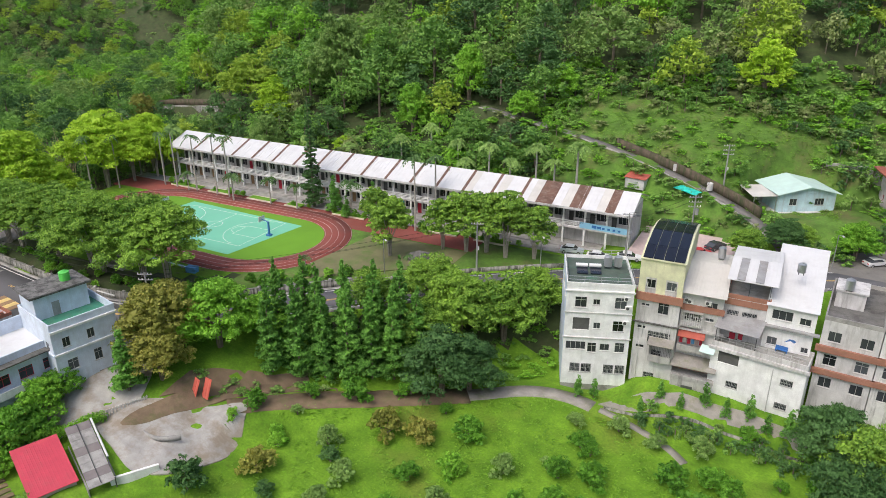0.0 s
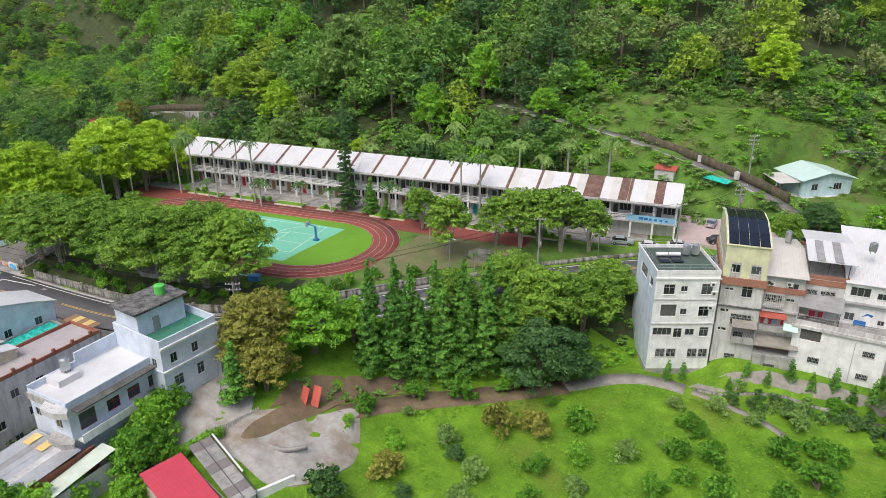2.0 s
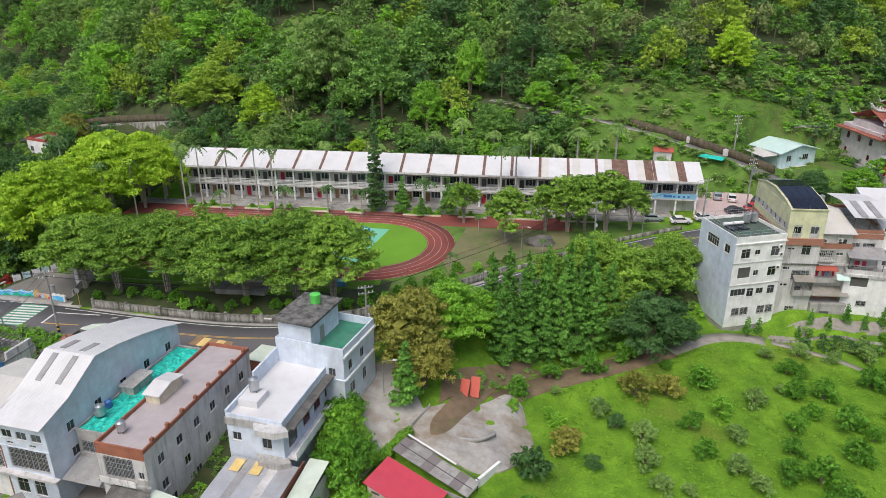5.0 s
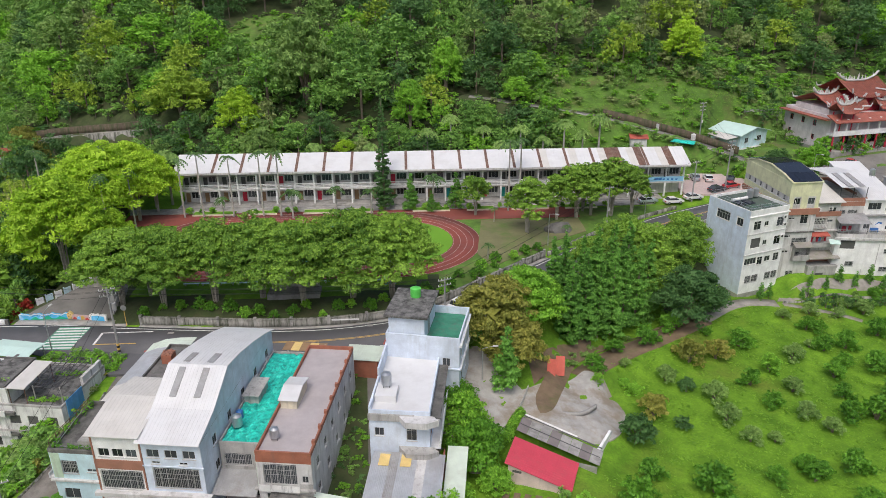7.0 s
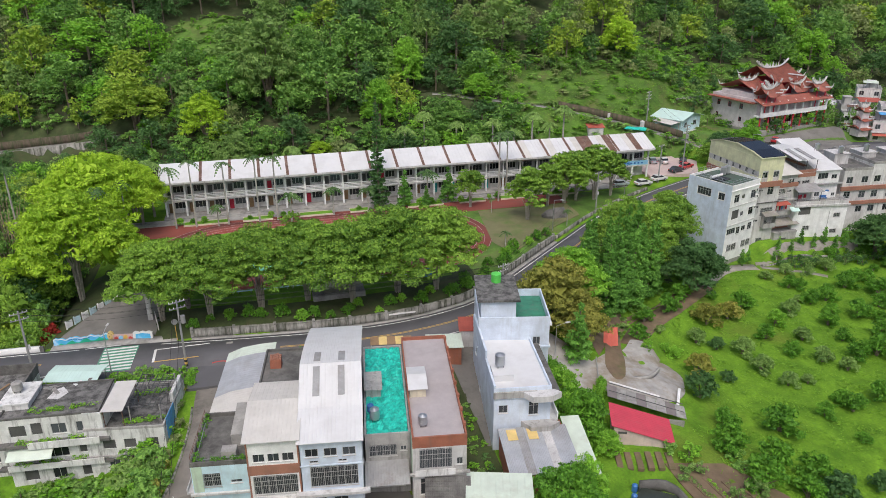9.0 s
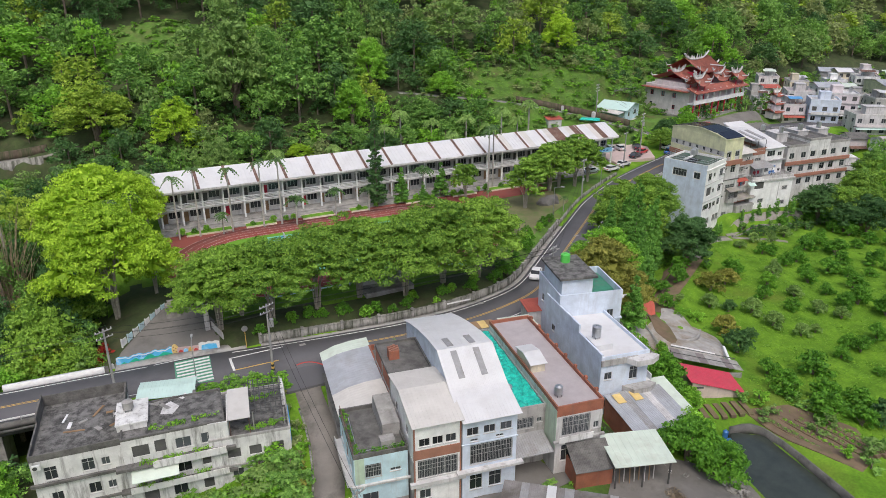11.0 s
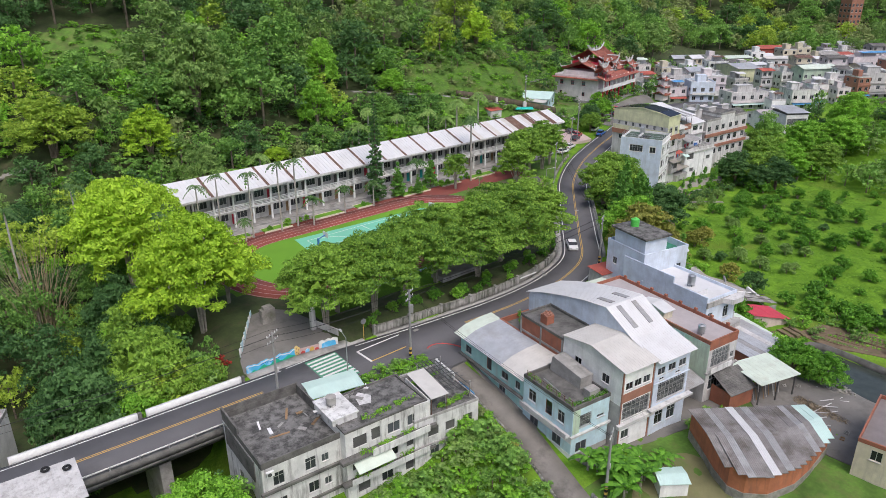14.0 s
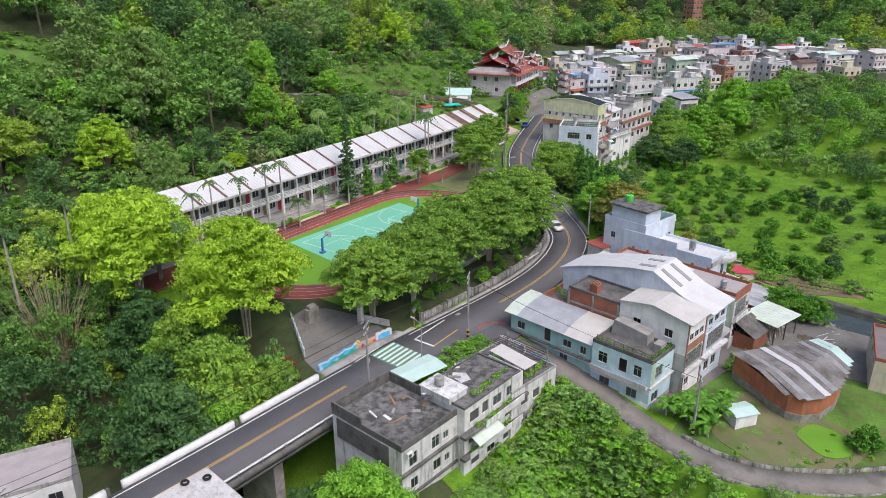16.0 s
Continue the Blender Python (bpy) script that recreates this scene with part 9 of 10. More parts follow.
utility_pole(-131.6, 63.2, 10.6, 2, True, 0.0, True)
utility_pole(-151.5, 65.2, 10.5, 2, False, 0.0)
utility_pole(-84.0, 66.2, 9.5, 2, True, -0.1)
utility_pole(-14.5, 127.3, 12.0, 3, False, 2.0, True)
utility_pole(-12.2, 151.2, 9.8, 3, False, 8.4)
utility_pole(-130.7, 29.6, 9.0, 1, True, -3.7)
utility_pole(-190, 79.5, 10, 2, False, -6.0)
utility_pole(-48.0, 107.6, 9.5, 1, False, 0.3)
utility_pole(-24.6, 121.6, 9.5, 1, False, 1.4)


def wires(a, b, n=3, spread=0.8, sag=0.7, drop=0.3):
    a, b = Vector(a), Vector(b)
    side = Vector((-(b - a).y, (b - a).x, 0)).normalized()
    for k in range(n):
        o = side * (k - (n - 1) / 2) * spread + Vector((0, 0, -drop - 0.5 * (k % 2)))
        pts = [a.lerp(b, t) + o + Vector((0, 0, -4 * sag * t * (1 - t))) for t in np.linspace(0, 1, 11)]
        bm = bmesh.new()
        rings = [[bm.verts.new(p + side * 0.025 * math.cos(u) + Vector((0, 0, 0.025 * math.sin(u)))) for u in (0, 2.094, 4.189)] for p in pts]
        for r, q in zip(rings, rings[1:]):
            for u in range(3):
                bm.faces.new((r[u], r[(u + 1) % 3], q[(u + 1) % 3], q[u]))
        tagged(new("overhead_wire", finish(bm, "overhead_wire", M["rubber"])), "thin black overhead wire between poles", "wire", "overhead wires")


P = POLES
for a, b, n in ((0, 1, 4), (1, 6, 4), (0, 2, 4), (2, 7, 3), (7, 8, 3), (8, 3, 3), (3, 4, 2), (0, 5, 2)):
    wires(P[a], P[b], n)
wires((P[6][0], P[6][1], P[6][2]), (-290, 92, 6), 3)


def street_lamp(x, y, h=7.5, rot=0, z=None):
    z = ground_at(x, y) if z is None else z
    t = thing("street_lamp", "slim grey street lamp with a short arm", "street lamp", pose(x, y, z, 0, 0, rot), "street lamps")
    part("post", bars(((0, 0, -0.4), (0, 0, h), 0.09, 0.06), n=10), M["metal"], t)
    part("arm", bars(((0, 0, h), (1.6, 0, h + 0.35), 0.045), n=8), M["metal"], t)
    part("lamp_head", boxes((1.4, -0.13, h + 0.28, 2.1, 0.13, h + 0.42)), M["lightgrey_wall"], t)


for x, y, r in ((-141.6, 64.2, 80), (-62.0, 98.6, -45), (-38.0, 113.6, -60), (9.0, 132.2, -70), (5, 119.6, 100), (-79.4, 55.2, 0)):
    street_lamp(x, y, 6.5 if x != -79.4 else 5.0, r)
mir = thing("traffic_mirror", "round traffic mirror on an orange post", "mirror", pose(-133.6, 71.8, 0.4))
part("post", bars(((0, 0, -0.4), (0, 0, 3.0), 0.05), n=8), M["paint_yellow"], mir)
part("mirror", bars(((0.0, -0.1, 2.7), (0.0, -0.02, 2.7), 0.45), n=20), M["metal"], mir)

# ---- vehicles ----
def car(x, y, z, rot, paint, label, name="car", tall=0.0, long=4.4):
    c = thing(name, label, "car", pose(x, y, z + 0.02, 0, 0, rot), "parked cars")
    L, W = long, 1.76
    f = L / 4.4

    def loft(name, pts, half, inset, mat, parent, lab=""):
        bm = bmesh.new()
        prev = None
        for w, k in ((-half, inset), (-half * 0.93, 0.0), (half * 0.93, 0.0), (half, inset)):
            cx = sum(p[0] for p in pts) / len(pts)
            cz = sum(p[1] for p in pts) / len(pts)
            ringv = [bm.verts.new((p[0] + (cx - p[0]) * k, w, p[1] + (cz - p[1]) * k)) for p in pts]
            if prev:
                for i in range(len(pts)):
                    bm.faces.new((prev[i], prev[(i + 1) % len(pts)], ringv[(i + 1) % len(pts)], ringv[i]))
            else:
                bm.faces.new(ringv[::-1])
            prev = ringv
        bm.faces.new(prev)
        return part(name, bm, mat, parent, lab)

    loft("body", [(-2.2 * f, 0.35), (2.2 * f, 0.35), (2.24 * f, 0.62), (2.05 * f, 0.82), (1.1 * f, 0.95), (-1.75 * f, 1.0), (-2.2 * f, 0.92), (-2.25 * f, 0.6)], W / 2, 0.05, M[paint], c)
    cab = loft("glasshouse", [(1.05 * f, 0.93), (0.35 * f, 1.42 + tall), (-1.1 * f, 1.45 + tall), (-1.85 * f, 0.98)], W / 2 - 0.10, 0.10, M["glass"], c)
    loft("roof", [(0.42 * f, 1.40 + tall), (0.30 * f, 1.46 + tall), (-1.05 * f, 1.49 + tall), (-1.22 * f, 1.43 + tall)], W / 2 - 0.14, 0.04, M[paint], cab)
    for sx in (-1.38 * f, 1.36 * f):
        for sy in (-W / 2 + 0.10, W / 2 - 0.10):
            wheel = part("wheel", kept("tyre", lambda: finish(bars(((0, -0.11, 0), (0, 0.11, 0), 0.32), n=18), "wheel", M["rubber"])), None, c, "", pose(sx, sy, 0.32))
            part("rim", kept("rim", lambda: finish(bars(((0, -0.125, 0), (0, 0.125, 0), 0.2), n=12), "rim", M["metal"])), None, wheel)
    for sy in (-0.6, 0.6):
        part("headlight", boxes((2.12 * f, sy - 0.2, 0.62, 2.22 * f, sy + 0.2, 0.78)), M["metal"], c)
        part("tail_light", boxes((-2.27 * f, sy - 0.2, 0.68, -2.2 * f, sy + 0.2, 0.86)), M["car_red"], c)
    return c


car(-81.6, 74.6, 0.0, 229, "car_white", "white hatchback driving on the asphalt road")
for x, y, rot, p, lab in ((-34.7, 121.9, 8, "car_silver", "pale blue-silver saloon parked by the school"), (-29.2, 120.6, 8, "car_white", "white saloon parked by the school"), (-24.0, 122.4, 12, "car_white", "white saloon parked at the road edge"), (-18.5, 135.7, 80, "car_silver", "silver-grey car parked in the paved yard"), (-15.6, 134.8, 80, "car_white", "white car parked in the paved yard"), (-10.5, 133.5, 60, "car_dark", "dark grey car parked in the paved yard"), (-17.0, 126.0, 20, "car_dark", "black car parked at the road edge"), (-12.5, 128.6, 25, "car_red", "red car parked near the pole"), (16.0, 138.0, 40, "car_white", "white car on the temple square"), (20.0, 140.0, 40, "car_dark", "dark car on the temple square"), (24.0, 141.5, 40, "car_red", "red car on the temple square")):
    g = 2.24 if (-25 < x < -8 and y > 123.9) else ground_at(x, y) + 0.1
    car(x, y, g, rot, p, lab)
car(-4.5, 126.0, 1.9, 20, "car_blue", "blue pickup truck at the road edge", "pickup_truck", 0.2, 4.7)
car(-2.5, 130.0, 2.3, 20, "car_white", "white van at the road edge", "van", 0.5, 4.6)
drape("temple_square", [(6, 131), (20, 129), (46, 136), (50, 147), (20, 143), (8, 139)], M["old_asphalt"], 0.12, "worn asphalt square before the temple", "pavement")

# ---- drive, yard and gardens below the tower house ----
drape("yard", [(-84.6, 41.0), (-80.8, 40.6), (-79.6, 46.2), (-75.4, 50.2), (-73.8, 54.0), (-75.8, 58.0), (-79.4, 62.6), (-84.5, 61.0)], M["pale_concrete"], 0.08, "stained concrete yard below the tower house", "pavement")
drape("drive", rounded([(-75.6, 48.2), (-70.5, 46.2), (-66.0, 45.2), (-62.6, 46.8), (-60.4, 50.0), (-59.0, 54.0), (-60.2, 58.6), (-62.6, 62.0), (-65.4, 59.4), (-69.6, 56.4), (-73.8, 54.2), (-75.4, 51.6)]), M["pale_concrete"], 0.1, "curved pale concrete drive with soil washed over it", "pavement")
drape("bare_bank", rounded([(-72.3, 52.5), (-70.5, 56.5), (-66.4, 64.8), (-62.1, 70.8), (-59.4, 72.3), (-62.2, 67.3), (-65.7, 60.4), (-68.5, 53.8), (-70.6, 49.9), (-72.2, 49.3)]), M["soil"], 0.16, "brown earth washed over the drive", "ground")
drape("dirt_bank", [(-72, 55.5), (-66.5, 61.5), (-60, 68.2), (-52, 73.8), (-43, 79.4), (-41, 82.5), (-50, 77.6), (-58, 72.8), (-66, 67.5), (-72, 61.5)], M["soil"], 0.05, "bare brown bank below the cypress hedge", "ground")
arc = spline([(-74.0, 53.2, -3.8), (-72.0, 51.4, -3.8), (-69.4, 50.2, -3.8), (-66.4, 50.0, -3.8), (-64.0, 51.6, -3.8)], 0.6)
way("drive_kerb", ribbon("drive_kerb", arc, -0.12, 0.12, -0.4, 0.3, M["concrete"]), "curved concrete kerb of the drive", "kerb")
hd = thing("hedge", "clipped bright green hedge along the yard", "hedge", pose(0, 0, 0))
rg = np.random.default_rng(31)
lob = [(-80.2 + 5.4 * t + rg.uniform(-0.1, 0.1), 40.2 + 8.6 * t, -2.6 + 0.3 * math.sin(9 * t), 0.75, 0.75, 0.8) for t in np.linspace(0, 1, 16)]
lv, lf = leaf_cards(rg, lob, 3200, 0.26)
cv, cf = cores(rg, lob, 0.8)
part("foliage", raw_mesh("foliage", [(lv, lf, 0), (cv, cf, 0)], [LEAF["lime"]]), None, hd)
gt = thing("sliding_gate", "grey metal sliding gate across the drive", "gate", pose(-75.0, 49.6, -3.5, 0, 0, 68))
part("rail", boxes((0, -0.05, 0.05, 5.4, 0.05, 0.15), (0, -0.05, 1.25, 5.4, 0.05, 1.35)), M["aluminium"], gt)
for k in range(15):
    part("bar", kept("gatebar", lambda: finish(boxes((-0.06, -0.04, 0.1, 0.06, 0.04, 1.55)), "bar", M["aluminium"])), None, gt, "", pose(0.1 + 0.37 * k, 0, 0))
for k in range(2):
    t = thing("red_plate", "orange-red metal sheet leaning on the bank", "metal sheet", pose(-69.6 + 1.5 * k, 58.8 + 0.6 * k, -3.7, -22, 0, -18 + 10 * k), "red sheets")
    part("sheet", boxes((0, 0, 0, 1.3, 0.06, 2.9), (0.1, -0.05, 0, 0.18, 0, 2.9), (0.6, -0.05, 0, 0.68, 0, 2.9), (1.1, -0.05, 0, 1.18, 0, 2.9)), M["red_plate"], t)
way("white_wall_low", finish(prism(bmesh.new(), [(-66.2, 42.4), (-63.1, 47.0), (-63.4, 47.2), (-66.5, 42.6)], -8.0, -4.5), "white_wall_low", M["white_wall"]), "low white wall beside the shed", "wall")
for k in range(6):
    b = thing("garden_bed", "raised brown soil bed in the garden", "garden bed", pose(-79.6 + 1.2 * k, 34.2 - 0.4 * k, ground_at(-79.0 + 1.2 * k, 35), 0, 0, -18), "garden beds")
    part("soil", profile(bmesh.new(), [(0, -0.3), (0, 0.15), (0.4, 0.25), (2.8, 0.25), (3.2, 0.15), (3.2, -0.3)], 0, 0.75), M["soil"], b)
pond = prism(bmesh.new(), [(-88, 0), (-80, 0), (-77.5, 8.5), (-75.6, 17), (-74.6, 28.6), (-78.0, 31.0), (-83.4, 26.5), (-84.4, 21), (-86, 8)], -7.6, -5.7)
way("pond", finish(pond, "pond", M["water"]), "narrow dark green pond behind a low wall", "water")
pw_line = spline([(-78.4, 31.0, -5.2), (-74.6, 29.0, -5.2), (-75.4, 17.0, -5.2), (-77.4, 8.0, -5.2), (-80, 0, -5.2)], 1.0)
way("pond_wall", ribbon("pond_wall", pw_line, -0.15, 0.15, -1.6, 0.5, M["dark_concrete"]), "dark stained wall round the pond", "wall")
drape("work_yard", [(-98, 30.5), (-91.2, 28.6), (-84.6, 22.5), (-86.4, 12), (-104, 12.5), (-104.5, 24)], M["old_asphalt"], 0.12, "grimy concrete work yard strewn with pipes", "pavement")
random.seed(77)
for k in range(16):
    x, y, a = random.uniform(-102, -89), random.uniform(15, 27), random.uniform(0, 180)
    t = thing("pipe", "pale plastic pipe lying in the work yard", "pipe", pose(x, y, -3.87, 0, 0, a), "loose pipes")
    part("tube", bars(((0, 0, 0), (random.uniform(2.0, 5.0), 0, random.uniform(0, 0.3)), 0.06), n=8), M[random.choice(("lightgrey_wall", "metal", "pole"))], t)
for k in range(10):
    x, y = random.uniform(-100, -88), random.uniform(14, 28)
    t = thing("crate", "small weathered crate in the work yard", "crate", pose(x, y, -3.94, 0, 0, random.uniform(0, 90)), "yard crates")
    s = random.uniform(0.35, 0.7)
    part("box", boxes((0, 0, 0, s, s * 0.8, 0.05), (0, 0, 0.05, s, 0.05, s * 0.6), (0, s * 0.75, 0.05, s, s * 0.8, s * 0.6), (0, 0.05, 0.05, 0.05, s * 0.75, s * 0.6), (s - 0.05, 0.05, 0.05, s, s * 0.75, s * 0.6)), M[random.choice(("car_blue", "wood", "lightgrey_wall", "concrete"))], t)
for x, y in ((-79.6, 29.8), (-78.8, 31.2), (-72.5, 37.2)):
    tank(x, y, ground_at(x, y), 0.35, 0.9, "car_blue", "blue plastic drum standing in the garden", False)
rh = house("brick house with a mauve roof terrace", -104.6, 2.6, -4.2, 8, 11.5, 10.5, 5.4, "cream_wall", "brown_roof", 0.5, "brick", left=row(1.5, 9, 3, 3.6, 1.2, 1.3), back=row(1, 10, 3, 3.6, 1.2, 1.3))
hut = thing("hut", "small white metal garden hut", "shed", pose(-126.2, 25.6, -4.0, 0, 0, -38))
part("wall", boxes((0.1, 0.1, 0, 3.3, 0.2, 2.2), (0.1, 2.6, 0, 3.3, 2.7, 2.2), (0.1, 0.2, 0, 0.2, 2.6, 2.2), (3.2, 0.2, 0, 3.3, 2.6, 2.2)), M["white_wall"], hut)
part("roof", ribbed(3.4, 2.8, [(-0.1, 2.25), (1.4, 2.55), (2.9, 2.25)], 0.3, over=0.1), M["mint_canopy"], hut)
drape("worn_plot", rounded([(-129.6, 26.4), (-124.5, 29.0), (-117.2, 27.6), (-117.0, 19.8), (-118.4, 11.2), (-126.6, 13.2), (-131.0, 19.6)]), M["worn_lawn"], 0.07, "worn earth plot beside the lane", "ground")
drape("small_lawn", rounded([(-122.6, 18.9), (-118.8, 17.6), (-119.6, 14.0), (-123.0, 12.6), (-125.4, 15.2)]), M["turf"], 0.14, "small bright lawn beside the lane", "lawn")
lane_wall = LANE[30:]
way("lane_wall", ribbon("lane_wall", lane_wall, 2.1, 2.35, -0.6, 0.5, M["mossy_wall"]), "low stained wall along the lane", "wall")
way("lane_kerb", ribbon("lane_kerb", LANE[8:], -1.75, -1.5, -0.6, 0.14, M["mossy_wall"]), "low mossy kerb on the valley side of the lane", "kerb")
rb = broad("roundbush", 400, 1.7, 0.3, 3.2, 12, 1800, 0.3, "orchard", "bark", 3, 0.1, flat=0.95, lobe=0.5)
plant("round_bush", "clipped round green bush beside the lane", "bush", rb, -121.0, 11.6, -4.0, 1.1)


def banana_mesh(seed):
    rg = np.random.default_rng(seed)
    vs, fs, c = [], [], 0
    for i in range(9):
        a, el, fl = 2.4 * i, rg.uniform(0.5, 1.25), rg.uniform(1.9, 2.8)
        d = np.array([math.cos(a) * math.cos(el), math.sin(a) * math.cos(el), math.sin(el)])
        side = np.array([-math.sin(a), math.cos(a), 0.0])
        pts = [np.array([0, 0, 1.8]) + d * fl * t - np.array([0, 0, 1.5 * t * t]) for t in np.linspace(0, 1, 7)]
        for j in range(6):
            for sgn in (-1, 1):
                w0, w1 = 0.34 * math.sin(math.pi * (j + 0.2) / 6.4), 0.34 * math.sin(math.pi * (j + 1.2) / 7.4)
                vs += [pts[j], pts[j + 1], pts[j + 1] + side * sgn * w1 - np.array([0, 0, 0.1]), pts[j] + side * sgn * w0 - np.array([0, 0, 0.1])]
                fs.append([c, c + 1, c + 2, c + 3])
                c += 4
    return raw_mesh("crown", [(np.array(vs), np.array(fs), 0)], [LEAF["orchard"]]), finish(bars(((0, 0, -0.2), (0, 0, 1.9), 0.13, 0.09)), "trunk", M["pale_bark"])


ban = [banana_mesh(500 + k) for k in range(3)]
random.seed(13)
for k in range(26):
    x, y = random.uniform(-130, -119), random.uniform(27, 34)
    if x + 0.6 * y > -104 or nearest(LANE, x, y)[0][0] < 3.0:
        continue
    plant("banana_plant", "broad-leaved banana plant beside the houses", "plant", ban[k % 3], x, y, None, random.uniform(0.8, 1.35), random.uniform(0, 360), "banana plants")

drape("alley", [(-128.5, 45), (-125, 61.5), (-118, 62), (-98, 60.5), (-84, 63.5), (-80.5, 57), (-84, 41), (-86, 39), (-94.6, 40), (-95.4, 57), (-100.4, 57.4), (-99.6, 30), (-110, 30), (-128, 34)], M["old_asphalt"], 0.06, "grimy paved ground between the houses", "pavement")

heap = [(-95.0 - 0.1 * k, 23.6 - 0.75 * k, -3.9, 1.1, 0.9, 0.7) for k in range(9)]
lv, lf = leaf_cards(np.random.default_rng(88), heap, 2600, 0.75, thin=0.16)
tagged(new("dry_fronds", raw_mesh("dry_fronds", [(lv, lf, 0)], [LEAF["dry"]])), "long heap of dry straw-coloured palm fronds", "fronds", kind="stuff")
rub = thing("rubble_heap", "low heap of broken concrete and earth", "rubble", pose(-88.8, 20.6, -4.0))
bm = bmesh.new()
random.seed(14)
for k in range(60):
    a, r = random.uniform(0, 6.28), random.uniform(0, 2.6)
    z = 0.5 * (1 - r / 2.8)
    c = random.uniform(0.15, 0.5)
    box(bm, r * math.cos(a) - c / 2, r * math.sin(a) * 0.7 - c / 2, z - 0.3, r * math.cos(a) + c / 2, r * math.sin(a) * 0.7 + c / 2, z + c * 0.5)
part("stones", bm, M["stone"], rub)
for k in range(10):
    t = thing("pipe", "pale plastic pipe lying in the work yard", "pipe", pose(-99.5 + 0.8 * k, 20.5 + 0.5 * (k % 4), -3.8 + 0.02 * k, 0, -4, -60 + 22 * (k % 3)), "loose pipes")
    part("tube", bars(((-2.6, 0, 0), (2.6, 0, 0.25), 0.07), n=8), M["lightgrey_wall"], t)

# ---- hillside things ----
way("hill_road", ribbon("hill_road", HILLROAD, -1.7, 1.5, -0.6, 0.05, M["path_concrete"]), "pale concrete lane on the wooded slope", "road")
way("hill_road_wall", ribbon("hill_road_wall", HILLROAD[22:-8], -2.1, -1.75, -3.6, 0.25, M["mossy_wall"]), "stained grey retaining wall below the lane", "wall")
way("hill_road_bank", ribbon("hill_road_bank", HILLROAD[22:-8], 1.7, 2.3, -0.6, 2.0, M["earth_wall"]), "brown earth-stained wall above the lane", "wall")
way("hill_wall", ribbon("hill_wall", UPLANE[12:46], -2.1, -1.65, -0.6, 1.9, M["earth_wall"]), "dark mossy retaining wall above the hill lane", "wall")
way("lane_edge", ribbon("lane_edge", UPLANE[6:], 1.45, 1.6, -0.6, 0.18, M["concrete"]), "low concrete edge of the hill lane", "kerb")
hh = thing("hut", "small grey hut with a faded red roof", "shed", pose(-31.6, 147.8, ground_at(-30, 149) - 0.6, 0, 0, -10))
part("wall", boxes((0, 0, 0, 4.2, 0.15, 2.4), (0, 2.9, 0, 4.2, 3.05, 2.4), (0, 0.15, 0, 0.15, 2.9, 2.4), (4.05, 0.15, 0, 4.2, 2.9, 2.4)), M["lightgrey_wall"], hh)
part("roof", ribbed(4.4, 3.4, [(-0.3, 2.4), (3.4, 3.0)], 0.3, over=0.2), M["village_red"], hh)
tarp = thing("tarpaulin", "green tarpaulin spread on the slope", "tarpaulin", pose(-18.5, 146.0, ground_at(-18, 147) + 0.25, 14, 0, -35))
bm = bmesh.new()
bmesh.ops.create_grid(bm, x_segments=16, y_segments=6, size=0.5)
for v in bm.verts:
    v.co = Vector((v.co.x * 6, v.co.y * 1.8, 0.15 * noise.noise(Vector((v.co.x * 12, v.co.y * 5, 0)))))
bmesh.ops.solidify(bm, geom=bm.faces[:], thickness=0.04)
part("sheet", bm, M["green_net"], tarp)
for x, y in ((-14.6, 149.2), (-22.5, 154.4), (-5.2, 156.4)):
    tank(x, y, ground_at(x, y), 0.6, 1.5, "lightgrey_wall", "grey water tank standing on the slope", True)
way("temple_wall", finish(boxes((6, 166.0, 4, 17, 166.6, 13.0)), "temple_wall", M["concrete"]), "tall stained retaining wall beside the temple", "wall")
fl_ = house("small white hill house with a red parapet", -202, 156, ground_at(-199, 158) - 0.5, -20, 8, 7, 8, "white_wall", "concrete", 0.8, "village_red", front=row(1, 7, 2, 5.0, 1.4, 1.4) + row(1, 7, 2, 1.5, 1.4, 1.4))
bt = house("tall red-brown brick apartment tower", 285, 166, 13, -25, 8.5, 8.5, 17, "brick_tile", "concrete", 1.0, front=[r for s in range(5) for r in row(0.6, 7.9, 3, 1.5 + 3.1 * s, 1.5, 1.6)], left=[r for s in range(5) for r in row(0.6, 7.9, 3, 1.5 + 3.1 * s, 1.5, 1.6)])
bh = house("grey-roofed white house below the bridge", -188.8, 88.1, -10.6, -28, 8.5, 8.0, 8.0, "white_wall", "mauve_roof", 0.5, "grey_wall", front=[(5.8, 5.6, 1.5, 1.3), (1.0, 4.6, 3.0, 2.0)])
part("blue_panel", boxes((0.4, -0.08, 3.6, 5.2, -0.01, 6.2)), M["blue_sheet"], bh, "bright blue sheet panel")
ts = thing("shed", "low white shed roof weighted with tyres", "shed", pose(-183.4, 61.0, -8.0, 0, 0, -5))
part("wall", boxes((0.2, 0.2, 0, 7.4, 0.35, 10.6), (0.2, 6.2, 0, 7.4, 6.35, 10.6), (0.2, 0.35, 0, 0.35, 6.2, 10.6), (7.25, 0.35, 0, 7.4, 6.2, 10.6)), M["old_white_wall"], ts)
part("roof", ribbed(7.8, 6.6, [(-0.2, 10.7), (6.6, 11.1)], 0.5, over=0.1), M["lightgrey_wall"], ts)
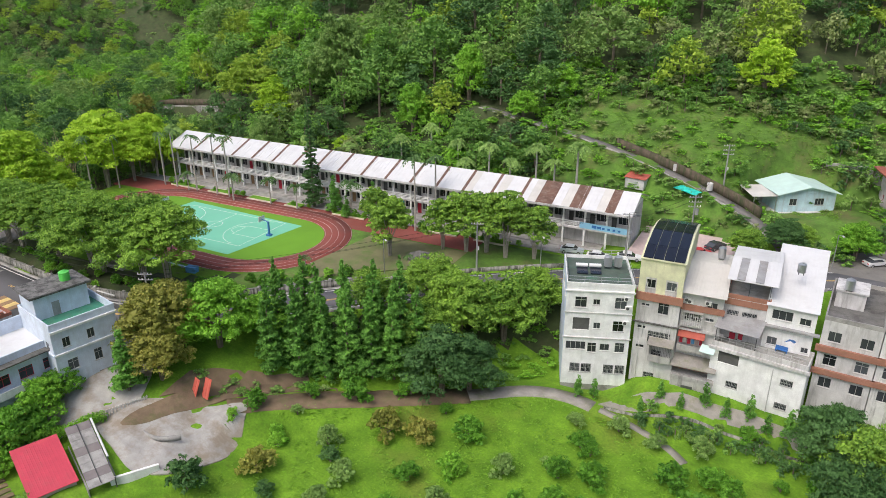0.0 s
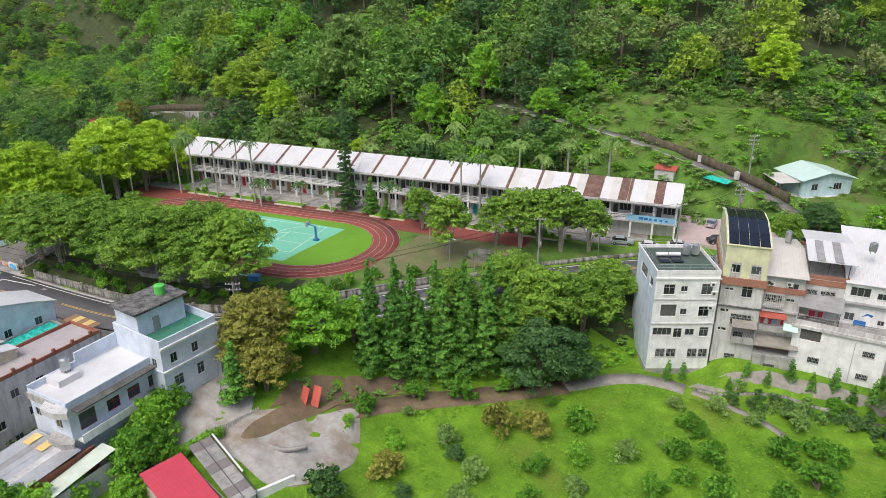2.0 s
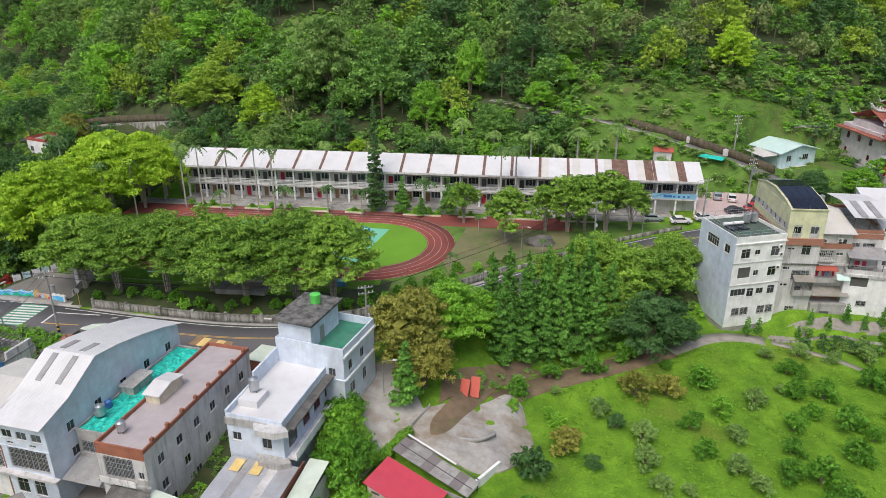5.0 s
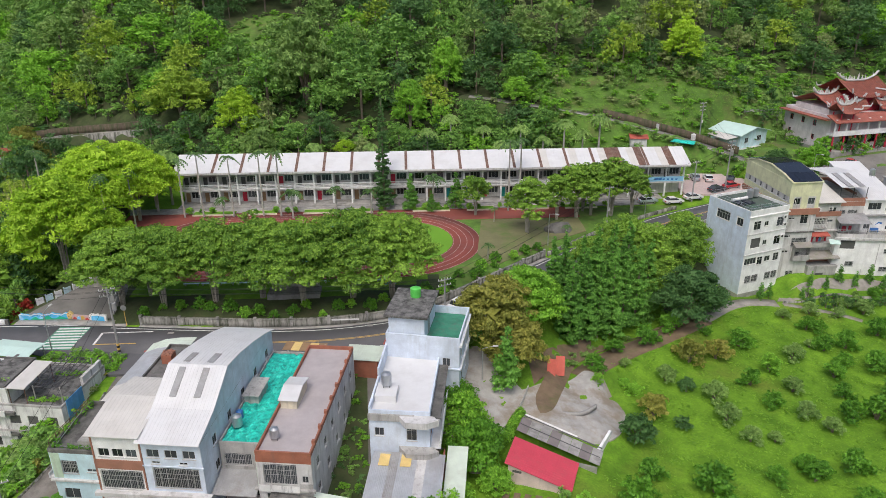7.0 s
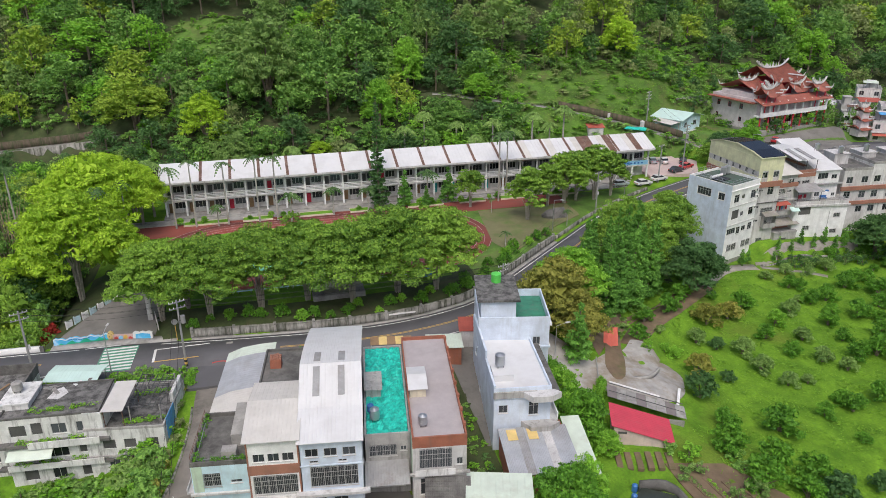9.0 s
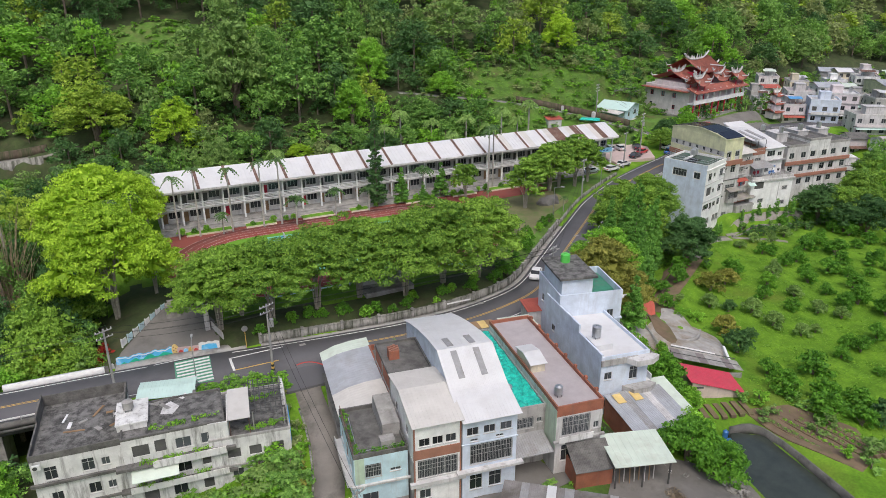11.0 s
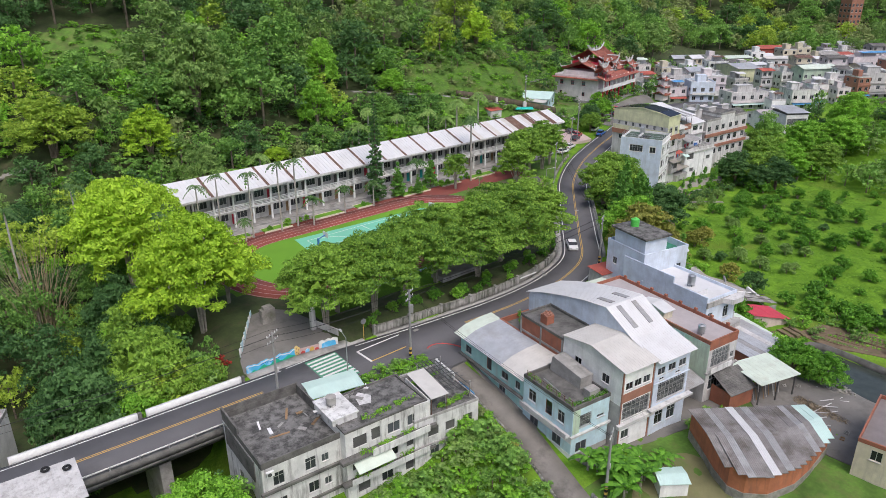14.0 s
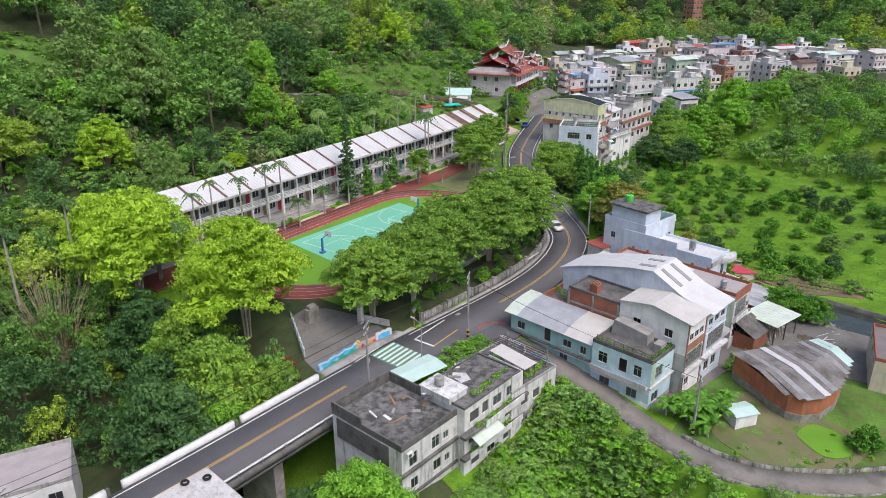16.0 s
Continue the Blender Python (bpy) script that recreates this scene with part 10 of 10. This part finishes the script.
for x, y in ((5.0, 6.0), (6.9, 5.0)):
    bm = bmesh.new()
    for k in range(14):
        a, b = 6.2832 * k / 14, 6.2832 * (k + 1) / 14
        bar(bm, (x + 0.34 * math.cos(a), y + 0.34 * math.sin(a), 11.3), (x + 0.34 * math.cos(b), y + 0.34 * math.sin(b), 11.3), 0.13, n=6)
    part("tyre", bm, M["rubber"], ts)

# ---- school yard things ----
stg = thing("stage", "plain grey concrete stage with a tall back wall", "stage", pose(-112.4, 77.4, 0.9))
part("back_wall", boxes((0, 3.4, 0, 8.0, 3.7, 3.2)), M["lightgrey_wall"], stg)
part("platform", boxes((-0.3, 0.2, 0, 8.3, 3.4, 0.9)), M["concrete"], stg)
part("roof_slab", boxes((-0.3, 0.0, 3.2, 8.3, 4.0, 3.4)), M["lightgrey_wall"], stg)
for k in range(12):
    t = thing("bench", "long low concrete bench beside the track", "bench", pose(-128 + 3.0 * k, 83.6 - 0.03 * k, 1.0), "track benches")
    part("seat", boxes((0, 0, 0.36, 2.7, 0.4, 0.44)), M["aqua_wall"], t)
    part("leg", boxes((0.2, 0.05, 0, 0.4, 0.35, 0.36)), M["concrete"], t)
    part("leg", boxes((2.3, 0.05, 0, 2.5, 0.35, 0.36)), M["concrete"], t)
bb = thing("storage_bin", "bright blue plastic storage bin beside the track", "bin", pose(-93.4, 82.2, 1.0, 0, 0, 10))
part("tub", boxes((0, 0, 0, 1.9, 1.2, 0.9)), M["blue_sheet"], bb)
part("lid", boxes((-0.05, -0.05, 0.9, 1.95, 1.25, 1.05)), M["blue_sheet"], bb)
drape("worn_lawn", [(-74.2, 88.6), (-60.5, 100.4), (-52.6, 106.2), (-52.6, 113.4), (-73.6, 113.4), (-76.2, 95.0)], M["worn_lawn"], 0.06, "thin trodden grass between track and road", "ground")
low_wall = stretch(ROAD, -59.5, -27)
way("low_stone_wall", ribbon("low_stone_wall", low_wall, 4.75, 5.1, -0.4, 0.75, M["mossy_wall"]), "low stained wall along the school road", "wall")
rk = thing("rock", "dark painted boulder beside the track", "boulder", pose(-58.3, 106.0, 1.0))
bm = bmesh.new()
bmesh.ops.create_icosphere(bm, subdivisions=3, radius=1)
for v in bm.verts:
    v.co = Vector((v.co.x * 3.0, v.co.y * 1.6, max(v.co.z, -0.2) * 2.0)) * (1 + 0.25 * noise.noise(v.co * 1.7))
part("stone", bm, M["dark_concrete"], rk)
small_bush = broad("smallbush", 410, 0.9, 0.1, 1.5, 6, 420, 0.26, "orchard", "bark", 3, 0.05, flat=0.95, lobe=0.55)
small_gold = broad("smallgold", 411, 0.9, 0.1, 1.5, 6, 420, 0.26, "lime", "bark", 3, 0.05, flat=0.95, lobe=0.55)
random.seed(17)
for k in range(40):
    x = -137 + 2.35 * k + random.uniform(-0.5, 0.5)
    if random.random() < 0.35:
        continue
    plant("shrub", "small rounded shrub in the school bed", "shrub", random.choice((small_bush, small_gold)), x, 120.6 + random.uniform(-0.4, 0.4), 1.15, random.uniform(0.6, 1.1), 40 * k, "school shrubs")
for k in range(30):
    t = k / 29
    i = int(t * (len(north_wall) - 1))
    p = offset(north_wall, random.uniform(5.9, 9.0))[i]
    plant("shrub", "leafy shrub along the school wall", "shrub", random.choice((small_bush, small_gold, small_bush)), p[0], p[1], 0.85, random.uniform(0.7, 1.5), 50 * k, "wall shrubs")
thuja = tree_meshes("thuja", 420, [(0, 0, 0.5 + 0.45 * i, 0.75 - 0.1 * i, 0.75 - 0.1 * i, 0.5) for i in range(6)], 500, 0.26, "cypress", "bark", bars(((0, 0, -0.2), (0, 0, 2.6), 0.06, 0.02)))
for k, (x, y, s) in enumerate([(-22.8, 88.9, 1.15), (-20.6, 89.8, 1.05), (-11.5, 92.0, 1.0), (-8.5, 91.6, 0.9), (-5.5, 92.6, 1.2), (-2.5, 92.0, 1.1), (0.5, 92.4, 1.3), (3.0, 91.6, 1.1), (5.6, 91.8, 1.4), (-13.8, 90.2, 0.8)]):
    plant("thuja", "small upright thuja below the white house", "shrub", thuja, x, y, None, s, 60 * k, "thuja shrubs")

# dry bamboo and red leaves by the gate
db = thing("dry_bamboo", "clump of bare straw-coloured bamboo canes", "bamboo", pose(-167.4, 113.6, ground_at(-167.4, 113.6)))
random.seed(3)
for k in range(90):
    a, r = random.uniform(0, 6.28), random.uniform(0, 2.0)
    h, lean = random.uniform(10, 19), random.uniform(0.5, 7.0)
    p0 = (math.cos(a) * r, math.sin(a) * r, -0.3)
    p1 = (p0[0] + math.cos(a) * lean * 0.4, p0[1] + math.sin(a) * lean * 0.4, h * 0.6)
    p2 = (p0[0] + math.cos(a) * lean, p0[1] + math.sin(a) * lean, h)
    part("cane", bars((p0, p1, 0.06, 0.05), (p1, p2, 0.05, 0.015), n=5), M["cane"], db)
rf = broad("redleaf", 430, 1.4, 0.2, 2.2, 8, 700, 0.34, "red", "bark", 3, 0.05, flat=0.9, lobe=0.5)
for x, y, s in ((-154.0, 77.8, 1.0), (-152.8, 79.6, 0.9), (-156.2, 78.6, 0.8)):
    plant("red_shrub", "red-leaved shrub beside the mural wall", "shrub", rf, x, y, None, s, 40 * x, "red shrubs")

# ---- rooftop odds and ends ----
random.seed(41)
for k in range(22):
    x, y = random.uniform(-158.5, -142), random.uniform(54.5, 59)
    z = 2.49 if x < -151.6 else 3.53
    y = min(y, 56.4) if x > -151.6 else y
    t = thing("roof_debris", "broken board lying on the derelict roof", "debris", pose(x, y, z, 0, 0, random.uniform(0, 180)), "roof debris")
    part("board", boxes((0, 0, 0, random.uniform(0.8, 2.4), random.uniform(0.12, 0.5), 0.08)), M[random.choice(("white_wall", "concrete", "wood", "dark_concrete"))], t)
drape("vegetable_plot", [(-73.6, 33.4), (-66.0, 32.2), (-60.6, 25.2), (-63.5, 19.5), (-70.5, 17.5), (-73.2, 26.0)], M["soil"], 0.07, "brown vegetable plot beyond the pond", "ground")
for k in range(6):
    b = thing("vegetable_bed", "long raised soil bed with green rows", "garden bed", pose(-72.4 + 1.9 * k, 31.2 - 1.1 * k, ground_at(-71.6 + 1.9 * k, 27 - 1.1 * k), 0, 0, 8), "vegetable beds")
    part("soil", profile(bmesh.new(), [(-9, -0.6), (-9, 0.22), (0, 0.22), (0, -0.6)], 0, 0.9), M["soil"], b)
    lv, lf = leaf_cards(np.random.default_rng(600 + k), [(0.45, -0.8 - 0.8 * j, 0.3, 0.3, 0.35, 0.18) for j in range(10)], 260, 0.25, corners=3)
    part("crop", raw_mesh("crop", [(lv, lf, 0)], [LEAF["lime" if k % 2 else "olive"]]), None, b)
for x0, x1, y, z, r in ((-149.6, -140.8, 49.7, 0.45, -3), (-150.4, -140.6, 49.8, -2.6, -3), (-148, -141, 51.4, 3.55, -3), (-137.6, -133.6, 49.8, 1.35, -3), (-137, -133.5, 55.8, 1.35, -3)):
    lob = [(x0 + (x1 - x0) * j / 14 + 0.2 * math.sin(j * 5), y + 0.25 * math.sin(j * 2.3) - 0.05 * (x0 + (x1 - x0) * j / 14 - x0), z + 0.15, 0.35 + 0.2 * (j % 3), 0.3, 0.25 + 0.12 * (j % 2)) for j in range(15) if (j * 7) % 5 != 1]
    lv, lf = leaf_cards(np.random.default_rng(int(700 - x1)), lob, 420, 0.24, corners=3)
    tagged(new("ledge_weeds", raw_mesh("ledge_weeds", [(lv, lf, 0)], [LEAF["lime"]])), "bright weeds growing along a derelict ledge", "weeds", kind="stuff")
for x0, y0, x1, y1, z in ((-128.4, 36.6, -127.4, 44.4, 4.15), (-128.2, 36.5, -123.4, 35.8, 4.15), (-119.6, 52.8, -116.0, 56.8, 4.4)):
    lob = [(x0 + (x1 - x0) * j / 9, y0 + (y1 - y0) * j / 9, z, 0.3 + 0.12 * (j % 3), 0.35, 0.3 + 0.15 * (j % 2)) for j in range(10) if j % 4 != 2]
    lv, lf = leaf_cards(np.random.default_rng(int(800 - x1)), lob, 320, 0.22, corners=3)
    tagged(new("terrace_plants", raw_mesh("terrace_plants", [(lv, lf, 0)], [LEAF["orchard"]])), "potted plants and weeds on a roof terrace", "plants", kind="stuff")
tank(-104.0, 34.6, 5.46, 0.5, 1.0)
tank(-108.8, 38.2, 4.5, 0.55, 1.2)
tank(-109.0, 40.2, 4.5, 0.4, 0.8, "car_blue", "blue plastic water tank on the netted roof", False)
tank(3.5, 103.0, 12.2, 0.55, 1.2)
tank(-7.4, 108.0, 10.4, 0.55, 1.6)
aw = thing("awning", "yellow and brown sheet awning at the road edge", "awning", pose(-106.6, 55.6, 3.0, 0, 0, -8))
for k in range(5):
    part("sheet", boxes((1.15 * k, 0, 1.2 - 0.02 * k, 1.15 * k + 1.13, 2.2, 1.26 - 0.02 * k)), M["sand_mural" if k % 2 else "wood"], aw)
for x in (0.1, 5.4):
    part("post", bars(((x, 2.0, -3.4), (x, 2.0, 1.2), 0.05), n=6), M["metal"], aw)
sh2 = thing("shed", "small brick shed with a pale green sheet roof", "shed", pose(-98.6, 55.6, -0.6, 0, 0, -10))
part("wall", boxes((0.1, 0.1, 0, 4.8, 0.25, 2.9), (0.1, 3.9, 0, 4.8, 4.05, 2.9), (0.1, 0.25, 0, 0.25, 3.9, 2.9), (4.65, 0.25, 0, 4.8, 3.9, 2.9)), M["brick"], sh2)
part("roof", ribbed(5.0, 4.4, [(-0.2, 3.2), (4.4, 2.9)], 0.4, over=0.1), M["pale_green_roof"], sh2)
sh3 = thing("shed", "lean-to with a dark red sheet roof", "shed", pose(-93.0, 59.0, -0.5, 0, 0, -13))
part("wall", boxes((0.1, 0.1, 0, 5.0, 0.25, 3.2), (0.1, 3.4, 0, 5.0, 3.55, 3.2), (0.1, 0.25, 0, 0.25, 3.4, 3.2), (4.85, 0.25, 0, 5.0, 3.4, 3.2)), M["lightgrey_wall"], sh3)
part("roof", ribbed(5.2, 3.8, [(-0.2, 3.3), (3.9, 3.5)], 0.4, over=0.1), M["village_red"], sh3)

# ---- grass ----
rg = np.random.default_rng(51)
n = 52000
gx_, gy_ = rg.uniform(-66, 34, n), rg.uniform(14, 90, n)
keep = (nearest(PATH, gx_, gy_)[0] < -1.4) & ~((gx_ < -58) & (gy_ > 40))
gx_, gy_ = gx_[keep], gy_[keep]
hx, hy = rg.uniform(-50, 10, 20000), rg.uniform(150, 182, 20000)
hk = np.abs(nearest(UPLANE, hx, hy)[0]) > 2.6
gx_, gy_ = np.concatenate([gx_, hx[hk]]), np.concatenate([gy_, hy[hk]])
gzz = ground(gx_, gy_)
a = rg.uniform(0, 6.28, len(gx_))
w, h = rg.uniform(0.10, 0.26, len(gx_)), rg.uniform(0.06, 0.18, len(gx_))
lean = rg.normal(scale=0.30, size=(len(gx_), 2))
base = np.column_stack([gx_, gy_, gzz - 0.03])
dx = np.column_stack([np.cos(a) * w, np.sin(a) * w, np.zeros(len(a))])
top = base + np.column_stack([lean, h])
v = np.stack([base - dx, base + dx, top], 1).reshape(-1, 3)
tagged(new("grass_tufts", raw_mesh("grass_tufts", [(v, np.arange(len(v)).reshape(-1, 3), 0)], [LEAF["grass"]])), "tufts of fresh green grass in the orchard", "grass", kind="stuff")
